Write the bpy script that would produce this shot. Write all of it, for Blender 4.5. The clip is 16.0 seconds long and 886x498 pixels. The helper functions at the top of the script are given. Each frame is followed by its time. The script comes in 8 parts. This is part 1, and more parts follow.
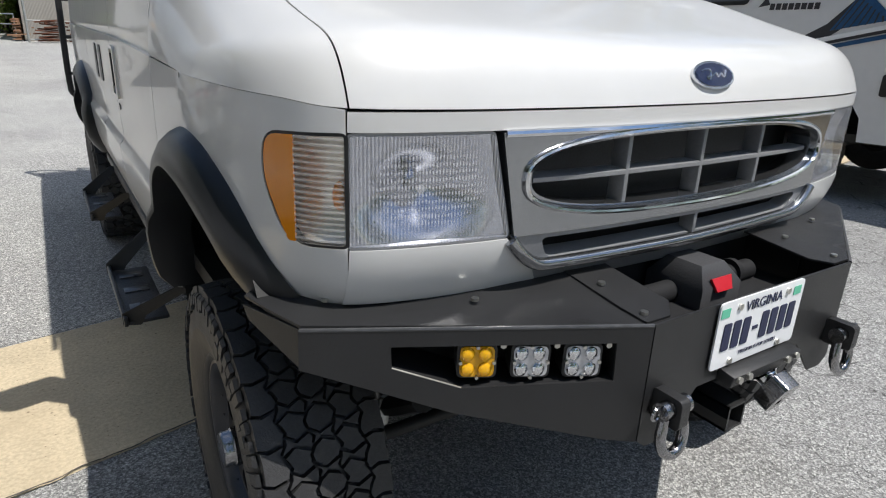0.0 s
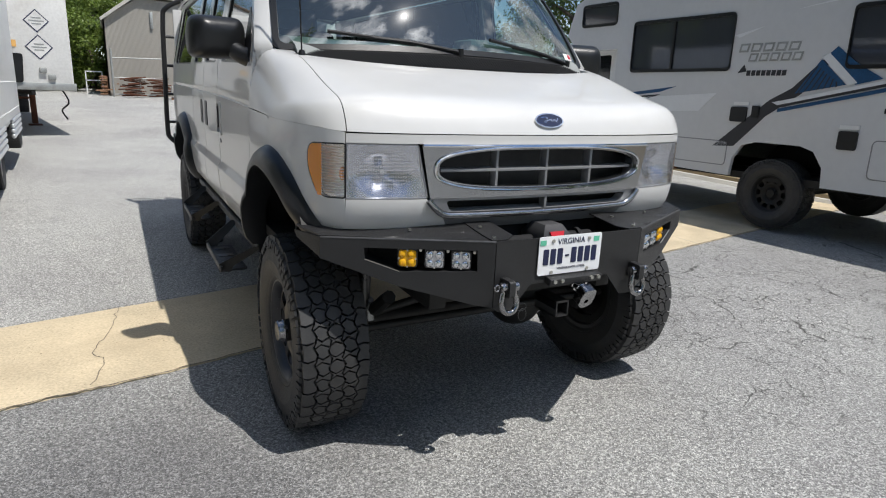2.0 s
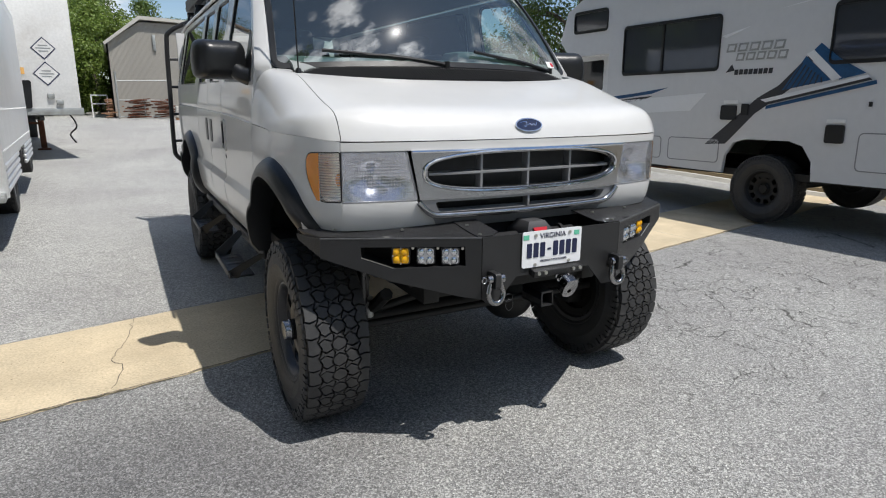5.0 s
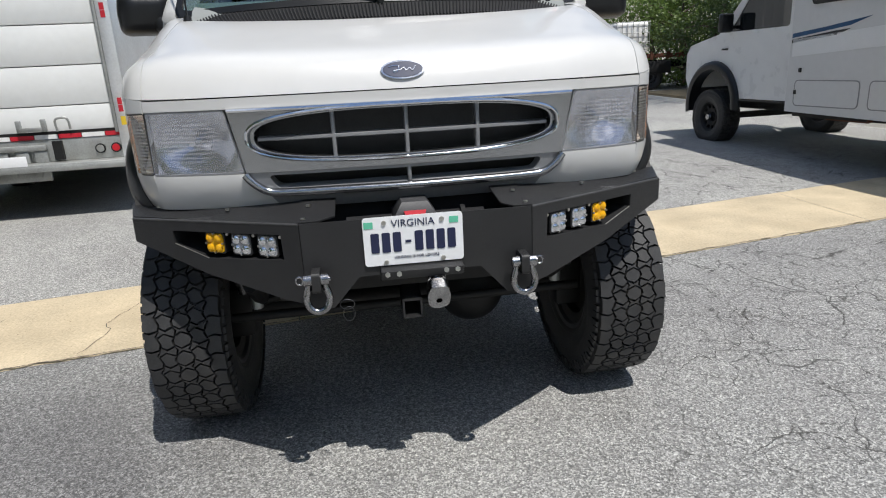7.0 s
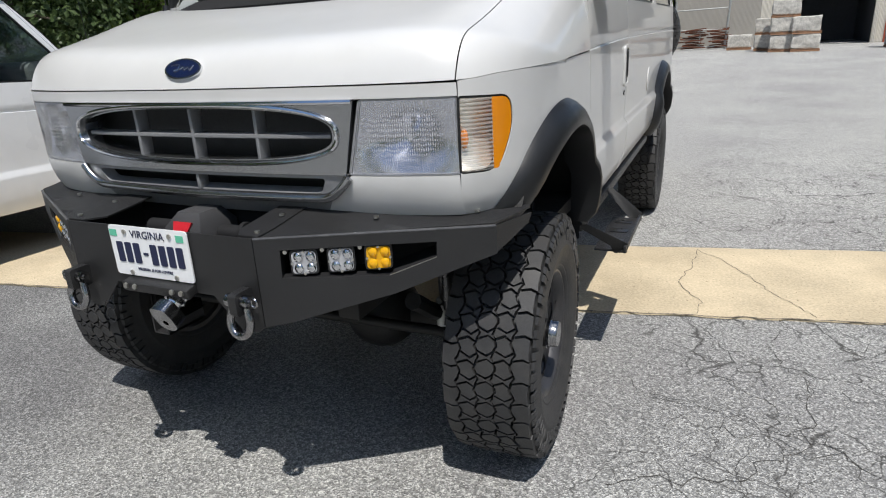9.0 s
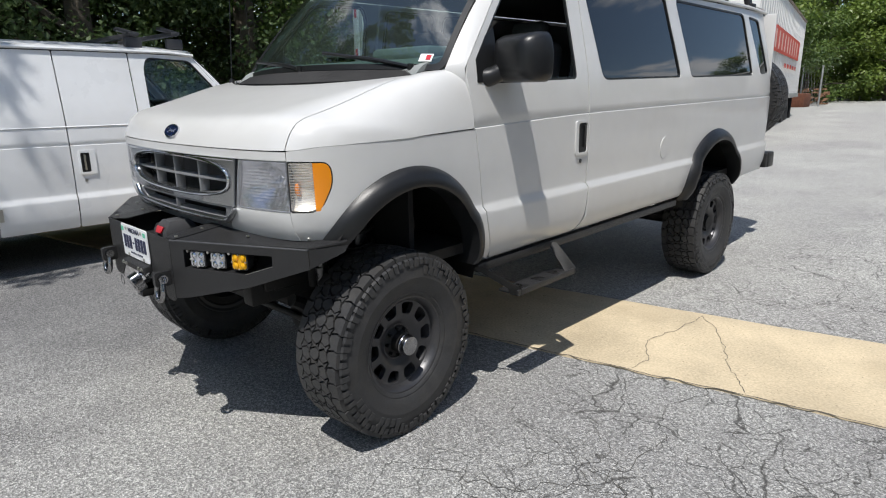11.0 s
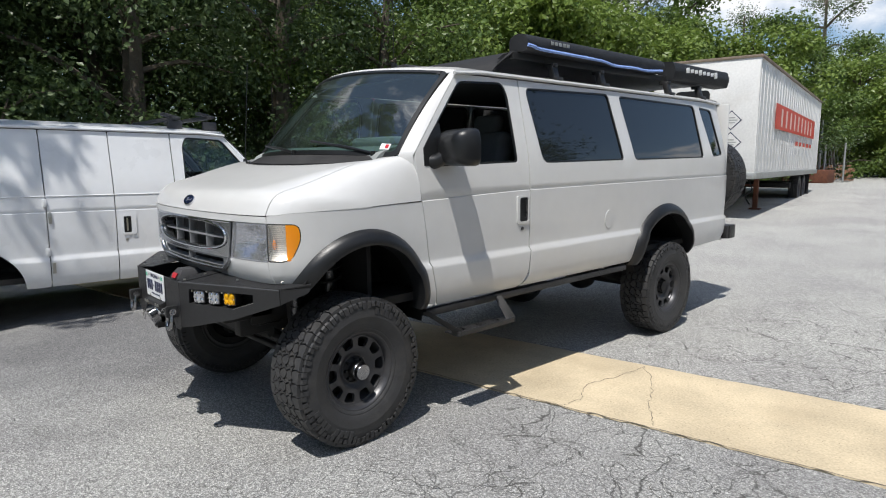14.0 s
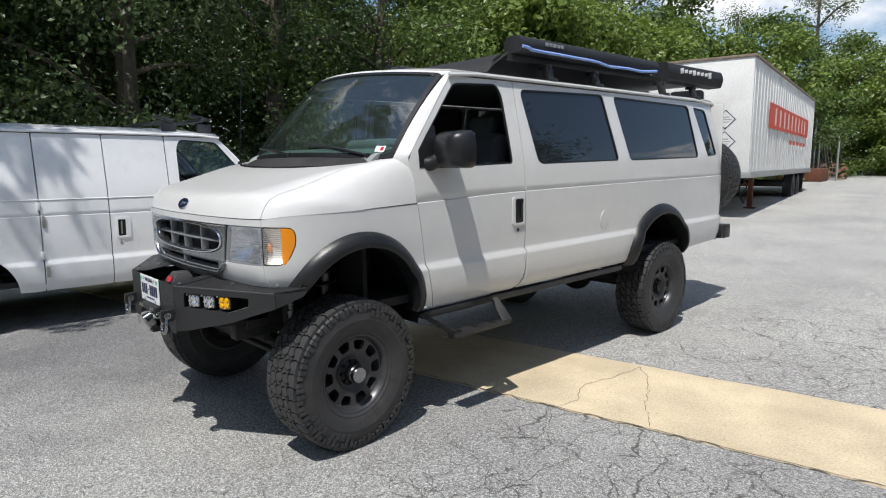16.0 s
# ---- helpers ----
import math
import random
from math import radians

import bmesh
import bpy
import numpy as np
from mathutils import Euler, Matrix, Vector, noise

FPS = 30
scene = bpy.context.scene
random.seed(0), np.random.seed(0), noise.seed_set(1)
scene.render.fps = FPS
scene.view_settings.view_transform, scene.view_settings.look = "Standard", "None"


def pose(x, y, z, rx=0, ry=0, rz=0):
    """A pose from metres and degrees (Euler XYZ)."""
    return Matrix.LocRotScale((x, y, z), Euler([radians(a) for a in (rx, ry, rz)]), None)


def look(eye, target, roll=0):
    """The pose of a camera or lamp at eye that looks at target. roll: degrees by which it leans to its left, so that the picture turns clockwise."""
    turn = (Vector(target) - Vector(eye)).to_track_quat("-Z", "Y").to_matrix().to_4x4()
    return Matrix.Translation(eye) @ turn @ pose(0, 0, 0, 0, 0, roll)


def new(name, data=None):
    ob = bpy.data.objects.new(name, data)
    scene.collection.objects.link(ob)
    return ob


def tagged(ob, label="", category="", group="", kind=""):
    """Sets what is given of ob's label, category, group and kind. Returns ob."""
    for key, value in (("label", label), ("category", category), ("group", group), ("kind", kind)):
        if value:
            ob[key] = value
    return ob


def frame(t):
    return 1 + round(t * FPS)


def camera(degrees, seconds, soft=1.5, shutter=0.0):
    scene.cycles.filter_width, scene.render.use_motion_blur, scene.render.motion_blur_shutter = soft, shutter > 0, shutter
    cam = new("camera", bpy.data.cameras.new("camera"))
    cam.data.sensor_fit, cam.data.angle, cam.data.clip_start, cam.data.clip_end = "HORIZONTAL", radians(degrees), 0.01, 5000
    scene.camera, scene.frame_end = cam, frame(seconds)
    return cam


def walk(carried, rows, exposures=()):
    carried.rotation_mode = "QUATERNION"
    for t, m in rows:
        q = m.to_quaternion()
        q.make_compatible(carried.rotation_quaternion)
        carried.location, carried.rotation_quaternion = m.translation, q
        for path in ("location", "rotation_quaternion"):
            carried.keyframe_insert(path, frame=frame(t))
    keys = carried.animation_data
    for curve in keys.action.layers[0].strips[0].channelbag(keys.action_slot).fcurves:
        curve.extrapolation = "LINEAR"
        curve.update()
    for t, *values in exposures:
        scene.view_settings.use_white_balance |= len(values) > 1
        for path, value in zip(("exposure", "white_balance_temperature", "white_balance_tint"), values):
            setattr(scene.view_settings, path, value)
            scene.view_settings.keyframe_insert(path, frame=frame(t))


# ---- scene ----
cam = camera(71.7, 16.0, 1.1)
PATH = [
    (0, (-1.238, -1.412, 1.448), (-0.209, 0.176, 0.8), 1.7),
    (0.5, (-1.253, -1.778, 1.44), (-0.29, -0.141, 0.813), 2.3),
    (1, (-1.288, -2.085, 1.448), (-0.372, -0.405, 0.864), 2.8),
    (1.5, (-1.344, -2.342, 1.469), (-0.435, -0.643, 0.934), 2.8),
    (2, (-1.552, -2.586, 1.476), (-0.634, -0.878, 0.988), 2.1),
    (2.5, (-1.719, -2.725, 1.511), (-0.78, -1.017, 1.064), 1.3),
    (3, (-1.775, -2.779, 1.529), (-0.818, -1.075, 1.108), 0.6),
    (5.5, (-1.406, -2.79, 1.434), (-0.56, -1.043, 0.951), -0.9),
    (6, (-1.01, -2.679, 1.387), (-0.319, -0.874, 0.874), -1.7),
    (6.5, (-0.601, -2.554, 1.374), (-0.122, -0.686, 0.843), -2.7),
    (7, (-0.154, -2.58, 1.386), (0.084, -0.675, 0.822), -3.0),
    (7.5, (0.242, -2.495, 1.405), (0.227, -0.582, 0.821), -3.3),
    (8, (0.662, -2.333, 1.424), (0.362, -0.453, 0.811), -3.4),
    (8.5, (1.119, -2.217, 1.417), (0.563, -0.399, 0.794), -3.0),
    (9, (1.444, -1.958, 1.415), (0.654, -0.229, 0.793), -2.6),
    (9.5, (1.863, -1.745, 1.432), (0.857, -0.128, 0.82), -2.1),
    (12, (3.446, -1.78, 1.617), (2.03, -0.424, 1.222), 0.4),
    (12.5, (3.675, -1.872, 1.638), (2.255, -0.506, 1.294), 0.7),
    (13, (3.741, -1.912, 1.653), (2.305, -0.556, 1.343), 0.8),
    (13.5, (3.758, -1.931, 1.644), (2.308, -0.584, 1.354), 0.6),
    (14, (3.754, -1.933, 1.601), (2.295, -0.593, 1.328), 0.1),
    (14.5, (3.762, -1.952, 1.611), (2.301, -0.613, 1.342), -0.1),
    (15, (3.755, -1.954, 1.616), (2.296, -0.613, 1.348), -0.2),
    (15.5, (3.754, -1.948, 1.624), (2.301, -0.601, 1.355), -0.2),
    (16, (3.751, -1.929, 1.611), (2.301, -0.579, 1.339), -0.2),
]
walk(cam, [(t, look(eye, target, roll)) for t, eye, target, roll in PATH],
     [(0, 0.27), (0.5, 0.26), (1.2, 0.20), (3, 0.19), (6, 0.15), (9.5, 0.16), (12, 0.19), (16, 0.24)])

# exposure, sky and sun
SUN_EL, SUN_AZ = radians(64.5), math.atan2(-0.42, 0.23)
world = bpy.data.worlds.new("sky")
scene.world = world
world.use_nodes = True
wn, wl = world.node_tree.nodes, world.node_tree.links
wn.clear()
w_out, w_bg = wn.new("ShaderNodeOutputWorld"), wn.new("ShaderNodeBackground")
w_sky, w_mix = wn.new("ShaderNodeTexSky"), wn.new("ShaderNodeMix")
w_sky.sky_type, w_sky.sun_disc, w_sky.sun_elevation = "NISHITA", False, SUN_EL
w_sky.sun_rotation = math.pi / 2 - SUN_AZ
w_sky.air_density, w_sky.dust_density, w_sky.ozone_density = 1.0, 0.15, 2.5
w_tc, w_map, w_no, w_rp = wn.new("ShaderNodeTexCoord"), wn.new("ShaderNodeMapping"), wn.new("ShaderNodeTexNoise"), wn.new("ShaderNodeValToRGB")
w_map.inputs["Scale"].default_value, w_map.inputs["Location"].default_value = (1.0, 1.0, 1.9), (2.9, 1.1, 0.7)
w_no.inputs["Scale"].default_value, w_no.inputs["Detail"].default_value, w_no.inputs["Roughness"].default_value = 2.3, 9.0, 0.58
w_rp.color_ramp.elements[0].position, w_rp.color_ramp.elements[1].position = 0.55, 0.635
w_mix.data_type = "RGBA"
# clouds shine more towards the sun
w_dot, w_pow, w_glow, w_col = wn.new("ShaderNodeVectorMath"), wn.new("ShaderNodeMath"), wn.new("ShaderNodeMath"), wn.new("ShaderNodeVectorMath")
w_dot.operation, w_dot.inputs[1].default_value = "DOT_PRODUCT", (0.207, -0.379, 0.902)
w_pow.operation, w_pow.use_clamp, w_pow.inputs[1].default_value = "POWER", False, 9.0
w_glow.operation, w_glow.inputs[1].default_value, w_glow.inputs[2].default_value = "MULTIPLY_ADD", 3.0, 1.0
w_col.operation, w_col.inputs[0].default_value = "SCALE", (8.6, 8.8, 9.2)
w_pos = wn.new("ShaderNodeMath")
w_pos.operation, w_pos.inputs[1].default_value = "MAXIMUM", 0.0
wl.new(w_tc.outputs["Generated"], w_dot.inputs[0])
wl.new(w_dot.outputs["Value"], w_pos.inputs[0])
wl.new(w_pos.outputs[0], w_pow.inputs[0])
wl.new(w_pow.outputs[0], w_glow.inputs[0])
wl.new(w_glow.outputs[0], w_col.inputs["Scale"])
wl.new(w_col.outputs[0], w_mix.inputs[7])
w_bg.inputs["Strength"].default_value = 0.10
wl.new(w_tc.outputs["Generated"], w_map.inputs[0])
wl.new(w_map.outputs[0], w_no.inputs["Vector"])
wl.new(w_no.outputs[0], w_rp.inputs[0])
w_m2, w_n2, w_r2, w_sx, w_e1, w_e2, w_ml, w_mm, w_mx = (wn.new("ShaderNode" + k) for k in ("Mapping", "TexNoise", "MapRange", "SeparateXYZ", "MapRange", "MapRange", "Math", "Math", "Math"))
w_m2.inputs["Scale"].default_value, w_m2.inputs["Location"].default_value = (1.0, 1.0, 3.0), (1.3, 7.9, 0.2)
w_n2.inputs["Scale"].default_value, w_n2.inputs["Detail"].default_value, w_n2.inputs["Roughness"].default_value = 3.4, 9.0, 0.6
w_r2.inputs[1].default_value, w_r2.inputs[2].default_value = 0.54, 0.61
w_e1.inputs[1].default_value, w_e1.inputs[2].default_value = 0.02, 0.10
w_e2.inputs[1].default_value, w_e2.inputs[2].default_value, w_e2.inputs[3].default_value, w_e2.inputs[4].default_value = 0.30, 0.50, 1.0, 0.0
w_ml.operation, w_mm.operation, w_mx.operation = "MULTIPLY", "MULTIPLY", "MAXIMUM"
wl.new(w_tc.outputs["Generated"], w_m2.inputs[0])
wl.new(w_m2.outputs[0], w_n2.inputs["Vector"])
wl.new(w_n2.outputs[0], w_r2.inputs[0])
wl.new(w_tc.outputs["Generated"], w_sx.inputs[0])
wl.new(w_sx.outputs["Z"], w_e1.inputs[0])
wl.new(w_sx.outputs["Z"], w_e2.inputs[0])
wl.new(w_e1.outputs[0], w_ml.inputs[0])
wl.new(w_e2.outputs[0], w_ml.inputs[1])
wl.new(w_ml.outputs[0], w_mm.inputs[0])
wl.new(w_r2.outputs[0], w_mm.inputs[1])
wl.new(w_mm.outputs[0], w_mx.inputs[0])
wl.new(w_rp.outputs[0], w_mx.inputs[1])
wl.new(w_mx.outputs[0], w_mix.inputs[0])
wl.new(w_sky.outputs[0], w_mix.inputs[6])
wl.new(w_mix.outputs[2], w_bg.inputs[0])
wl.new(w_bg.outputs[0], w_out.inputs[0])
sun_data = bpy.data.lights.new("sun", "SUN")
sun_data.energy, sun_data.angle, sun_data.color = 4.25, radians(0.53), (1.0, 0.97, 0.925)
sun = new("sun", sun_data)
sun.matrix_world = look((0.23 * 30, -0.42 * 30, 30), (0, 0, 0))


# ---- materials ----
def mat(name, col, rough=0.5, metal=0.0, var=0.08, scale=6.0, fine=60.0, bump=0.0, coat=0.0, bscale=None, trans=0.0, ior=1.45, alpha=1.0, stain=None, stain_amt=0.0, rvar=0.05):
    """A surface with a coarse and a fine variation of colour and gloss, and a relief."""
    m = bpy.data.materials.new(name)
    m.use_nodes = True
    n, l = m.node_tree.nodes, m.node_tree.links
    b = n["Principled BSDF"]
    b.inputs["Metallic"].default_value, b.inputs["IOR"].default_value = metal, ior
    b.inputs["Coat Weight"].default_value, b.inputs["Coat Roughness"].default_value = coat, 0.035
    b.inputs["Transmission Weight"].default_value = trans
    tc = n.new("ShaderNodeTexCoord")
    n1, n2 = n.new("ShaderNodeTexNoise"), n.new("ShaderNodeTexNoise")
    n1.inputs["Scale"].default_value, n1.inputs["Detail"].default_value = scale, 6
    n2.inputs["Scale"].default_value, n2.inputs["Detail"].default_value = fine, 4
    l.new(tc.outputs["Object"], n1.inputs["Vector"])
    l.new(tc.outputs["Object"], n2.inputs["Vector"])
    add = n.new("ShaderNodeMath")
    add.operation = "ADD"
    l.new(n1.outputs[0], add.inputs[0])
    l.new(n2.outputs[0], add.inputs[1])
    rng = n.new("ShaderNodeMapRange")
    rng.inputs[1].default_value, rng.inputs[2].default_value = 0.7, 1.3
    rng.inputs[3].default_value, rng.inputs[4].default_value = 1 - var, 1 + var
    l.new(add.outputs[0], rng.inputs[0])
    hsv = n.new("ShaderNodeHueSaturation")
    hsv.inputs["Color"].default_value = (*col, 1)
    l.new(rng.outputs[0], hsv.inputs["Value"])
    src = hsv.outputs[0]
    if stain:
        n3, rp, mx = n.new("ShaderNodeTexNoise"), n.new("ShaderNodeValToRGB"), n.new("ShaderNodeMix")
        n3.inputs["Scale"].default_value, n3.inputs["Detail"].default_value, n3.inputs["Roughness"].default_value = scale * 0.6, 8, 0.65
        rp.color_ramp.elements[0].position, rp.color_ramp.elements[1].position = 0.5, 0.72
        rp.color_ramp.elements[1].color = (stain_amt, stain_amt, stain_amt, 1)
        mx.data_type = "RGBA"
        mx.inputs[7].default_value = (*stain, 1)
        l.new(tc.outputs["Object"], n3.inputs["Vector"])
        l.new(n3.outputs[0], rp.inputs[0])
        l.new(rp.outputs[0], mx.inputs[0])
        l.new(src, mx.inputs[6])
        src = mx.outputs[2]
    l.new(src, b.inputs["Base Color"])
    rr = n.new("ShaderNodeMapRange")
    rr.inputs[1].default_value, rr.inputs[2].default_value = 0.3, 0.7
    rr.inputs[3].default_value, rr.inputs[4].default_value = max(0.0, rough - rvar), min(1.0, rough + rvar)
    l.new(n1.outputs[0], rr.inputs[0])
    l.new(rr.outputs[0], b.inputs["Roughness"])
    if bump:
        bp = n.new("ShaderNodeBump")
        bp.inputs["Strength"].default_value, bp.inputs["Distance"].default_value = bump, 0.004
        n4 = n.new("ShaderNodeTexNoise")
        n4.inputs["Scale"].default_value, n4.inputs["Detail"].default_value = bscale or fine, 4
        l.new(tc.outputs["Object"], n4.inputs["Vector"])
        l.new(n4.outputs[0], bp.inputs["Height"])
        l.new(bp.outputs[0], b.inputs["Normal"])
    return m


def thin_glass(name, tint, ior=1.5, rough=0.02, milk=0.0, ribs=None, blocks=False):
    """A thin pane: light passes straight and tinted, and the surface mirrors by Fresnel; milk: a share of haze in the pane."""
    m = bpy.data.materials.new(name)
    m.use_nodes = True
    n, l = m.node_tree.nodes, m.node_tree.links
    b = n["Principled BSDF"]
    tr, gl, lw, ms = n.new("ShaderNodeBsdfTransparent"), n.new("ShaderNodeBsdfGlossy"), n.new("ShaderNodeLayerWeight"), n.new("ShaderNodeMixShader")
    pw, fr = n.new("ShaderNodeMath"), n.new("ShaderNodeMapRange")
    pw.operation, pw.inputs[1].default_value = "POWER", 4.5
    lw.inputs[0].default_value = 0.5
    l.new(lw.outputs["Facing"], pw.inputs[0])
    l.new(pw.outputs[0], fr.inputs[0])
    fr.inputs[3].default_value = 2 * ((ior - 1) / (ior + 1)) ** 2
    tr.inputs[0].default_value = (*tint, 1)
    gl.inputs["Roughness"].default_value = rough
    src = tr.outputs[0]
    b.inputs["Base Color"].default_value = (*tint, 1)
    b.inputs["Roughness"].default_value = 0.15
    if milk:
        mk = n.new("ShaderNodeMixShader")
        mk.inputs[0].default_value = milk
        if ribs:
            tw, wx, wr = n.new("ShaderNodeTexCoord"), n.new("ShaderNodeTexWave"), n.new("ShaderNodeMapRange")
            wx.bands_direction, wx.inputs["Scale"].default_value = ribs[1], ribs[0]
            wr.inputs[3].default_value, wr.inputs[4].default_value = 0.0, min(1.0, milk * 2.3)
            l.new(tw.outputs["Object"], wx.inputs["Vector"])
            l.new(wx.outputs[0], wr.inputs[0])
            l.new(wr.outputs[0], mk.inputs[0])
            if blocks:
                # rows of cross prisms in the middle of the lens
                zw, zr, za = n.new("ShaderNodeTexWave"), n.new("ShaderNodeMapRange"), n.new("ShaderNodeMath")
                zw.bands_direction, zw.inputs["Scale"].default_value = "Z", 24.0
                zw.inputs["Distortion"].default_value, zw.inputs["Detail"].default_value = 3.5, 2.0
                zr.inputs[3].default_value, zr.inputs[4].default_value = 0.5, 1.6
                zw.inputs["Detail Scale"].default_value = 3.0
                # only round the bulb, on either side of the nose
                ab, mv, ln_, mk_, mz = n.new("ShaderNodeVectorMath"), n.new("ShaderNodeVectorMath"), n.new("ShaderNodeVectorMath"), n.new("ShaderNodeMapRange"), n.new("ShaderNodeMix")
                ab.operation, mv.operation, ln_.operation = "ABSOLUTE", "MULTIPLY_ADD", "LENGTH"
                mv.inputs[1].default_value, mv.inputs[2].default_value = (1 / .11, 0, 1 / .075), (-.69 / .11, 0, -1.21 / .075)
                mk_.inputs[1].default_value, mk_.inputs[2].default_value = 1.0, 0.75
                mz.inputs[2].default_value = 1.0
                l.new(tw.outputs["Object"], ab.inputs[0])
                l.new(ab.outputs[0], mv.inputs[0])
                l.new(mv.outputs[0], ln_.inputs[0])
                l.new(ln_.outputs["Value"], mk_.inputs[0])
                l.new(mk_.outputs[0], mz.inputs[0])
                l.new(zr.outputs[0], mz.inputs[3])
                l.new(tw.outputs["Object"], zw.inputs["Vector"])
                l.new(zw.outputs[0], zr.inputs[0])
                za.operation = "MULTIPLY"
                l.new(wr.outputs[0], za.inputs[0])
                l.new(mz.outputs[0], za.inputs[1])
                l.new(za.outputs[0], mk.inputs[0])
        l.new(tr.outputs[0], mk.inputs[1])
        l.new(b.outputs[0], mk.inputs[2])
        src = mk.outputs[0]
    l.new(fr.outputs[0], ms.inputs[0])
    l.new(src, ms.inputs[1])
    l.new(gl.outputs[0], ms.inputs[2])
    if ribs:
        tc, wv, bp = n.new("ShaderNodeTexCoord"), n.new("ShaderNodeTexWave"), n.new("ShaderNodeBump")
        wv.bands_direction, wv.inputs["Scale"].default_value = ribs[1], ribs[0]
        bp.inputs["Strength"].default_value, bp.inputs["Distance"].default_value = 0.6, ribs[2]
        l.new(tc.outputs["Object"], wv.inputs["Vector"])
        l.new(wv.outputs[0], bp.inputs["Height"])
        for q in (gl, b, lw):
            l.new(bp.outputs[0], q.inputs["Normal"])
    l.new(ms.outputs[0], n["Material Output"].inputs[0])
    return m


def nodes_of(m):
    return m.node_tree.nodes, m.node_tree.links, m.node_tree.nodes["Principled BSDF"]


M = {}
M["paint"] = mat("aged_white_car_paint", (0.60, 0.598, 0.588), 0.34, coat=0.6, var=0.025, scale=1.6, fine=9, stain=(0.62, 0.58, 0.5), stain_amt=0.10)
M["paint2"] = mat("dusty_white_van_paint", (0.76, 0.77, 0.78), 0.3, coat=0.4, var=0.03, scale=1.5, fine=9, stain=(0.5, 0.46, 0.4), stain_amt=0.15)
M["powder"] = mat("black_powder_coat", (0.021, 0.021, 0.022), 0.40, var=0.15, scale=7, fine=300, bump=0.25, bscale=900, stain=(0.035, 0.034, 0.031), stain_amt=0.3)
M["plastic"] = mat("black_flare_plastic", (0.011, 0.0115, 0.0125), 0.34, var=0.12, scale=5, fine=200, bump=0.10, bscale=700, stain=(0.03, 0.029, 0.028), stain_amt=0.25)
M["under"] = mat("black_chassis_steel", (0.008, 0.008, 0.008), 0.6, var=0.3, scale=12, fine=90, bump=0.3, stain=(0.03, 0.022, 0.016), stain_amt=0.3)
M["rubber"] = mat("tyre_rubber", (0.032, 0.032, 0.033), 0.55, var=0.25, scale=14, fine=160, bump=0.25, bscale=260, stain=(0.07, 0.064, 0.057), stain_amt=0.4)
M["rim"] = mat("gunmetal_wheel_paint", (0.060, 0.060, 0.064), 0.36, metal=0.5, var=0.12, scale=20, fine=200, stain=(0.10, 0.09, 0.08), stain_amt=0.3)
M["chrome"] = mat("worn_chrome", (0.72, 0.73, 0.75), 0.10, metal=1.0, var=0.06, scale=18, fine=150, stain=(0.5, 0.48, 0.45), stain_amt=0.25)
M["grey_chrome"] = mat("grey_grille_plastic", (0.27, 0.275, 0.285), 0.34, metal=0.35, var=0.08, scale=10, fine=120)
M["steel"] = mat("bright_shackle_steel", (0.34, 0.34, 0.35), 0.17, metal=1.0, var=0.2, scale=25, fine=200, bump=0.15, stain=(0.2, 0.17, 0.14), stain_amt=0.4)
M["zinc"] = mat("zinc_bolt", (0.55, 0.54, 0.5), 0.35, metal=1.0, var=0.1)
M["tint"] = mat("dark_tinted_glass", (0.012, 0.014, 0.016), 0.03, ior=1.55, var=0.05, rvar=0.01, coat=0.3)
# greyer base than the other tint paints the pale reflection in these panes
M["rv_tint"] = mat("reflection_grey_glass", (0.05, 0.055, 0.066), 0.06, ior=1.6, var=0.05, rvar=0.01, coat=0.4)
M["shade_glass"] = thin_glass("lightly_tinted_glass", (0.50, 0.65, 0.62), 1.9, 0.008, 0.035)
M["door_glass"] = thin_glass("clear_door_glass", (0.80, 0.85, 0.84), 1.5)
M["lens"] = thin_glass("headlamp_lens", (0.95, 0.96, 0.99), 1.5, 0.05, 0.12, (52, "X", 0.0012), True)
M["amber"] = thin_glass("amber_lens", (0.98, 0.33, 0.007), 1.3, 0.06, 0.75)
M["amber_bulb"] = mat("amber_bulb_cap", (0.85, 0.26, 0.01), 0.3, var=0.1)
M["amber_led"] = mat("amber_led_lens", (0.98, 0.52, 0.015), 0.12, trans=0.3, var=0.05)
M["clear_led"] = mat("clear_led_lens", (0.55, 0.56, 0.58), 0.08, metal=0.5, var=0.1, scale=60)
M["reflector"] = mat("lamp_reflector", (0.49, 0.50, 0.54), 0.16, metal=1.0, var=0.05, scale=30)
M["radiator"] = mat("dusty_radiator_fins", (0.032, 0.033, 0.035), 0.6, var=0.3, scale=25, fine=200)
M["lamp_silver"] = mat("satin_silver_lamp_bowl", (0.85, 0.85, 0.84), 0.32, metal=0.6, var=0.05, scale=30)
M["box_grey"] = mat("grey_moulded_plastic", (0.055, 0.055, 0.058), 0.5, var=0.1, scale=12, fine=200, bump=0.15)
M["red"] = mat("red_plastic", (0.50, 0.02, 0.03), 0.3, var=0.08)
M["red_tape"] = mat("red_reflective_tape", (0.50, 0.025, 0.04), 0.35, var=0.1)
M["white_tape"] = mat("white_plastic", (0.78, 0.78, 0.77), 0.4, var=0.04)
M["yellow"] = mat("yellow_sticker", (0.72, 0.5, 0.03), 0.5, var=0.06)
M["orange_tag"] = mat("orange_sticker", (0.75, 0.42, 0.13), 0.5, var=0.06)
M["plate"] = mat("number_plate_white", (0.80, 0.81, 0.82), 0.35, var=0.03, coat=0.2)
M["ink"] = mat("dark_blue_ink", (0.015, 0.02, 0.06), 0.45, var=0.08)
M["green"] = mat("green_sticker", (0.12, 0.5, 0.33), 0.45, var=0.08)
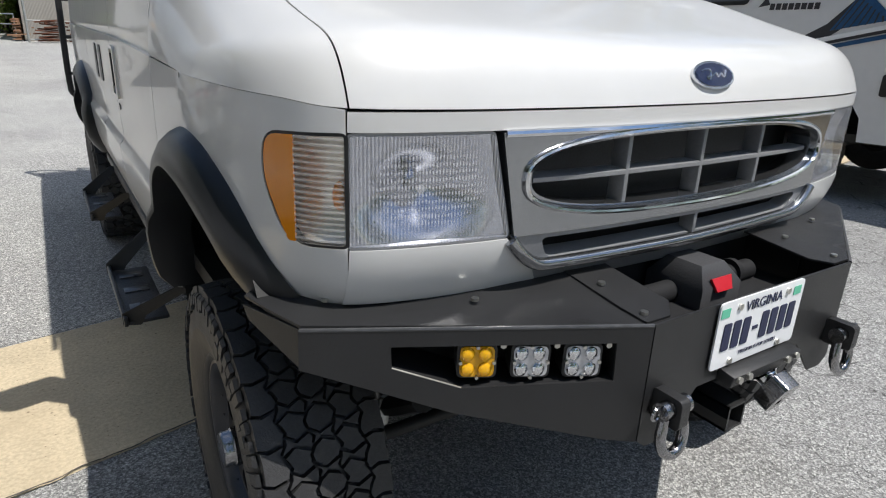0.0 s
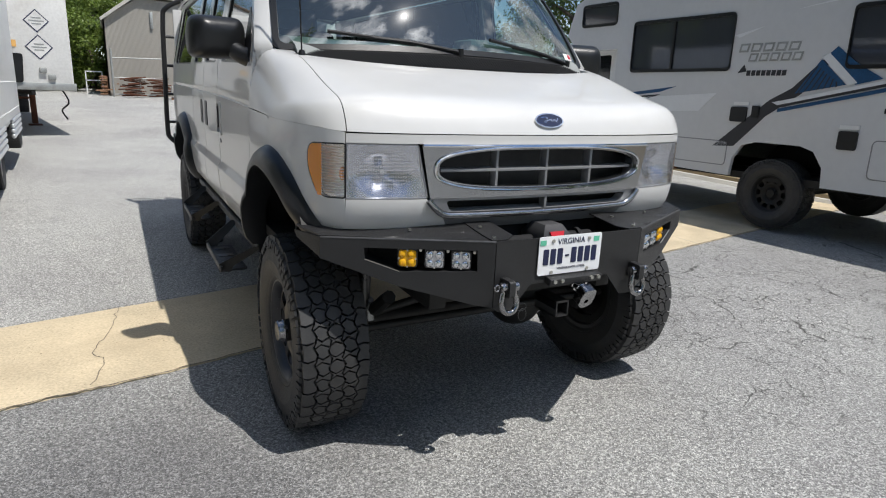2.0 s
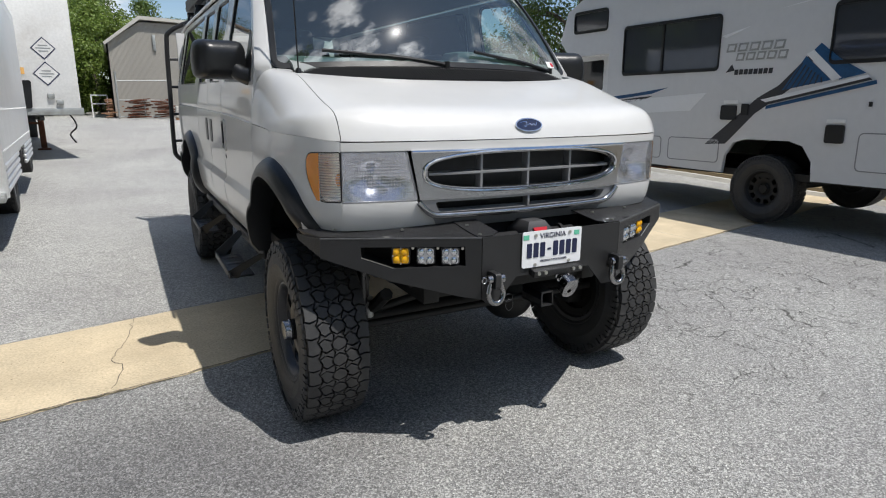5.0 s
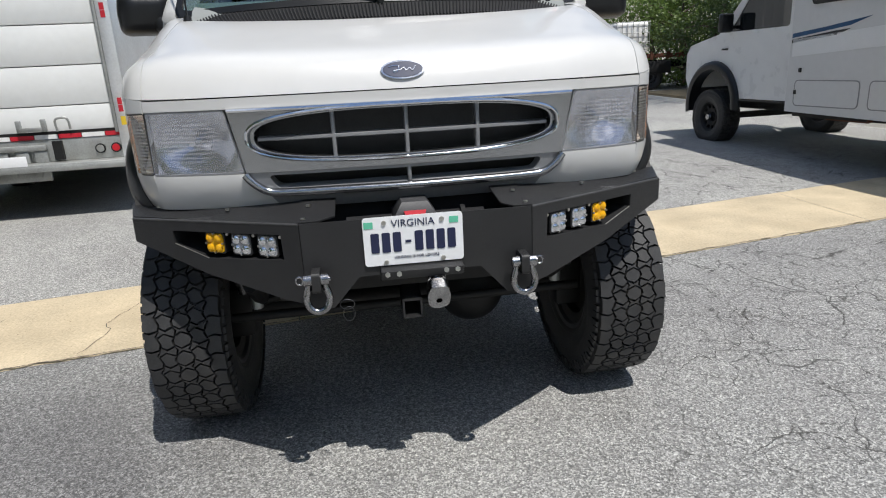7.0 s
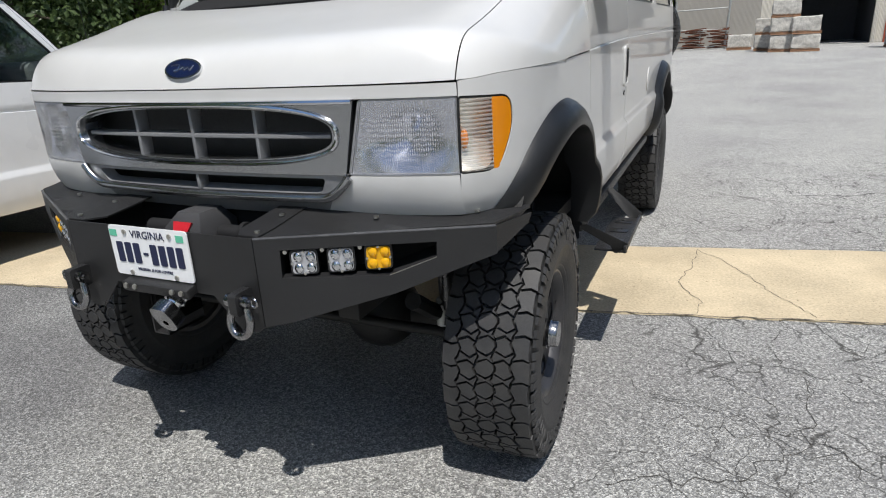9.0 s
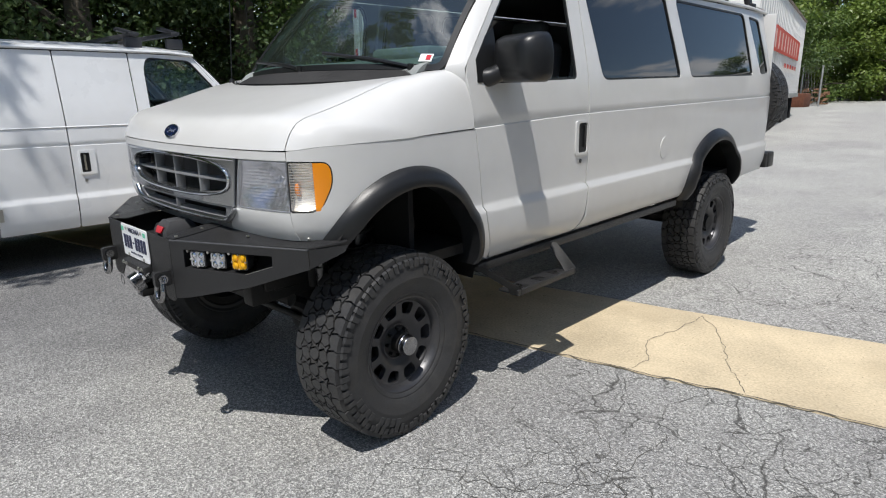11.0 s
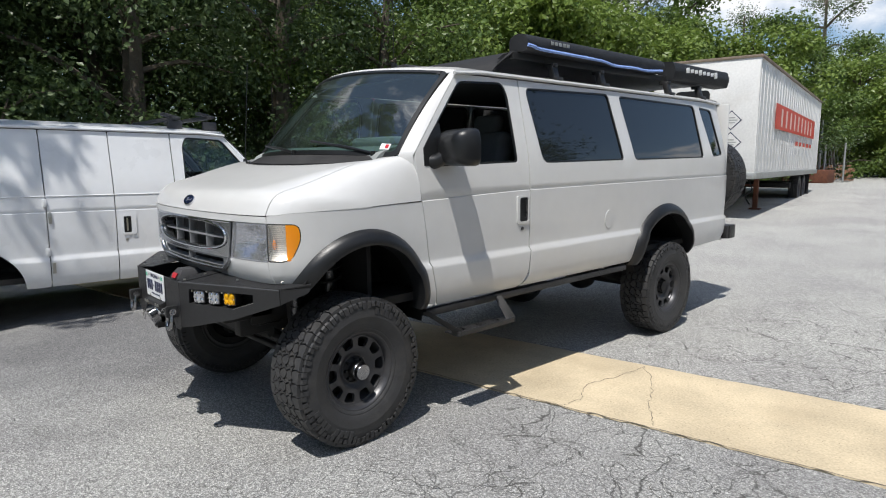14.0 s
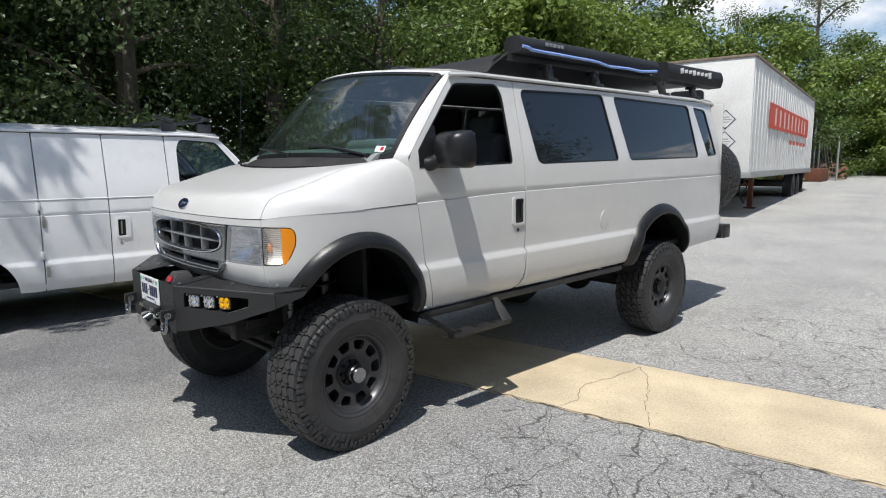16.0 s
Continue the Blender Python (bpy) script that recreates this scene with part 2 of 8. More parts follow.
M["blue_oval"] = mat("blue_enamel", (0.006, 0.013, 0.05), 0.18, coat=0.6, var=0.05)
M["rope"] = mat("blue_rope", (0.24, 0.36, 0.72), 0.8, var=0.2, scale=40, fine=200, bump=0.3)
M["canvas"] = mat("black_awning_cover", (0.016, 0.017, 0.019), 0.62, var=0.2, scale=9, fine=300, bump=0.3, bscale=500)
M["interior"] = mat("grey_cloth_interior", (0.075, 0.075, 0.08), 0.9, var=0.15, scale=10, fine=200, bump=0.03)
M["dash"] = mat("pale_grey_dashboard", (0.24, 0.255, 0.25), 0.7, var=0.06, scale=10, fine=120, bump=0.1)
M["dark_steel"] = mat("dark_oiled_steel", (0.10, 0.10, 0.102), 0.3, metal=0.9, var=0.2, scale=25, fine=200, bump=0.15)
M["dark"] = mat("black_parts_and_shade", (0.008, 0.008, 0.009), 0.8, var=0.2)
M["fairing"] = mat("matt_black_fairing", (0.016, 0.016, 0.017), 0.75, var=0.15, scale=8)
M["concrete"] = mat("tan_concrete", (0.52, 0.432, 0.296), 0.9, var=0.24, scale=2.4, fine=70, bump=0.7, bscale=160, stain=(0.40, 0.32, 0.21), stain_amt=0.6)


def pitted(m):
    """Small dark pits and specks scattered over a surface."""
    n, l, b = nodes_of(m)
    tc, src = n.new("ShaderNodeTexCoord"), b.inputs["Base Color"].links[0].from_socket
    for sc, lo, hi, dark, keep in ((55.0, .10, .22, .45, .80), (13.0, .05, .09, .40, .72)):
        vo, rg, sp, th, mu, mx = (n.new("ShaderNode" + k) for k in ("TexVoronoi", "MapRange", "SeparateColor", "Math", "Math", "Mix"))
        vo.inputs["Scale"].default_value = sc
        rg.inputs[1].default_value, rg.inputs[2].default_value, rg.inputs[3].default_value, rg.inputs[4].default_value = lo, hi, 1.0, 0.0
        th.operation, th.inputs[1].default_value, mu.operation = "GREATER_THAN", keep, "MULTIPLY"
        mx.data_type, mx.blend_type = "RGBA", "MULTIPLY"
        mx.inputs[7].default_value = (dark, dark * .95, dark * .88, 1)
        l.new(tc.outputs["Object"], vo.inputs["Vector"])
        l.new(vo.outputs["Distance"], rg.inputs[0])
        l.new(vo.outputs["Color"], sp.inputs[0])
        l.new(sp.outputs[0], th.inputs[0])
        l.new(rg.outputs[0], mu.inputs[0])
        l.new(th.outputs[0], mu.inputs[1])
        l.new(mu.outputs[0], mx.inputs[0])
        l.new(src, mx.inputs[6])
        src = mx.outputs[2]
    l.new(src, b.inputs["Base Color"])



M["crack"] = mat("crack_grit", (0.07, 0.066, 0.06), 0.95, var=0.3)
M["rv_grey"] = mat("grey_rv_fibreglass", (0.64, 0.645, 0.65), 0.35, var=0.03, scale=1.2, fine=12, coat=0.25)
M["rv_light"] = mat("light_grey_decal", (0.78, 0.79, 0.80), 0.35, var=0.03)
M["rv_white"] = mat("white_rv_cab_paint", (0.74, 0.745, 0.75), 0.3, coat=0.4, var=0.03)
M["decal_dark"] = mat("dark_decal", (0.035, 0.035, 0.04), 0.4, var=0.08)
M["decal_blue"] = mat("blue_decal", (0.014, 0.075, 0.18), 0.35, var=0.25, scale=5)
M["alu"] = mat("brushed_aluminium_panel", (0.78, 0.79, 0.80), 0.34, metal=0.6, var=0.08, scale=2, fine=40)
M["box_white"] = mat("white_truck_panel", (0.74, 0.75, 0.74), 0.4, var=0.03, scale=1.2, fine=14, stain=(0.5, 0.48, 0.42), stain_amt=0.15)
M["old_rail"] = mat("rust_stained_rail", (0.20, 0.155, 0.115), 0.7, var=0.35, scale=6, fine=40)
M["rust"] = mat("rusted_steel", (0.12, 0.045, 0.025), 0.85, var=0.4, scale=8, fine=60, bump=0.4)
M["galv"] = mat("galvanised_steel", (0.38, 0.39, 0.38), 0.5, metal=0.6, var=0.15, scale=8, fine=60, stain=(0.2, 0.17, 0.12), stain_amt=0.4)
M["trailer"] = mat("weathered_trailer_paint", (0.68, 0.675, 0.655), 0.5, var=0.09, scale=1.3, fine=20, stain=(0.34, 0.29, 0.24), stain_amt=0.4)
M["trailer_red"] = mat("faded_red_decal", (0.62, 0.075, 0.045), 0.5, var=0.12)
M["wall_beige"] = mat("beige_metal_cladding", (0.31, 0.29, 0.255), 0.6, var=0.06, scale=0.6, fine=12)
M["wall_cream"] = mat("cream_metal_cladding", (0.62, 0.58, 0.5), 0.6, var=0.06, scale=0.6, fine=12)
M["brick_paint"] = mat("brick_red_door_paint", (0.40, 0.085, 0.04), 0.6, var=0.12)
M["roof_metal"] = mat("pale_roof_metal", (0.50, 0.48, 0.43), 0.5, var=0.08)
M["timber"] = mat("weathered_timber", (0.30, 0.17, 0.10), 0.85, var=0.3, scale=5, fine=60, bump=0.3)
M["wrap"] = mat("plastic_wrapped_goods", (0.46, 0.44, 0.40), 0.35, var=0.35, scale=9, fine=40, bump=0.8, bscale=14)
M["grey_wrap"] = mat("dark_grey_wrapped_goods", (0.20, 0.20, 0.205), 0.3, var=0.6, scale=7, fine=30, bump=0.8, bscale=14)
M["bay"] = mat("bay_shade_lining", (0.055, 0.056, 0.062), 0.8, var=0.2)
M["kerb"] = mat("pale_kerb_concrete", (0.55, 0.53, 0.48), 0.9, var=0.1, scale=3, fine=60, bump=0.4)
M["soil"] = mat("dry_soil_and_litter", (0.22, 0.17, 0.10), 0.95, var=0.3, scale=2, fine=30, bump=0.6)
M["faded_red"] = mat("pale_faded_letters", (0.74, 0.52, 0.46), 0.5, var=0.1)
M["bark"] = mat("tree_bark", (0.10, 0.082, 0.062), 0.9, var=0.3, scale=5, fine=50, bump=0.9, bscale=30)
M["dry_grass"] = mat("dry_grass_blades", (0.30, 0.24, 0.11), 0.9, var=0.3, scale=3, fine=40)
M["carcol"] = mat("far_car_paint", (0.5, 0.52, 0.54), 0.3, var=0.04)


def leaf_mat(name, c1, c2, seed):
    """Leaves of two greens, a little light passing through."""
    m = mat(name, c1, 0.42, var=0.25, scale=1.5, fine=20)
    n, l, b = nodes_of(m)
    geo, mx = n.new("ShaderNodeNewGeometry"), n.new("ShaderNodeMix")
    mx.data_type = "RGBA"
    mx.inputs[7].default_value = (*c2, 1)
    src = b.inputs["Base Color"].links[0].from_socket
    l.new(geo.outputs["Random Per Island"], mx.inputs[0])
    l.new(src, mx.inputs[6])
    l.new(mx.outputs[2], b.inputs["Base Color"])
    tr, ms = n.new("ShaderNodeBsdfTranslucent"), n.new("ShaderNodeMixShader")
    l.new(mx.outputs[2], tr.inputs[0])
    ms.inputs[0].default_value = 0.38
    l.new(b.outputs[0], ms.inputs[1])
    l.new(tr.outputs[0], ms.inputs[2])
    l.new(ms.outputs[0], n["Material Output"].inputs[0])
    return m


M["white_rim"] = mat("pale_painted_steel_wheel", (0.42, 0.41, 0.39), 0.45, var=0.1, scale=12, stain=(0.25, 0.18, 0.12), stain_amt=0.5)
M["steel_rim"] = mat("dull_steel_wheel", (0.22, 0.215, 0.205), 0.45, metal=0.5, var=0.2, scale=12, stain=(0.10, 0.06, 0.035), stain_amt=0.6)
M["leaf_a"] = leaf_mat("maple_leaves", (0.080, 0.135, 0.030), (0.135, 0.195, 0.045), 1)
M["leaf_b"] = leaf_mat("oak_leaves", (0.068, 0.108, 0.040), (0.098, 0.145, 0.050), 2)
M["leaf_c"] = leaf_mat("bright_leaves", (0.13, 0.20, 0.036), (0.20, 0.265, 0.055), 3)


def asphalt_mat():
    """Sun-bleached asphalt: pale aggregate in grey binder, worn patches and a net of fine cracks."""
    m = mat("bleached_asphalt", (0.298, 0.294, 0.286), 0.85, var=0.05, scale=0.35, fine=6, rvar=0.08)
    n, l, b = nodes_of(m)
    tc = n.new("ShaderNodeTexCoord")
    src = b.inputs["Base Color"].links[0].from_socket
    vo, rp = n.new("ShaderNodeTexVoronoi"), n.new("ShaderNodeValToRGB")
    vo.inputs["Scale"].default_value = 180
    l.new(tc.outputs["Object"], vo.inputs["Vector"])
    sep = n.new("ShaderNodeSeparateColor")
    l.new(vo.outputs["Color"], sep.inputs[0])
    rp.color_ramp.elements[0].color, rp.color_ramp.elements[1].color = (0.34, 0.34, 0.34, 1), (2.0, 1.99, 1.96, 1)
    e = rp.color_ramp.elements.new(0.55)
    e.color = (0.92, 0.92, 0.92, 1)
    l.new(sep.outputs[0], rp.inputs[0])
    mu = n.new("ShaderNodeMix")
    mu.data_type, mu.blend_type = "RGBA", "MULTIPLY"
    mu.inputs[0].default_value = 0.8
    l.new(src, mu.inputs[6])
    l.new(rp.outputs[0], mu.inputs[7])
    cn, cg, cx = n.new("ShaderNodeTexNoise"), n.new("ShaderNodeMapRange"), n.new("ShaderNodeMix")
    cn.inputs["Scale"].default_value, cn.inputs["Detail"].default_value, cn.inputs["Roughness"].default_value = 52, 5, 0.75
    cg.inputs[1].default_value, cg.inputs[2].default_value, cg.inputs[3].default_value, cg.inputs[4].default_value = 0.34, 0.66, 0.56, 1.42
    cx.data_type, cx.blend_type = "RGBA", "MULTIPLY"
    cx.inputs[0].default_value = 1.0
    l.new(tc.outputs["Object"], cn.inputs["Vector"])
    l.new(cn.outputs[0], cg.inputs[0])
    l.new(mu.outputs[2], cx.inputs[6])
    l.new(cg.outputs[0], cx.inputs[7])
    mu = cx
    pn, pr = n.new("ShaderNodeTexNoise"), n.new("ShaderNodeValToRGB")
    pn.inputs["Scale"].default_value, pn.inputs["Detail"].default_value, pn.inputs["Roughness"].default_value = 0.55, 7, 0.6
    pr.color_ramp.elements[0].position, pr.color_ramp.elements[1].position = 0.36, 0.66
    pr.color_ramp.elements[0].color, pr.color_ramp.elements[1].color = (0.82, 0.82, 0.83, 1), (1.07, 1.085, 1.07, 1)
    l.new(tc.outputs["Object"], pn.inputs["Vector"])
    l.new(pn.outputs[0], pr.inputs[0])
    mp = n.new("ShaderNodeMix")
    mp.data_type, mp.blend_type = "RGBA", "MULTIPLY"
    mp.inputs[0].default_value = 0.9
    l.new(mu.outputs[2], mp.inputs[6])
    l.new(pr.outputs[0], mp.inputs[7])
    # older, paler asphalt behind the strip
    px, pd, pg, pm = n.new("ShaderNodeSeparateXYZ"), n.new("ShaderNodeMath"), n.new("ShaderNodeMapRange"), n.new("ShaderNodeMix")
    pd.operation, pd.inputs[1].default_value = "MULTIPLY_ADD", -0.205
    l.new(tc.outputs["Object"], px.inputs[0])
    l.new(px.outputs["X"], pd.inputs[0])
    l.new(px.outputs["Y"], pd.inputs[2])
    pg.inputs[1].default_value, pg.inputs[2].default_value = 1.5, 1.6
    l.new(pd.outputs[0], pg.inputs[0])
    pm.data_type, pm.blend_type = "RGBA", "MULTIPLY"
    pm.inputs[7].default_value = (1.23, 1.225, 1.205, 1)
    l.new(pg.outputs[0], pm.inputs[0])
    l.new(mp.outputs[2], pm.inputs[6])
    mp = pm
    # a dark mottled stain on the near side of the strip
    sv, sd, sr, sm = n.new("ShaderNodeVectorMath"), n.new("ShaderNodeVectorMath"), n.new("ShaderNodeMapRange"), n.new("ShaderNodeMix")
    sv.operation, sv.inputs[1].default_value = "SUBTRACT", (-2.5, -0.35, 0)
    sn, sa = n.new("ShaderNodeTexNoise"), n.new("ShaderNodeMath")
    sn.inputs["Scale"].default_value, sn.inputs["Detail"].default_value = 1.1, 6
    sd.operation, sa.operation = "LENGTH", "MULTIPLY_ADD"
    sa.inputs[1].default_value = 3.2
    l.new(tc.outputs["Object"], sv.inputs[0])
    l.new(sv.outputs[0], sd.inputs[0])
    l.new(tc.outputs["Object"], sn.inputs["Vector"])
    l.new(sn.outputs[0], sa.inputs[0])
    l.new(sd.outputs["Value"], sa.inputs[2])
    sr.inputs[1].default_value, sr.inputs[2].default_value, sr.inputs[3].default_value, sr.inputs[4].default_value = 2.2, 4.1, 0.66, 0.0
    l.new(sa.outputs[0], sr.inputs[0])
    sm.data_type, sm.blend_type = "RGBA", "MULTIPLY"
    sm.inputs[7].default_value = (0.38, 0.38, 0.40, 1)
    l.new(sr.outputs[0], sm.inputs[0])
    l.new(mp.outputs[2], sm.inputs[6])
    mp = sm
    # crack nets of two widths, bent by noise, kept to the worn ground beside the strip's east half
    wn_, wm = n.new("ShaderNodeTexNoise"), n.new("ShaderNodeVectorMath")
    wn_.inputs["Scale"].default_value, wn_.inputs["Detail"].default_value = 5, 4
    wm.operation = "MULTIPLY_ADD"
    wm.inputs[1].default_value = (0.24, 0.24, 0.0)
    l.new(tc.outputs["Object"], wn_.inputs["Vector"])
    l.new(wn_.outputs["Color"], wm.inputs[0])
    l.new(tc.outputs["Object"], wm.inputs[2])

    def ramp(src_, lo, hi, v0, v1):
        r = n.new("ShaderNodeMapRange")
        r.inputs[1].default_value, r.inputs[2].default_value, r.inputs[3].default_value, r.inputs[4].default_value = lo, hi, v0, v1
        l.new(src_, r.inputs[0])
        return r.outputs[0]

    def calc(op, p, q):
        k = n.new("ShaderNodeMath")
        k.operation = op
        for i_, v_ in enumerate((p, q)):
            if isinstance(v_, float):
                k.inputs[i_].default_value = v_
            else:
                l.new(v_, k.inputs[i_])
        return k.outputs[0]
    mn = n.new("ShaderNodeTexNoise")
    mn.inputs["Scale"].default_value, mn.inputs["Detail"].default_value = 0.7, 4
    l.new(tc.outputs["Object"], mn.inputs["Vector"])
    wob = calc("MULTIPLY", calc("SUBTRACT", mn.outputs[0], 0.5), 4.0)
    wx, wy = calc("ADD", px.outputs["X"], wob), calc("ADD", px.outputs["Y"], wob)
    worn = calc("MULTIPLY", calc("MULTIPLY", ramp(wx, 0.7, 1.5, 0.0, 1.0), ramp(wx, 6.5, 8.5, 1.0, 0.0)), calc("MULTIPLY", ramp(wy, -1.5, -0.6, 0.0, 1.0), ramp(wy, 5.0, 7.0, 1.0, 0.0)))
    bits = n.new("ShaderNodeTexNoise")
    bits.inputs["Scale"].default_value, bits.inputs["Detail"].default_value = 2.3, 3
    l.new(tc.outputs["Object"], bits.inputs["Vector"])
    nets = []
    for sc, wd, amt, gap in ((1.7, 0.011, 0.88, 0.41), (4.8, 0.018, 0.85, 0.41)):
        cv = n.new("ShaderNodeTexVoronoi")
        cv.feature = "DISTANCE_TO_EDGE"
        cv.inputs["Scale"].default_value = sc
        l.new(wm.outputs[0], cv.inputs["Vector"])
        nets.append(calc("MULTIPLY", ramp(cv.outputs["Distance"], 0.001, wd, amt, 0.0), ramp(bits.outputs[0], gap, gap + 0.1, 0.0, 1.0)))
    cm = n.new("ShaderNodeMath")
    cm.operation = "MULTIPLY"
    l.new(calc("MAXIMUM", nets[0], nets[1]), cm.inputs[0])
    l.new(worn, cm.inputs[1])
    mc = n.new("ShaderNodeMix")
    mc.data_type = "RGBA"
    mc.inputs[7].default_value = (0.045, 0.043, 0.04, 1)
    l.new(cm.outputs[0], mc.inputs[0])
    l.new(mp.outputs[2], mc.inputs[6])
    l.new(mc.outputs[2], b.inputs["Base Color"])
    bp, hh = n.new("ShaderNodeBump"), n.new("ShaderNodeMath")
    hh.operation = "SUBTRACT"
    l.new(vo.outputs["Distance"], hh.inputs[0])
    l.new(cm.outputs[0], hh.inputs[1])
    bp.inputs["Strength"].default_value, bp.inputs["Distance"].default_value = 0.75, 0.006
    l.new(hh.outputs[0], bp.inputs["Height"])
    l.new(bp.outputs[0], b.inputs["Normal"])
    return m


M["asphalt"] = asphalt_mat()
pitted(M["concrete"])


def ribbed(m, scale, axis, depth):
    """Adds fine parallel ribs to a material's relief."""
    n, l, b = nodes_of(m)
    tc, wv, bp = n.new("ShaderNodeTexCoord"), n.new("ShaderNodeTexWave"), n.new("ShaderNodeBump")
    wv.bands_direction, wv.inputs["Scale"].default_value = axis, scale
    bp.inputs["Strength"].default_value, bp.inputs["Distance"].default_value = 1.0, depth
    l.new(tc.outputs["Object"], wv.inputs["Vector"])
    l.new(wv.outputs[0], bp.inputs["Height"])
    l.new(bp.outputs[0], b.inputs["Normal"])


ribbed(M["wall_beige"], 5, "X", 0.007)
ribbed(M["wall_cream"], 5, "X", 0.02)


# ---- building helpers ----
def finish(bm, sharp=38):
    bmesh.ops.remove_doubles(bm, verts=bm.verts, dist=1e-5)
    lim = radians(sharp)
    for f in bm.faces:
        f.smooth = True
    for e in bm.edges:
        if len(e.link_faces) == 2 and e.calc_face_angle(0) > lim:
            e.smooth = False


def part(name, bm, material, parent=None, label="", sharp=38):
    """Links a bmesh as one mesh object under a thing or a part."""
    finish(bm, sharp)
    me = bpy.data.meshes.new(name)
    bm.to_mesh(me)
    bm.free()
    me.materials.append(material)
    ob = new(name, me)
    if parent:
        ob.parent = parent
    if label:
        ob["label"] = label
    return ob


def thing(name, m, label, category, group="", kind=""):
    """An Empty at a thing's base, for its parts."""
    ob = new(name)
    ob.empty_display_size = 0.2
    ob.matrix_world = m
    return tagged(ob, label, category, group, kind)


def B():
    return bmesh.new()


def box(bm, c, s, rot=(0, 0, 0), bevel=0.0, seg=2):
    """A box of size s round c, turned by degrees, its edges rounded."""
    m = pose(*c, *rot) @ Matrix.Diagonal((*s, 1))
    geo = bmesh.ops.create_cube(bm, size=1, matrix=m)
    if bevel:
        vs = set(geo["verts"])
        es = [e for e in bm.edges if e.verts[0] in vs and e.verts[1] in vs]
        bmesh.ops.bevel(bm, geom=es, offset=bevel, segments=seg, affect="EDGES", profile=0.5)
    return bm


def rod(bm, a, b, r, seg=12, r2=None):
    a, b = Vector(a), Vector(b)
    q = (b - a).to_track_quat("Z", "Y").to_matrix().to_4x4()
    bmesh.ops.create_cone(bm, cap_ends=True, segments=seg, radius1=r, radius2=r if r2 is None else r2, depth=(b - a).length,
                          matrix=Matrix.Translation((a + b) / 2) @ q)
    return bm


def tube(bm, pts, r, seg=10, closed=False):
    """A round tube along a line of points; r may be a list."""
    pts = [Vector(p) for p in pts]
    n = len(pts)
    rings = []
    up = None
    for i, p in enumerate(pts):
        a = pts[(i - 1) % n] if closed or i else p
        b = pts[(i + 1) % n] if closed or i < n - 1 else p
        d = (b - a).normalized()
        if up is None:
            up = d.orthogonal().normalized()
        up = (up - d * up.dot(d)).normalized()
        side = d.cross(up)
        rad = r[i] if isinstance(r, (list, tuple)) else r
        rings.append([bm.verts.new(p + rad * (math.cos(t) * up + math.sin(t) * side)) for t in [2 * math.pi * k / seg for k in range(seg)]])
    for i in range(n if closed else n - 1):
        q, w = rings[i], rings[(i + 1) % n]
        for k in range(seg):
            bm.faces.new((q[k], q[(k + 1) % seg], w[(k + 1) % seg], w[k]))
    if not closed:
        bm.faces.new(rings[0][::-1])
        bm.faces.new(rings[-1])
    return bm


def bend(pts, n=8):
    """A smooth line through points (Catmull-Rom)."""
    pts = [Vector(p) for p in pts]
    out = []
    for i in range(len(pts) - 1):
        p0, p1, p2, p3 = pts[max(i - 1, 0)], pts[i], pts[i + 1], pts[min(i + 2, len(pts) - 1)]
        for k in range(n):
            t = k / n
            out.append(0.5 * (2 * p1 + (p2 - p0) * t + (2 * p0 - 5 * p1 + 4 * p2 - p3) * t * t + (3 * p1 - p0 - 3 * p2 + p3) * t ** 3))
    return out + [pts[-1]]


def lathe(bm, prof, seg=48, m=None):
    """A turned body: profile of (radius, along x)."""
    rings = []
    for r, x in prof:
        rings.append([bm.verts.new(Vector((x, r * math.cos(t), r * math.sin(t)))) for t in [2 * math.pi * k / seg for k in range(seg)]])
    for q, w in zip(rings, rings[1:]):
        for k in range(seg):
            bm.faces.new((q[k], w[k], w[(k + 1) % seg], q[(k + 1) % seg]))
    if m is not None:
        bmesh.ops.transform(bm, matrix=m, verts=[v for ring in rings for v in ring])
    return bm


def inside(poly, pts):
    """Which points lie in a polygon."""
    x, y = pts[:, 0], pts[:, 1]
    res = np.zeros(len(pts), bool)
    for (x1, y1), (x2, y2) in zip(poly, np.roll(poly, -1, 0)):
        hit = ((y1 > y) != (y2 > y)) & (x < (x2 - x1) * (y - y1) / (y2 - y1 + 1e-15) + x1)
        res ^= hit
    return res


def dense(poly, step):
    """A closed outline with points no further apart than step."""
    out = []
    for a, b in zip(poly, poly[1:] + poly[:1]):
        n = max(1, int(math.dist(a, b) / step))
        out += [(a[0] + (b[0] - a[0]) * i / n, a[1] + (b[1] - a[1]) * i / n) for i in range(n)]
    return out


def rounded(poly, r, seg=5):
    """A closed outline with its corners rounded; r may be a list."""
    out = []
    n = len(poly)
    for i in range(n):
        p, a, b = Vector(poly[i]), Vector(poly[i - 1]), Vector(poly[(i + 1) % n])
        rr = r[i] if isinstance(r, (list, tuple)) else r
        da, db = (a - p), (b - p)
        k = min(rr, da.length * 0.48, db.length * 0.48)
        if k < 1e-4:
            out.append(tuple(p))
            continue
        s, e = p + da.normalized() * k, p + db.normalized() * k
        for j in range(seg + 1):
            t = j / seg
            out.append(tuple((1 - t) ** 2 * s + 2 * t * (1 - t) * p + t * t * e))
    return out


def arc(cx, cy, rx, ry, a0, a1, n=20):
    return [(cx + rx * math.cos(radians(a0 + (a1 - a0) * i / n)), cy + ry * math.sin(radians(a0 + (a1 - a0) * i / n))) for i in range(n + 1)]


from mathutils.geometry import delaunay_2d_cdt


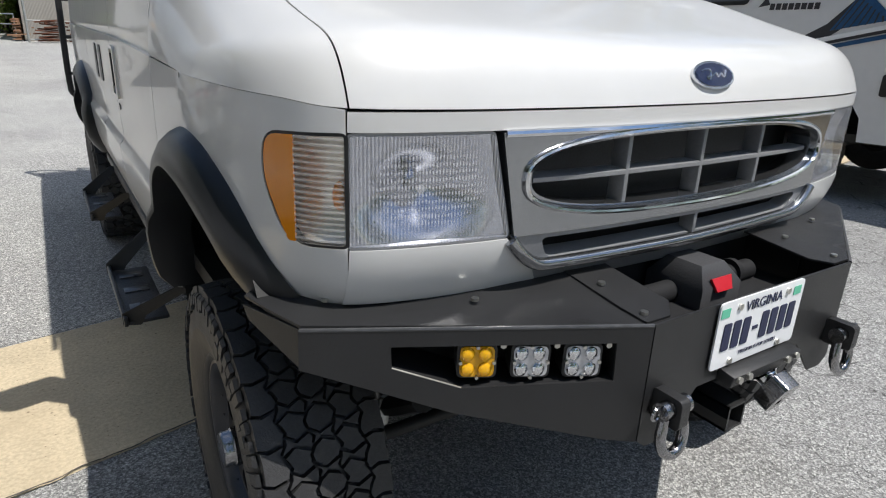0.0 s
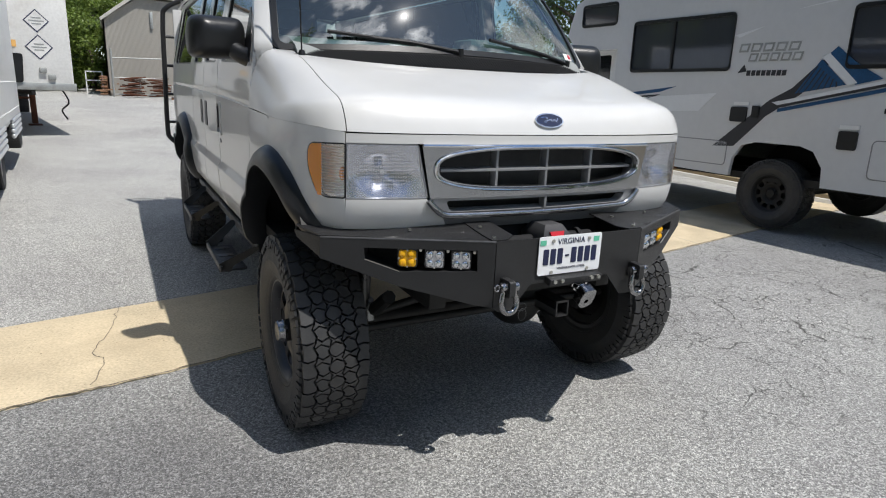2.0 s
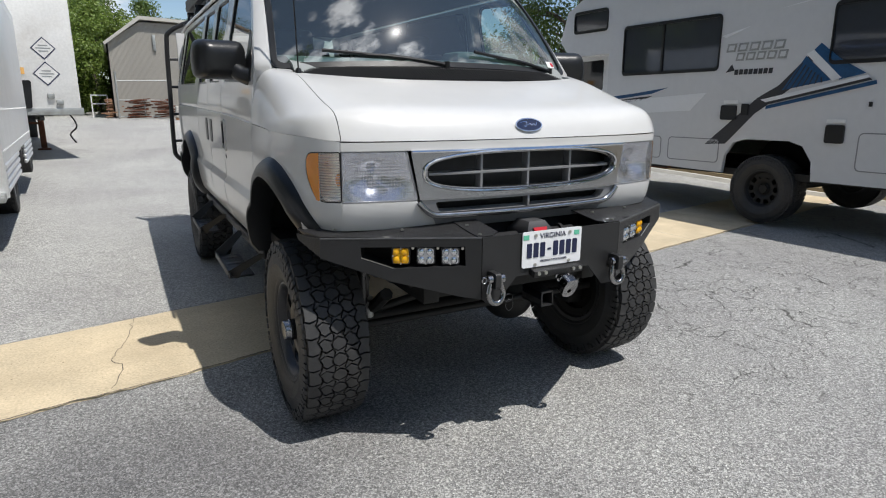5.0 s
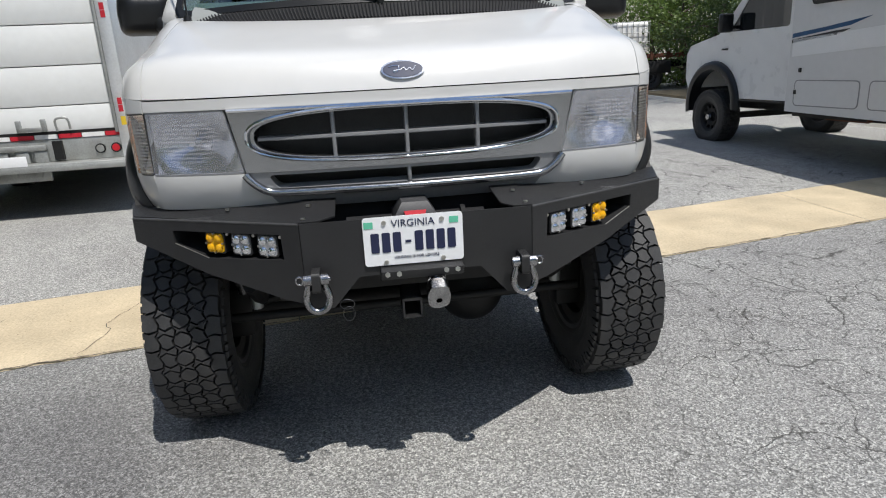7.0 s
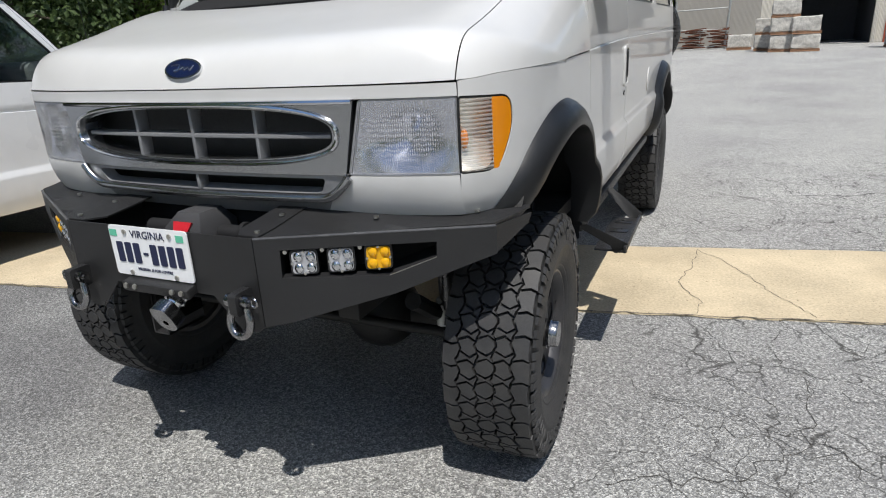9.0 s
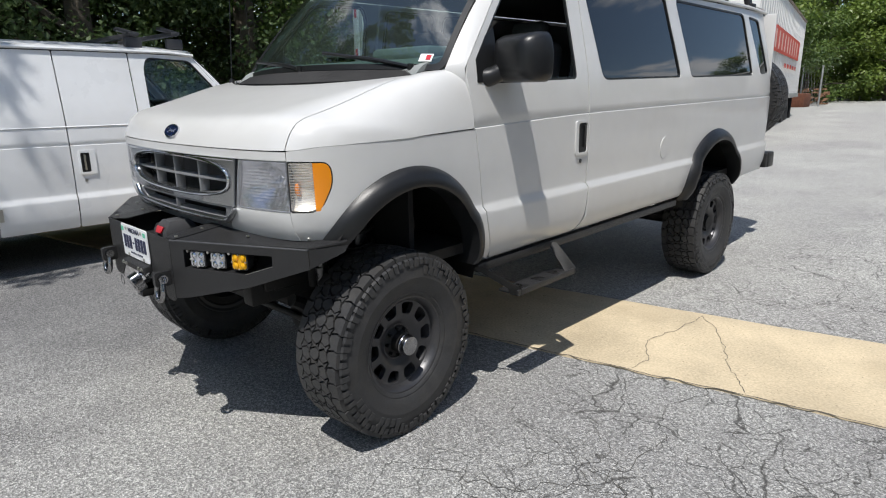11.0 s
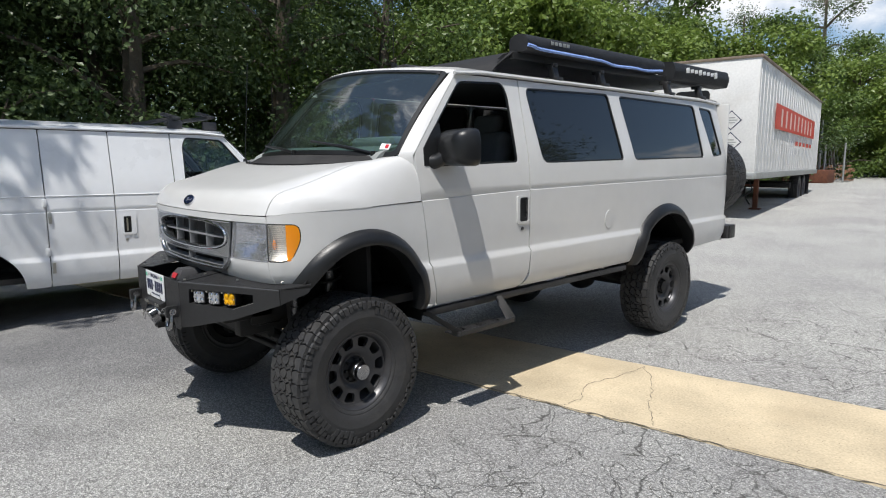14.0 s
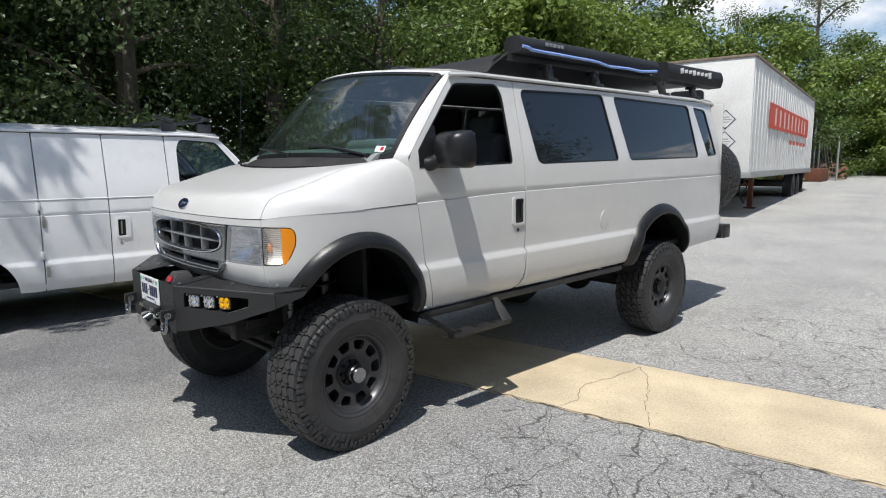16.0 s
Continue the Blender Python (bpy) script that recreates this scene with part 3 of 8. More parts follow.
def crossed(poly, lines):
    """An outline with points added where it crosses the given lines v = f(u)."""
    for f in lines:
        out = []
        for p, q in zip(poly, poly[1:] + poly[:1]):
            out.append(p)
            a, b = p[1] - f(p[0]), q[1] - f(q[0])
            if a * b < 0:
                t = a / (a - b)
                out.append((p[0] + (q[0] - p[0]) * t, p[1] + (q[1] - p[1]) * t))
        poly = out
    return poly


def sheet(bm, surf, outer, holes=(), step=0.06, thick=0.012, flip=False, back=False, under=None, lines=()):
    """A panel on a curved surface: surf(u, v) gives a place; cut to an outline with holes, its rims folded inwards by thick."""
    outer = crossed(dense(outer, step), lines)
    holes = [crossed(dense(h, step), lines) for h in holes]
    o = np.array(outer)
    lo, hi = o.min(0), o.max(0)
    gx, gy = np.meshgrid(np.arange(lo[0] + step / 2, hi[0], step), np.arange(lo[1] + step / 2, hi[1], step))
    g = np.stack([gx.ravel(), gy.ravel()], 1)
    keep = inside(o, g)
    for h in holes:
        keep &= ~inside(np.array(h), g)
    edge_pts = np.array(outer + [p for h in holes for p in h])
    g = g[keep]
    if len(g):
        d = np.min(np.hypot(g[:, None, 0] - edge_pts[None, :, 0], g[:, None, 1] - edge_pts[None, :, 1]), 1)
        g = g[d > step * 0.4]
    pts, edges, k = list(outer), [], len(outer)
    edges += [(i, (i + 1) % k) for i in range(k)]
    for h in holes:
        b0 = len(pts)
        pts += h
        edges += [(b0 + i, b0 + (i + 1) % len(h)) for i in range(len(h))]
    for f in lines:
        us = np.arange(lo[0] + step * .3, hi[0], step * .6)
        row = np.array([(u, f(u)) for u in us])
        fit = inside(o, row)
        for h in holes:
            fit &= ~inside(np.array(h), row)
        fit &= np.min(np.hypot(row[:, None, 0] - edge_pts[None, :, 0], row[:, None, 1] - edge_pts[None, :, 1]), 1) > .004
        last = None
        for p, q in zip(row, fit):
            if q:
                pts.append(tuple(p))
                if last is not None:
                    edges.append((last, len(pts) - 1))
                last = len(pts) - 1
            else:
                last = None
        if len(g):
            g = g[np.abs(g[:, 1] - np.array([f(u) for u in g[:, 0]])) > .012]
    pts += [tuple(p) for p in g]
    vs, _, fs, *_ = delaunay_2d_cdt([Vector(p) for p in pts], edges, [], 0, 1e-6)
    va = np.array([tuple(v) for v in vs])
    cen = np.array([va[list(f)].mean(0) for f in fs])
    ok = inside(o, cen)
    for h in holes:
        ok &= ~inside(np.array(h), cen)
    h = 1e-3
    used = sorted({i for f, q in zip(fs, ok) if q for i in f})
    top, low = {}, {}
    for i in used:
        u, v = va[i]
        p = Vector(surf(u, v))
        nrm = (Vector(surf(u + h, v)) - Vector(surf(u - h, v))).cross(Vector(surf(u, v + h)) - Vector(surf(u, v - h))).normalized()
        if flip:
            nrm = -nrm
        top[i] = bm.verts.new(p)
        low[i] = Vector(under(u, v)) if under else p - nrm * thick
    lowv = {}

    def lv(i):
        if i not in lowv:
            lowv[i] = bm.verts.new(low[i])
        return lowv[i]
    count = {}
    for f, q in zip(fs, ok):
        if not q:
            continue
        f = list(f)
        a, b, c = va[f[0]], va[f[1]], va[f[2]]
        ccw = (b[0] - a[0]) * (c[1] - a[1]) - (b[1] - a[1]) * (c[0] - a[0]) > 0
        if ccw == flip:
            f = f[::-1]
        bm.faces.new([top[i] for i in f])
        if back:
            bm.faces.new([lv(i) for i in f[::-1]])
        for x, y in zip(f, f[1:] + f[:1]):
            count[(x, y)] = 1
    if thick:
        for x, y in count:
            if (y, x) not in count:
                bm.faces.new((top[y], top[x], lv(x), lv(y)))
    return bm


def slab(bm, poly, place, thick, holes=(), step=9.0):
    """A flat plate: a 2D outline with holes laid by the pose place, thick along its own z."""
    sheet(bm, lambda u, v: place @ Vector((u, v, thick)), poly, holes, step, thick, place.to_3x3().determinant() < 0, True, lambda u, v: place @ Vector((u, v, 0)))
    return bm


def mirrored(bm):
    """The bmesh with its mirror image across x = 0 in place of it."""
    bmesh.ops.scale(bm, vec=(-1, 1, 1), verts=bm.verts)
    bmesh.ops.reverse_faces(bm, faces=bm.faces)
    return bm


def curve_of(xs, ys):
    """A smooth monotone line through values."""
    xs, ys = np.array(xs, float), np.array(ys, float)
    d = np.diff(ys) / np.diff(xs)
    m = np.concatenate([[d[0]], np.where(d[1:] * d[:-1] > 0, 2 * d[1:] * d[:-1] / (d[1:] + d[:-1] + 1e-12), 0), [d[-1]]])

    def f(x):
        x = min(max(x, xs[0]), xs[-1])
        i = min(int(np.searchsorted(xs, x, "right")) - 1, len(xs) - 2)
        h = xs[i + 1] - xs[i]
        t = (x - xs[i]) / h
        return float((1 + 2 * t) * (1 - t) ** 2 * ys[i] + t * (1 - t) ** 2 * h * m[i] + t * t * (3 - 2 * t) * ys[i + 1] + t * t * (t - 1) * h * m[i + 1])
    return f


def smooth(a, b, x):
    t = min(max((x - a) / (b - a), 0), 1)
    return t * t * (3 - 2 * t)


def ground_z(y):
    """The yard rises gently behind the van."""
    return 0.02 * max(0.0, min(y, 70) - 2) * smooth(1, 6, y)


def letters(word, size, place, material, parent, depth=0.002, name="lettering"):
    """Raised lettering in the built-in font, as a mesh, at a pose."""
    cu = bpy.data.curves.new(name, "FONT")
    cu.body, cu.size, cu.extrude, cu.align_x, cu.align_y = word, size, depth / 2, "CENTER", "CENTER"
    tmp = bpy.data.objects.new(name, cu)
    scene.collection.objects.link(tmp)
    me = bpy.data.meshes.new_from_object(tmp.evaluated_get(bpy.context.evaluated_depsgraph_get()))
    bpy.data.objects.remove(tmp)
    bpy.data.curves.remove(cu)
    me.transform(place)
    me.materials.append(material)
    ob = new(name, me)
    ob.parent = parent
    return ob



# ---- the yard's ground ----
def build_ground():
    bm = B()
    xs = sorted(set([-400, -200, -100, -60, -40] + list(range(-30, 31, 2)) + [40, 60, 100, 200, 400]))
    ys = sorted(set([-400, -200, -100, -50, -30] + [v * 1.0 for v in range(-20, 72, 1)] + [90, 130, 200, 400]))
    vs = [[bm.verts.new((x, y, ground_z(y))) for x in xs] for y in ys]
    for j in range(len(ys) - 1):
        for i in range(len(xs) - 1):
            bm.faces.new((vs[j][i], vs[j][i + 1], vs[j + 1][i + 1], vs[j + 1][i]))
    ob = part("ground", bm, M["asphalt"])
    return tagged(ob, "sun-bleached cracked grey asphalt yard", "ground", kind="structure")


build_ground()


def strip_front(x):
    return 1.0 + 0.205 * x + 0.02 * noise.noise((x * 1.7, 3.1, 0)) + 0.012 * noise.noise((x * 9, 1.1, 0))


def strip_back(x):
    return 2.19 + 0.205 * x + 0.012 * noise.noise((x * 1.9, 7.7, 0)) + 0.006 * noise.noise((x * 9, 4.1, 0))


def build_strip():
    """A poured concrete strip that crosses the yard, with bays and ragged edges."""
    joints = [-9.0, -4.62, -0.6, 3.95, 9.2]
    root = None
    for a, b in zip(joints, joints[1:]):
        bm = B()
        n = int((b - a) / 0.04)
        rows = []
        for i in range(n + 1):
            x = a + 0.004 + (b - a - 0.008) * i / n
            f, k = strip_front(x), strip_back(x)
            ring = []
            for t in (0, 0.004, 0.2, 0.4, 0.6, 0.8, 0.996, 1):
                y = f + (k - f) * t
                ring.append(bm.verts.new((x, y, ground_z(y) + (0.012 if 0 < t < 1 else -0.002))))
            rows.append(ring)
        for p, q in zip(rows, rows[1:]):
            for j in range(len(p) - 1):
                bm.faces.new((p[j], q[j], q[j + 1], p[j + 1]))
        if root is None:
            root = thing("concrete_strip", Matrix(), "tan concrete strip with cracks across the asphalt", "pavement", kind="structure")
        part("bay", bm, M["concrete"], root)
    return root


strip = build_strip()


def crack_line(bm, pts, w, lift, rough=0.02):
    """A wandering dark crack as a narrow ribbon."""
    pts = [Vector((*p, 0)) for p in pts]
    line = []
    for a, b in zip(pts, pts[1:]):
        n = max(2, int((b - a).length / 0.03))
        d = (b - a).normalized()
        side = Vector((-d.y, d.x, 0))
        for i in range(n):
            p = a + (b - a) * i / n
            k = min(1, 4 * min(i / n, 1 - i / n))
            line.append(p + side * k * (noise.noise((p.x * 9, p.y * 9, 1.3)) * rough * 2 + random.uniform(-0.4, 0.4) * rough))
    line.append(pts[-1])
    rows = []
    for i, p in enumerate(line):
        d = (line[min(i + 1, len(line) - 1)] - line[max(i - 1, 0)]).normalized()
        side = Vector((-d.y, d.x, 0)) * w * random.uniform(0.35, 0.75)
        z = ground_z(p.y) + lift
        rows.append((bm.verts.new((p.x - side.x, p.y - side.y, z)), bm.verts.new((p.x + side.x, p.y + side.y, z))))
    for q, r in zip(rows, rows[1:]):
        bm.faces.new((q[0], r[0], r[1], q[1]))


bm = B()
for pts in ([(1.38, 2.42), (1.36, 2.1), (1.30, 1.75), (1.43, 1.5), (1.42, 1.31)], [(1.38, 2.42), (1.62, 2.1), (1.82, 1.7), (1.99, 1.44)],
            [(-1.62, 1.85), (-1.66, 1.5), (-1.74, 1.2), (-1.70, 0.92), (-1.76, 0.68)], [(-2.6, 0.62), (-2.62, 1.0), (-2.45, 1.35)]):
    crack_line(bm, pts, 0.0032, 0.0145)
for f, d in ((strip_front, -.006), (strip_back, .006)):
    crack_line(bm, [(x * .25, f(x * .25) + d) for x in range(-26, 37)], .0062 if d < 0 else .0042, .0145, .009)
tagged(part("crack", bm, M["crack"]), "dark cracks in the concrete strip", "crack", kind="stuff")
bm = B()
rng_state = random.Random(5)
for x0, y0, ang, ln, w in [(1.2, -0.2, 12, 2.6, 0.006), (1.5, 0.25, -20, 2.4, 0.005), (2.0, 0.7, -55, 1.6, 0.005), (1.3, 0.95, -12, 1.8, 0.005), (2.4, -0.6, 70, 1.5, 0.004),
                           (3.0, 0.1, 95, 1.6, 0.005), (3.3, 0.9, -8, 2.2, 0.005), (4.2, -0.3, 80, 1.7, 0.005), (1.2, 2.75, 14, 5.0, 0.008), (1.9, 3.2, 160, 1.2, 0.004),
                           (2.6, 3.0, 70, 1.1, 0.004), (3.9, 3.3, 60, 1.2, 0.004), (1.4, 3.6, 8, 3.5, 0.004), (-2.9, 3.6, 75, 2.2, 0.007), (-3.2, 4.4, 10, 1.3, 0.006),
                           (-0.2, -1.2, -160, 2.2, 0.004), (0.3, -2.2, 170, 2.4, 0.004), (2.7, -1.2, 15, 2.6, 0.004), (4.6, 0.6, 60, 1.2, 0.005), (1.0, 0.55, -35, 1.2, 0.004),
                           (1.7, -0.9, 40, 1.8, 0.004), (3.6, -1.5, 110, 2.0, 0.004), (2.2, 0.2, 150, 1.0, 0.004), (2.9, 0.5, 35, 1.4, 0.004), (3.6, 0.3, -40, 1.3, 0.004)]:
    pts, a = [(x0, y0)], radians(ang)
    for k in range(int(ln / 0.25)):
        a += rng_state.uniform(-0.5, 0.5)
        pts.append((pts[-1][0] + 0.25 * math.cos(a), pts[-1][1] + 0.25 * math.sin(a)))
    crack_line(bm, pts, w * 0.5, 0.003, 0.045)
tagged(part("crack", bm, M["crack"]), "wandering dark cracks in the asphalt", "crack", kind="stuff")


# ---- van body, shared by the lifted van and the plain one beside it ----
_px = [0, .3, .5, .6, .7, .77, .82, .86, .89, .92, .945, .965, .978, .985, .985, .985, .98, .965, .94, .905, .85]
_py = [-.562, -.552, -.534, -.522, -.502, -.484, -.464, -.435, -.398, -.343, -.27, -.17, -.06, .08, .5, 3.6, 4.3, 4.65, 4.80, 4.86, 4.875]
_line = bend([(x, y, 0) for x, y in zip(_px, _py)], 14)
_plan = np.array([(p.x, p.y) for p in _line])
_arc = np.concatenate([[0], np.cumsum(np.hypot(*np.diff(_plan, axis=0).T))])


def U(y):
    """Way along the van's outline (from the middle of its nose) at which it stands at y."""
    return float(np.interp(y, _plan[:, 1], _arc))


def UX(x):
    k = 14 * 13
    return float(np.interp(x, _plan[:k, 0], _arc[:k]))


def plan(u):
    return float(np.interp(u, _arc, _plan[:, 0])), float(np.interp(u, _arc, _plan[:, 1]))


_side = curve_of([.66, .70, .725, .76, .85, .975, .998, 1.02, 1.2, 1.4, 1.59, 1.8, 2.0, 2.13, 2.2], [-.10, -.06, -.035, -.014, .002, .009, -.009, -.010, -.002, -.003, -.016, -.055, -.098, -.124, -.138])
_front = curve_of([.93, .97, 1.0, 1.04, 1.09, 1.2, 1.36], [-.075, -.045, -.026, -.010, 0, 0, 0])
crease = curve_of([-.6, -.46, -.36, 0, .47, 1.47, 4.9], [1.342, 1.345, 1.356, 1.364, 1.376, 1.402, 1.418])


def girth(u, z):
    """The van's skin below the roof: u along its outline, z up."""
    x, y = plan(u)
    x1, y1 = plan(u - 0.01)
    x2, y2 = plan(u + 0.01)
    d = Vector((y2 - y1, -(x2 - x1), 0)).normalized()
    w = smooth(-0.46, 0.05, y)
    off = _side(z) * w + _front(min(z, 1.36)) * (1 - w)
    if y > -0.1:
        k = z - crease(y)
        off -= (0.009 * smooth(0, 0.004, k) - 0.005 * smooth(0.008, 0.016, k)) * smooth(-0.1, 0.3, y)
    return (x + d.x * off, y + d.y * off, z)


def inset(u, z, d):
    """A place d inside the skin."""
    p, q, r = Vector(girth(u, z)), Vector(girth(u + .002, z)), Vector(girth(u, z + .002))
    return tuple(p - (q - p).cross(r - p).normalized() * d)


def nose(x, z):
    """The van's front face as a height over x and z."""
    a = abs(x)
    k = 14 * 13
    return (x, float(np.interp(a, _plan[:k, 0], _plan[:k, 1])) - _front(min(max(z, .93), 1.36)), z)


_hood_mid = curve_of([-.6, -.5, -.4, -.2, 0, .1, .2, .36, .5], [1.43, 1.452, 1.480, 1.530, 1.580, 1.602, 1.620, 1.645, 1.66])


def nose_y(x):
    k = 14 * 13
    return float(np.interp(abs(x), _plan[:k, 0], _plan[:k, 1]))


def bonnet(a, b, yr=0.46):
    """Hood and fender tops: a from the middle to the side, b from the nose backwards."""
    s = 1 if a >= 0 else -1
    a = abs(a)
    x = 0.9848 * (1 - (1 - a) ** 2)
    yf = nose_y(x) + 0.002
    y = yf + (yr - yf) * b * b
    zc = crease(y)
    t = smooth(-0.45, 0.45, y)
    R, k = 0.40 + (0.13 - 0.40) * t, 2.6 + (3.6 - 2.6) * t
    gs = max(0.0, 1 - (1 - min((0.985 - x) / R, 1)) ** k) ** 0.78
    gf = 1 - (1 - min((y - yf) / 0.17, 1)) ** 5
    return (s * x, y, zc + (_hood_mid(y) - zc) * gs * gf)


A_HOOD = 1 - math.sqrt(1 - 0.822 / 0.9848)


def hood_rear(x):
    return 0.05 + 0.16 * (abs(x) / 0.83) ** 2


def screen(s, t):
    """The windscreen's surface: s across, t up."""
    b = Vector((.912 * s, .20 + .175 * s * s, 1.672 - .025 * s * s))
    q = Vector((.835 * s, .62 + .275 * s * s, 2.232 - .047 * s * s))
    return tuple(b.lerp(q, t) + Vector((0, -.022, .03)) * 4 * t * (1 - t) * (1 - 0.3 * s * s))


def roof_skin(x, y):
    a = min(abs(x) / .845, 1)
    front = .62 + .275 * (x / .835) ** 2
    z = 2.203 + .078 * (1 - a ** 2.4)
    z -= .052 * (1 - a ** 2) * (1 - smooth(-0.02, .75, y - front)) ** 2
    z -= .10 * smooth(4.55, 4.95, y) ** 2
    return (x, y, z)


def ell(cx, cz, rx, rz, a0, a1, n=26):
    return arc(cx, cz, rx, rz, a0, a1, n)


WIN_DOOR = rounded([(.505, 1.69), (.55, 1.578), (1.355, 1.597), (1.345, 2.05), (1.30, 2.138), (.885, 2.118)], [.03, .05, .03, .05, .06, .05])
WIN_2 = rounded([(1.535, 2.118), (2.60, 2.142), (2.715, 1.60), (1.63, 1.588)], [.06, .05, .04, .07])
WIN_3 = rounded([(2.755, 2.135), (4.13, 2.122), (4.20, 1.61), (2.885, 1.598)], [.05, .07, .05, .05])
WIN_4 = rounded([(4.235, 2.112), (4.52, 2.095), (4.66, 1.635), (4.41, 1.618)], [.03, .05, .03, .03])
DOOR = rounded([(.60, .716), (1.38, .716), (1.452, .80), (1.464, 1.02), (1.464, 2.165), (.868, 2.160), (.425, 1.648), (.470, 1.365), (.528, .99)], [.02, .04, .10, .1, .01, .03, .05, .1, .1])


def on_u(poly):
    return [(U(y), z) for y, z in poly]


def grow(poly, d):
    """An outline pushed outwards by d."""
    c = np.array(poly)
    n = len(c)
    area = sum(c[i - 1][0] * c[i][1] - c[i][0] * c[i - 1][1] for i in range(n))
    s = 1 if area > 0 else -1
    out = []
    for i in range(n):
        t = c[(i + 1) % n] - c[i - 1]
        t = t / (np.hypot(*t) + 1e-9)
        out.append((c[i][0] + s * t[1] * d, c[i][1] - s * t[0] * d))
    return out


def fold_at(d):
    return lambda u: crease(plan(u)[1]) + d


FOLDS = [fold_at(d) for d in (0, .004, .009, .016)] + [lambda u, c=c: c for c in (.955, .975, .998, 1.02)]


def panel(root, name, poly, holes, material, sides, label="", thick=0.015, lift=0.0, surf=None, step=0.07, lines=False):
    made = []
    for side in sides:
        bm = B()
        f = surf or girth
        if lift:
            g = f

            def f(u, v, g=g):
                p = Vector(g(u, v))
                h = 1e-3
                n = (Vector(g(u + h, v)) - Vector(g(u - h, v))).cross(Vector(g(u, v + h)) - Vector(g(u, v - h))).normalized()
                return tuple(p + n * lift)
        sheet(bm, f, on_u(poly) if surf is None else poly, [on_u(h) if surf is None else h for h in holes], step, thick, lines=FOLDS if lines else ())
        if side < 0:
            mirrored(bm)
        made.append(part(name, bm, material, root, label, sharp=50))
    return made


def window(root, poly, sides, glass, name="window", lowered=False):
    """A pane with its rubber seal; lowered: only its upper edge shows above the sill."""
    for side in sides:
        bm = B()
        if lowered:
            low = min(z for _, z in poly)
            poly_ = [(y, z if z < low + .03 else low + .03) for y, z in poly if z < low + .08]
        else:
            poly_ = poly
        sheet(bm, lambda u, z: tuple(Vector(girth(u, z)) - Vector((.012, 0, 0))), on_u(poly_), [], .12, .005)
        if side < 0:
            mirrored(bm)
        pane = part(name, bm, glass, root)
        bm = B()
        sheet(bm, lambda u, z: tuple(Vector(girth(u, z)) - Vector((.004, 0, 0))), on_u(grow(poly, .012)), [on_u(grow(poly, -.012))], .06, .012)
        if side < 0:
            mirrored(bm)
        part("seal", bm, M["plastic"], pane, "black rubber window seal")


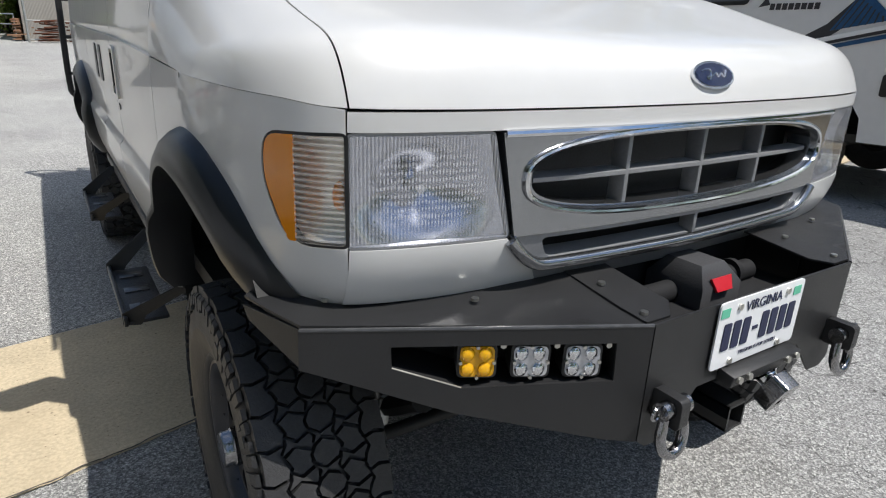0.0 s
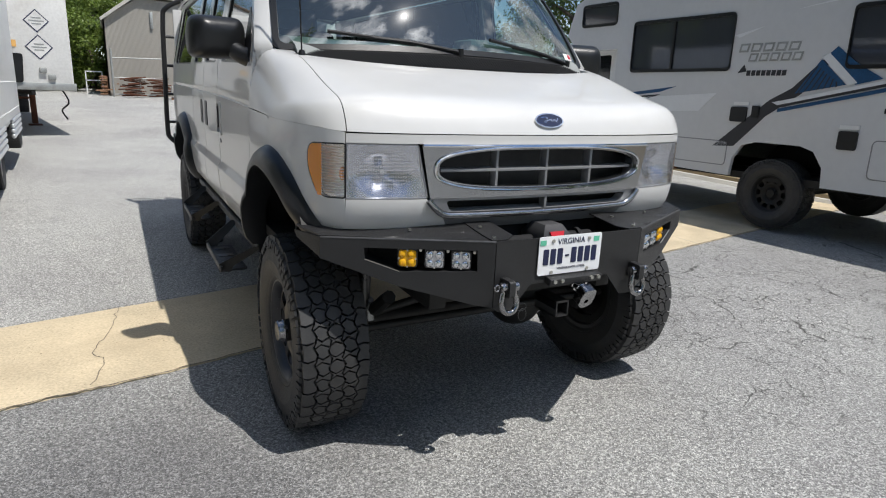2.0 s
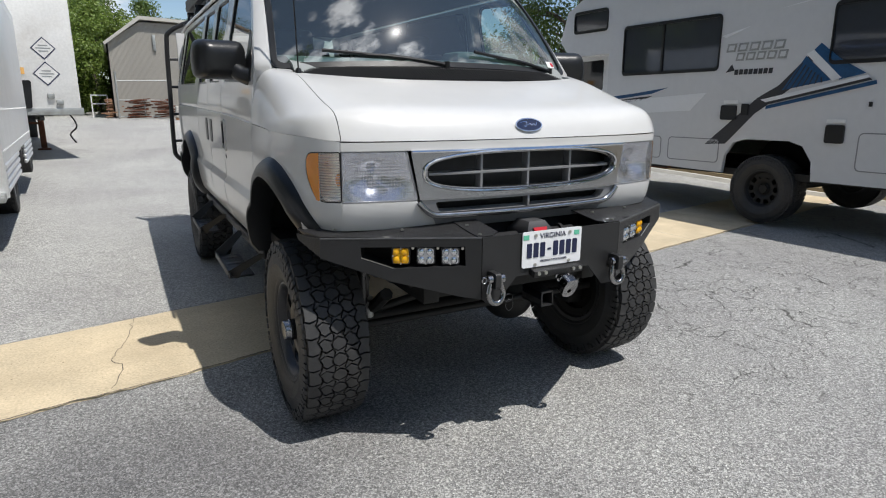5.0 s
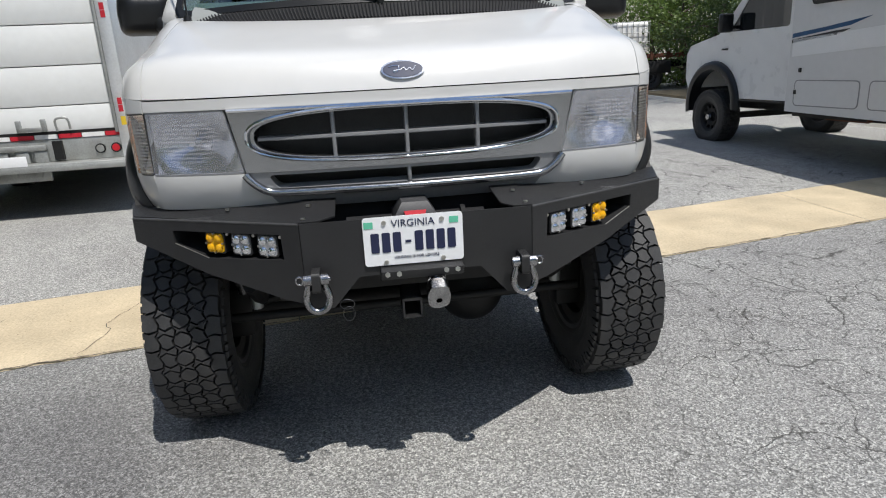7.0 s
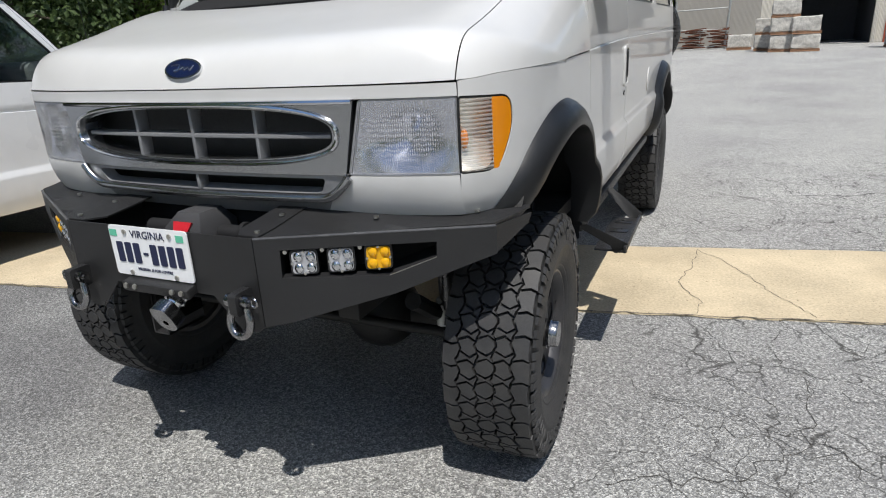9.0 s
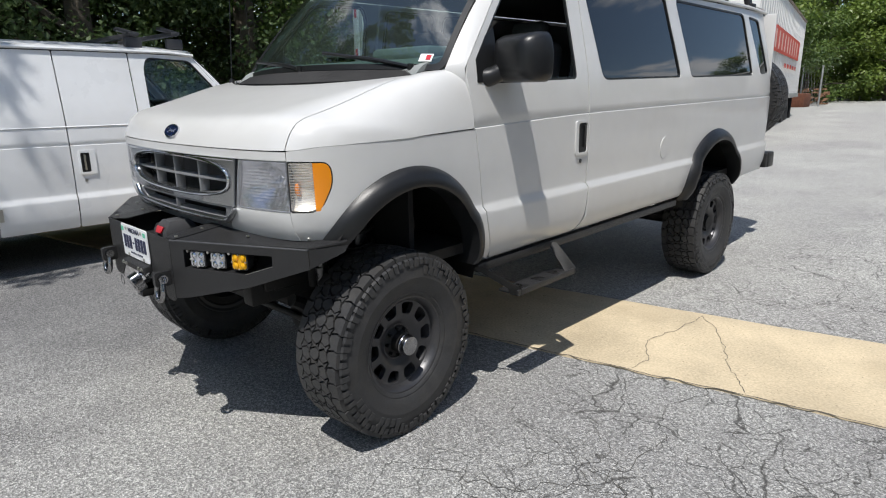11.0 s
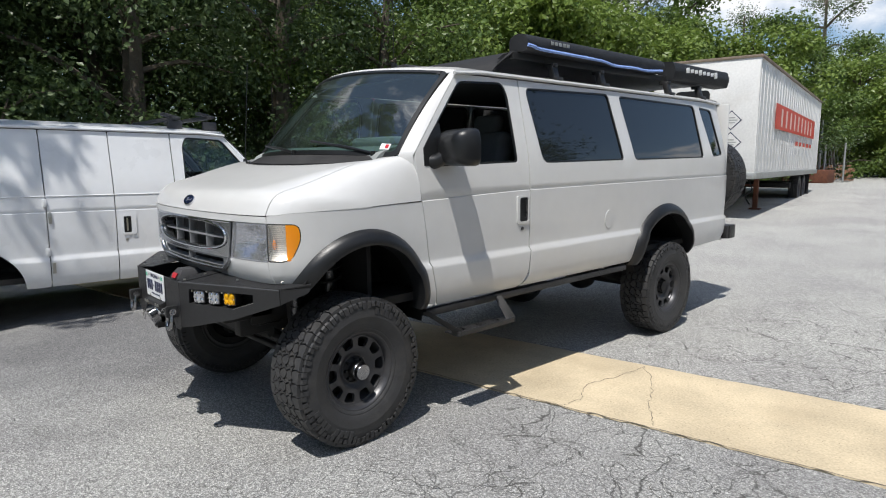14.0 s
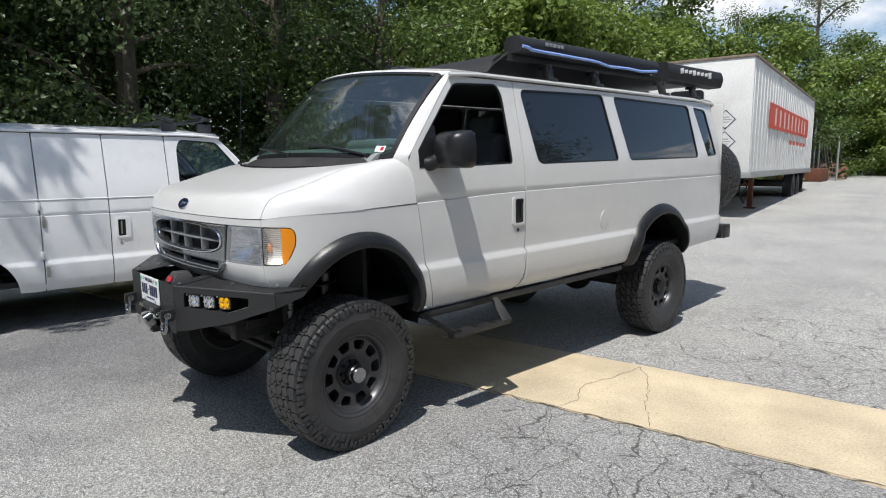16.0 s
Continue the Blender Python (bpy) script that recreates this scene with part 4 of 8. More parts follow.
def van_body(root, paint, camper):
    """The skin of a full-size van: hood, wings, doors, sides, roof, screen, cabin."""
    # hood and wing tops
    bm = B()
    sheet(bm, bonnet, [(-A_HOOD, 0), (A_HOOD, 0), (A_HOOD, .857), (A_HOOD * .6, .80), (A_HOOD * .25, .775), (-A_HOOD * .25, .775), (-A_HOOD * .6, .80), (-A_HOOD, .857)], [], .022, .02)
    hood = part("hood", bm, paint, root, sharp=60)
    for s in (1, -1):
        bm = B()
        sheet(bm, bonnet, [(A_HOOD + .004, 0), (.9992, 0), (.9992, .995), (A_HOOD + .12, .995), (A_HOOD - .015, .945), (A_HOOD - .015, .885), (A_HOOD + .004, .868)], [], .022, .012)
        if s < 0:
            mirrored(bm)
        part("wing_top", bm, paint, root, sharp=60)
    # wings with lamp opening and wheel arch
    front_arch = ell(.055, .78, .405, .41, 28, 180 - 29)
    a0, a1 = front_arch[0], front_arch[-1]
    us = UX(.829)
    wing = [(us, .985), (U(-.40), .972), (U(a1[0]), a1[1] - .02)] + [(U(y), z) for y, z in front_arch[::-1]] + [(U(.455), .76), (U(.592), .716), (U(.522), .99), (U(.464), 1.365), (U(.462), 1.374)]
    wing += [(U(y), crease(y) - .0012) for y in (.40, .35, .3, .25, .2, .15, .1, .05, 0, -.05, -.1, -.15, -.2, -.24, -.28, -.31, -.34, -.36, -.38, -.40, -.42, -.45)] + [(us, 1.342)]
    sig = rounded([(us + .004, 1.299), (U(-.330), 1.293), (U(-.322), 1.215), (U(-.372), 1.106), (us + .004, 1.108)], [.005, .035, .06, .05, .005])
    panel(root, "front_wing", wing, [grow(sig, .006)], paint, (1, -1), surf=girth, step=.05, lines=True)
    # doors
    for side in (1, -1):
        d = panel(root, "front_door", DOOR, [WIN_DOOR], paint, (side,), lines=True)[0]
        window(d, WIN_DOOR, (side,), M["door_glass"], lowered=camper and side > 0)
        rim = rounded([(1.322, 1.172), (1.448, 1.172), (1.448, 1.368), (1.322, 1.368)], .022)
        gap = rounded([(1.348, 1.187), (1.438, 1.187), (1.438, 1.355), (1.348, 1.355)], .018)
        h = panel(d, "handle", rim, [gap], paint, (side,), "white handle surround", lift=.009, thick=.013)[0]
        panel(h, "handle_recess", gap, [], M["plastic"], (side,), "black handle recess", lift=.002, thick=.004)
        panel(h, "lever", rounded([(1.408, 1.215), (1.426, 1.215), (1.426, 1.34), (1.408, 1.34)], .008), [], M["dark_steel"], (side,), "bright handle lever", lift=.010, thick=.006)
        panel(d, "lock", arc(1.385, 1.138, .013, .013, 0, 360, 16)[:-1], [], M["dark_steel"], (side,), "dark door lock", lift=.003, thick=.006)
    # side panels
    rear_arch = ell(3.43, .70, .50, .44, 3, 177)
    lo = [(2.80, .716)] + [(y, z) for y, z in rear_arch[::-1]] + [(4.06, .72)]
    top = 2.165
    if camper:
        whole = [(1.474, .80), (1.40, .72), (1.41, .716)] + lo + [(4.74, .74), (4.84, .80), (4.84, 1.5), (4.79, 1.75), (4.70, top), (1.474, top)]
        panel(root, "side_panel", whole, [WIN_2, WIN_3, WIN_4], paint, (1,), lines=True)
        for w in (WIN_2, WIN_3, WIN_4):
            window(root, w, (1,), M["tint"], "side_window")
        fuel = arc(2.48, 1.125, .062, .075, 0, 360, 28)[:-1]
        panel(root, "fuel_flap", fuel, [], paint, (1,), lift=.004, thick=.008)
        panel(root, "side_panel", [(2.725, .72)] + lo + [(4.74, .74), (4.84, .80), (4.84, 1.5), (4.79, 1.75), (4.70, top), (2.725, top)], [WIN_3, WIN_4], paint, (-1,), lines=True)
        for w in (WIN_3, WIN_4):
            window(root, w, (-1,), M["tint"], "side_window")
        for y0, y1 in ((1.474, 2.095), (2.103, 2.717)):
            w = rounded([(y0 + .07, 2.12), (y1 - .06, 2.125), (y1 - .06, 1.60), (y0 + .07, 1.595)], .05)
            d = panel(root, "side_door", rounded([(y0, .72), (y1, .72), (y1, top), (y0, top)], .02), [w], paint, (-1,), lines=True)[0]
            window(d, w, (-1,), M["tint"])
            hy = y1 - .12 if y0 < 2 else y0 + .1
            panel(d, "handle", rounded([(hy - .05, 1.19), (hy + .05, 1.19), (hy + .05, 1.35), (hy - .05, 1.35)], .015), [], M["plastic"], (-1,), "black recessed handle", lift=.003, thick=.01)
    else:
        whole = [(1.474, .80), (1.40, .72), (1.41, .716)] + lo + [(4.74, .74), (4.84, .80), (4.84, 1.5), (4.79, 1.75), (4.70, top), (1.474, top)]
        panel(root, "side_panel", whole, [], paint, (1,), lines=True)
        panel(root, "side_panel", [(2.725, .72)] + lo + [(4.74, .74), (4.84, .80), (4.84, 1.5), (4.79, 1.75), (4.70, top), (2.725, top)], [], paint, (-1,), lines=True)
        for y0, y1 in ((1.476, 2.095), (2.105, 2.715)):
            d = panel(root, "side_door", rounded([(y0, .72), (y1, .72), (y1, top), (y0, top)], .015), [], paint, (-1,), lines=True)[0]
            if y0 < 2:
                hy = y1 - .12
                rim = rounded([(hy - .07, 1.165), (hy + .07, 1.165), (hy + .07, 1.365), (hy - .07, 1.365)], .02)
                gap = rounded([(hy - .02, 1.185), (hy + .055, 1.185), (hy + .055, 1.345), (hy - .02, 1.345)], .012)
                hd = panel(d, "handle", rim, [gap], paint, (-1,), "white handle surround", lift=.009, thick=.012)[0]
                panel(hd, "handle_recess", gap, [], M["plastic"], (-1,), "black handle recess", lift=.002, thick=.004)
                panel(hd, "lever", rounded([(hy + .012, 1.20), (hy + .028, 1.20), (hy + .028, 1.33), (hy + .012, 1.33)], .006), [], M["zinc"], (-1,), "bright lever", lift=.006, thick=.006)
                panel(d, "lock", arc(hy + .03, 1.115, .014, .014, 0, 360, 16)[:-1], [], M["zinc"], (-1,), "bright lock", lift=.003, thick=.006)
            else:
                for z in (1.36, .90):
                    panel(d, "hinge", rounded([(y1 - .035, z - .05), (y1 - .005, z - .05), (y1 - .005, z + .05), (y1 - .035, z + .05)], .006), [], M["zinc"], (-1,), "small bright hinge", lift=.012, thick=.014)
    # rear wall
    bm = B()
    box(bm, (0, 4.865, 1.44), (1.80, .03, 1.46), bevel=.012)
    part("rear_door", bm, paint, root)
    # roof, gutter
    bm = B()
    edge = [(-.835, .90)] + [(x, .62 + .275 * (x / .835) ** 2 + .004) for x in np.linspace(-.82, .82, 21)] + [(.835, .90), (.845, 1.0), (.845, 4.5), (.82, 4.8), (-.82, 4.8), (-.845, 4.5), (-.845, 1.0)]
    sheet(bm, roof_skin, [(float(x), float(y)) for x, y in edge], [], .1, .02)
    part("roof", bm, paint, root, sharp=60)
    for s in (1, -1):
        bm = B()
        tube(bm, [(s * .868, .845, 2.163), (s * .862, 1.1, 2.183), (s * .858, 2.5, 2.186), (s * .856, 4.3, 2.183), (s * .845, 4.72, 2.165)], .013, 8)
        part("drip_rail", bm, paint, root)
        bm = B()
        n = 14
        rows = []
        for i in range(n + 1):
            t = i / n
            w = Vector(screen(.972, -.02 + t * 1.02))
            dpt = Vector(girth(U(.425 + (.868 - .425) * t), 1.648 + (2.160 - 1.648) * t))
            mid = (w + dpt) / 2 + Vector((.012, -.002, .006)) * (1 - .7 * t)
            if i == 0:
                rows.append([bm.verts.new(p + Vector((-.01, .02, -.07))) for p in (w + Vector((-.02, .03, -.01)), w, mid, dpt + Vector((.001, -.005, 0)), dpt + Vector((-.02, 0, -.004)))])
            rows.append([bm.verts.new(p) for p in (w + Vector((-.02, .03, -.01)), w, mid, dpt + Vector((.001, -.005, 0)), dpt + Vector((-.02, 0, -.004)))])
        for p, q in zip(rows, rows[1:]):
            for j in range(4):
                bm.faces.new((p[j], p[j + 1], q[j + 1], q[j]))
        if s < 0:
            mirrored(bm)
        part("windscreen_pillar", bm, paint, root, sharp=70)
    # windscreen with black rim, header, cowl
    bm = B()
    sheet(bm, screen, rounded([(-.965, -.01), (.965, -.01), (.955, .955), (-.955, .955)], .06), [], .1, .006)
    part("windscreen", bm, M["shade_glass"], root, "tinted curved windscreen")
    bm = B()
    sheet(bm, lambda s, t: tuple(Vector(screen(s, t)) + Vector((0, -.006, .006))), rounded([(-.975, -.02), (.975, -.02), (.965, .968), (-.965, .968)], .06), [rounded([(-.945, .02), (.945, .02), (.935, .935), (-.935, .935)], .05)], .06, .012)
    part("windscreen_seal", bm, M["plastic"], root, "black windscreen seal")
    bm = B()
    sheet(bm, screen, [(-.965, .957), (.965, .957), (1.0, 1.015), (-1.0, 1.015)], [], .1, .012)
    part("roof_header", bm, paint, root)
    bm = B()
    sheet(bm, lambda s, t: tuple(Vector((.84 * s, hood_rear(.83 * s) + .01, bonnet(abs(A_HOOD * s), math.sqrt(max(.01, (hood_rear(.83 * s) - nose_y(.83 * s)) / (.46 - nose_y(.83 * s)))))[2] - .014 - .03 * abs(s) ** 6)).lerp(Vector(screen(s, -.012)), t)),
          [(-.965, 0), (.965, 0), (.965, 1), (-.965, 1)], [], .08, .01)
    cowl = part("cowl", bm, M["fairing"], root, "black slotted cowl below the windscreen")
    bm = B()
    for i in range(110):
        s = -.90 + 1.8 * i / 109
        a = Vector((.84 * s, hood_rear(.83 * s) + .012, _hood_mid(hood_rear(.83 * s)) - .004 - .03 * abs(s) ** 3))
        b = Vector(screen(s, -.005))
        rod(bm, a.lerp(b, .15), a.lerp(b, .85) + Vector((0, 0, .002)), .0038, 4)
    part("louvre", bm, M["fairing"], cowl)
    for x0, x1 in ((-.62, .02), (.12, .78)):
        bm = B()
        p0 = Vector(screen(x0 / .885, -.01)) + Vector((0, -.01, .012))
        p1 = Vector(screen(x1 / .885, .10)) + Vector((0, -.02, .02))
        if x0 > 0:
            p0, p1 = Vector(screen(.80, -.01)) + Vector((0, -.01, .012)), Vector(screen(.18, .085)) + Vector((0, -.02, .02))
        else:
            p0, p1 = Vector(screen(-.02, -.01)) + Vector((0, -.01, .012)), Vector(screen(-.72, .085)) + Vector((0, -.02, .02))
        rod(bm, p0 - Vector((0, 0, .02)), p0 + Vector((0, 0, .015)), .016, 12)
        tube(bm, bend([p0, p0.lerp(p1, .4) + Vector((0, -.01, .008)), p0.lerp(p1, .72)], 5), .010, 8)
        tube(bm, [p0.lerp(p1, .35), p0.lerp(p1, .7) + Vector((0, -.004, .004)), p1], .009, 6)
        part("wiper", bm, M["plastic"], root, "black wiper arm and blade")
    # nose: header strip, apron
    bm = B()
    sheet(bm, nose, [(-.827, 1.306), (.827, 1.306), (.826, 1.339), (-.826, 1.339)], [], .04, .02)
    part("header_strip", bm, paint, root)
    for s in (1, -1):
        bm = B()
        sheet(bm, nose, [(.532, 1.100), (.8265, 1.100), (.8265, .983), (.43, .983), (.455, 1.02)], [], .03, .02)
        if s < 0:
            mirrored(bm)
        part("front_valance", bm, paint, root)
    bm = B()
    sheet(bm, nose, [(-.43, .975), (.43, .975), (.458, 1.022), (.40, 1.026), (-.40, 1.026), (-.458, 1.022)], [], .03, .02)
    part("grey_apron", bm, M["grey_chrome"], root, "satin grey plastic apron")
    # headlamps
    hl = rounded([(.574, 1.300), (.8225, 1.300), (.8255, 1.106), (.530, 1.106)], .006, 3)
    for s in (1, -1):
        bm = B()
        sheet(bm, lambda x, z: (nose(x, z)[0], nose(x, z)[1] + .010 + .065 * math.exp(-1.3 * math.hypot((x - .69) / .115, (z - 1.2) / .085) ** 2), z), hl, [], .009, .0)
        if s < 0:
            mirrored(bm)
        lamp = part("headlamp", bm, M["reflector"], root, "rectangular headlamp with fluted clear lens")
        bm = B()
        sheet(bm, lambda x, z: (nose(x, z)[0], nose(x, z)[1] + .001, z), hl, [], .03, .004)
        if s < 0:
            mirrored(bm)
        part("lens", bm, M["lens"], lamp)
        bm = B()
        rod(bm, (s * .69, -.43, 1.20), (s * .69, -.47, 1.20), .013, 16, .009)
        part("bulb", bm, M["chrome"], lamp)
        bm = B()
        sheet(bm, lambda x, z: (nose(x, z)[0], nose(x, z)[1] + .004, z), grow(hl, .005), [hl], .03, .05)
        if s < 0:
            mirrored(bm)
        part("bezel", bm, M["grey_chrome"], lamp)
        # corner lamp
        um = us + .64 * (U(-.335) - us)
        bm = B()
        sheet(bm, lambda u, z: inset(u, z, .012 + .04 * math.sin(math.pi * min(1, max(0, (z - 1.105) / .19))) ** .7), sig, [], .015, 0)
        if s < 0:
            mirrored(bm)
        cl = part("corner_lamp", bm, M["lamp_silver"], root, "amber and clear corner lamp")
        bm = B()
        c = Vector(inset(us + .22 * (um - us), 1.190, .034))
        bmesh.ops.create_icosphere(bm, subdivisions=3, radius=.012, matrix=Matrix.Translation(c) @ Matrix.Diagonal((1.0, .8, 2.2, 1)))
        if s < 0:
            mirrored(bm)
        part("amber_bulb", bm, M["amber_bulb"], cl)
        for nm, ml, pp in (("side_lens", "amber", [(um - .004, 1.296), (U(-.330), 1.293), (U(-.322), 1.215), (U(-.372), 1.106), (um - .001, 1.107)]),
                           ("front_lens", "amber_pale", [(us + .004, 1.299), (um - .004, 1.296), (um - .001, 1.107), (us + .004, 1.108)])):
            bm = B()
            sheet(bm, girth, rounded(pp, [.002, .035, .06, .05, .002] if nm == "side_lens" else .003), [], .02, .004)
            if s < 0:
                mirrored(bm)
            part(nm, bm, M[ml], cl)
        bm = B()
        sheet(bm, lambda u, z: tuple(Vector(girth(u, z)) + Vector((-.002, .002, 0))), grow(sig, .007), [sig], .03, .034)
        if s < 0:
            mirrored(bm)
        part("lamp_rim", bm, M["plastic"], cl)
    # grille
    oval = [(.505 * math.copysign(abs(math.cos(t)) ** .72, math.cos(t)), 1.2125 + .083 * math.copysign(abs(math.sin(t)) ** .72, math.sin(t))) for t in [2 * math.pi * i / 72 for i in range(72)]]
    bm = B()
    sheet(bm, lambda x, z: (x, nose(x, z)[1] - .006, z), [(-.486, 1.104), (.486, 1.104), (.522, 1.104), (.560, 1.302), (-.560, 1.302), (-.522, 1.104)], [oval], .025, .03)
    gr = part("grille", bm, M["grille_face"], root, "satin chrome grille with an oval opening")
    bm = B()
    tube(bm, [(x * 1.004, nose(x, z)[1] - .010, 1.2125 + (z - 1.2125) * 1.02) for x, z in oval], .0062, 8, closed=True)
    part("oval_ring", bm, M["chrome"], gr, "bright chrome oval ring")
    bm = B()
    tube(bm, [(x, nose(x, 1.3)[1] - .006, 1.3005) for x in np.linspace(-.557, .557, 25)], .0075, 8)
    part("chrome_strip", bm, M["chrome"], gr, "bright chrome strip")
    bm = B()
    sheet(bm, lambda x, z: (x, nose(x, z)[1] + .004, z), oval, [[(p[0] * .962, 1.2125 + (p[1] - 1.2125) * .885) for p in oval]], .03, .06)
    part("oval_wall", bm, M["grille_face"], gr, "satin silver inner wall of the oval")
    for x in (-.235, 0.0, .235):
        bm = B()
        box(bm, (x, nose(x, 1.2)[1] + .035, 1.2125), (.013, .045, .158 if x == 0 else .154), bevel=.004)
        part("grille_bar", bm, M["grey_chrome"], gr)
    bm = B()
    pts = [(x, nose(x, 1.2)[1] + .035) for x in np.linspace(-.475, .475, 21)]
    rows = [[bm.verts.new((x, y + dy, 1.2065 + dz)) for dy, dz in ((-.0225, -.004), (-.0185, -.0065), (.0225, -.0065), (.0225, .0065), (-.0185, .0065), (-.0225, .004))] for x, y in pts]
    for p, q in zip(rows, rows[1:]):
        for j in range(6):
            bm.faces.new((p[j], p[(j + 1) % 6], q[(j + 1) % 6], q[j]))
    bm.faces.new(rows[0][::-1])
    bm.faces.new(rows[-1])
    part("grille_bar", bm, M["grey_chrome"], gr)
    bm = B()
    lip = bend([(-.528, nose(.528, 1.1)[1] - .004, 1.098), (-.50, nose(.50, 1.07)[1] - .006, 1.066), (-.46, nose(.46, 1.04)[1] - .008, 1.040), (-.40, nose(.40, 1.03)[1] - .008, 1.034), (-.2, nose(.2, 1.03)[1] - .008, 1.032),
                (0, nose(0, 1.03)[1] - .008, 1.031), (.2, nose(.2, 1.03)[1] - .008, 1.032), (.40, nose(.40, 1.03)[1] - .008, 1.034), (.46, nose(.46, 1.04)[1] - .008, 1.040), (.50, nose(.50, 1.07)[1] - .006, 1.066), (.528, nose(.528, 1.1)[1] - .004, 1.098)], 5)
    tube(bm, lip, .0135, 10)
    part("lower_lip", bm, M["grille_face"], gr, "satin silver lower lip")
    bm = B()
    sheet(bm, lambda x, z: (x, nose(x, z)[1] + .002, z), [(-.524, 1.104), (.524, 1.104), (.50, 1.066), (.46, 1.036), (-.46, 1.036), (-.50, 1.066)], [rounded([(-.455, 1.092), (.455, 1.092), (.43, 1.046), (-.43, 1.046)], .018)], .03, .04)
    part("lower_frame", bm, M["grey_chrome"], gr)
    bm = B()
    box(bm, (0, nose(0, 1.07)[1] + .02, 1.07), (.012, .04, .05), bevel=.003)
    part("grille_bar", bm, M["grey_chrome"], gr)
    bm = B()
    box(bm, (0, -.42, 1.16), (1.06, .03, .32))
    part("radiator", bm, M["radiator"], root, "dark radiator behind the grille")
    # badge on the hood: a plain oval
    bm = B()
    bb = min((i / 400 for i in range(20, 300)), key=lambda b: abs(bonnet(0, b)[2] - 1.396))
    c0, c1 = Vector(bonnet(0, bb - .01)), Vector(bonnet(0, bb + .01))
    seat_ = Matrix.Translation(bonnet(0, bb)) @ Matrix.Rotation(math.atan2(c1.z - c0.z, c1.y - c0.y), 4, "X")
    badge = arc(0, 0, .070, .0325, 0, 360, 40)[:-1]
    slab(bm, badge, seat_ @ pose(0, 0, -.004), .010, step=.05)
    bd = part("badge", bm, M["chrome"], hood, "oval chrome-rimmed blue badge")
    bm = B()
    slab(bm, arc(0, 0, .063, .0272, 0, 360, 40)[:-1], seat_ @ pose(0, 0, .0055), .002, step=.05)
    ov = part("badge_face", bm, M["blue_oval"], bd, "deep blue enamel")
    bm = B()
    cv = bend([(-.045, .008, 0), (-.03, .012, 0), (-.012, .010, 0), (-.02, -.010, 0), (-.03, -.006, 0), (-.008, -.002, 0), (.004, .004, 0), (.01, -.005, 0), (.022, .003, 0), (.03, -.006, 0), (.042, .010, 0)], 4)
    tube(bm, [seat_ @ pose(0, 0, .008) @ p for p in cv], .0020, 5)
    part("badge_script", bm, M["chrome"], bd)
    # cabin
    bm = B()
    box(bm, (0, 2.4, .80), (1.86, 4.6, .05))
    part("floor_pan", bm, M["under"], root)
    bm = B()
    box(bm, (0, .16, 1.05), (1.70, .03, .80))
    part("firewall", bm, M["dark"], root)
    bm = B()
    slab(bm, rounded([(.24, 1.45), (.24, 1.60), (.30, 1.665), (.42, 1.705), (.66, 1.725), (.72, 1.69), (.68, 1.45)], .03, 3), Matrix(((0, 0, 1, -.80), (1, 0, 0, 0), (0, 1, 0, 0), (0, 0, 0, 1))), 1.60, step=.2)
    box(bm, (.43, .60, 1.735), (.44, .22, .07), bevel=.03)
    part("dashboard", bm, M["dash"], root, "grey dashboard")
    bm = B()
    tube(bm, [pose(.45, .76, 1.60, -28) @ Vector((.19 * math.cos(t), 0, .19 * math.sin(t))) for t in [2 * math.pi * i / 32 for i in range(32)]], .014, 8, closed=True)
    rod(bm, (.45, .60, 1.53), (.45, .75, 1.60), .03, 10)
    box(bm, (.45, .757, 1.60), (.34, .02, .05), (-28, 0, 0), bevel=.008)
    part("steering_wheel", bm, M["interior"], root)
    for x in (.45, -.45):
        bm = B()
        box(bm, (x, 1.22, 1.20), (.50, .52, .16), bevel=.06, seg=3)
        box(bm, (x, 1.52, 1.52), (.48, .15, .62), (-14, 0, 0), bevel=.06, seg=3)
        box(bm, (x, 1.60, 1.87), (.26, .10, .16), (-14, 0, 0), bevel=.04, seg=3)
        part("seat", bm, M["interior"], root, "grey cloth seat")
    bm = B()
    box(bm, (0, 2.6, 2.17), (1.56, 3.6, .02))
    part("headliner", bm, M["interior"], root)
    return hood


M["amber_pale"] = thin_glass("pale_amber_lens", (0.98, 0.95, 0.89), 1.5, 0.05, 0.14, (30, "Z", 0.0010))
M["grille_face"] = mat("satin_silver_grille", (0.37, 0.38, 0.395), 0.17, metal=0.95, var=0.06, scale=12, fine=120)


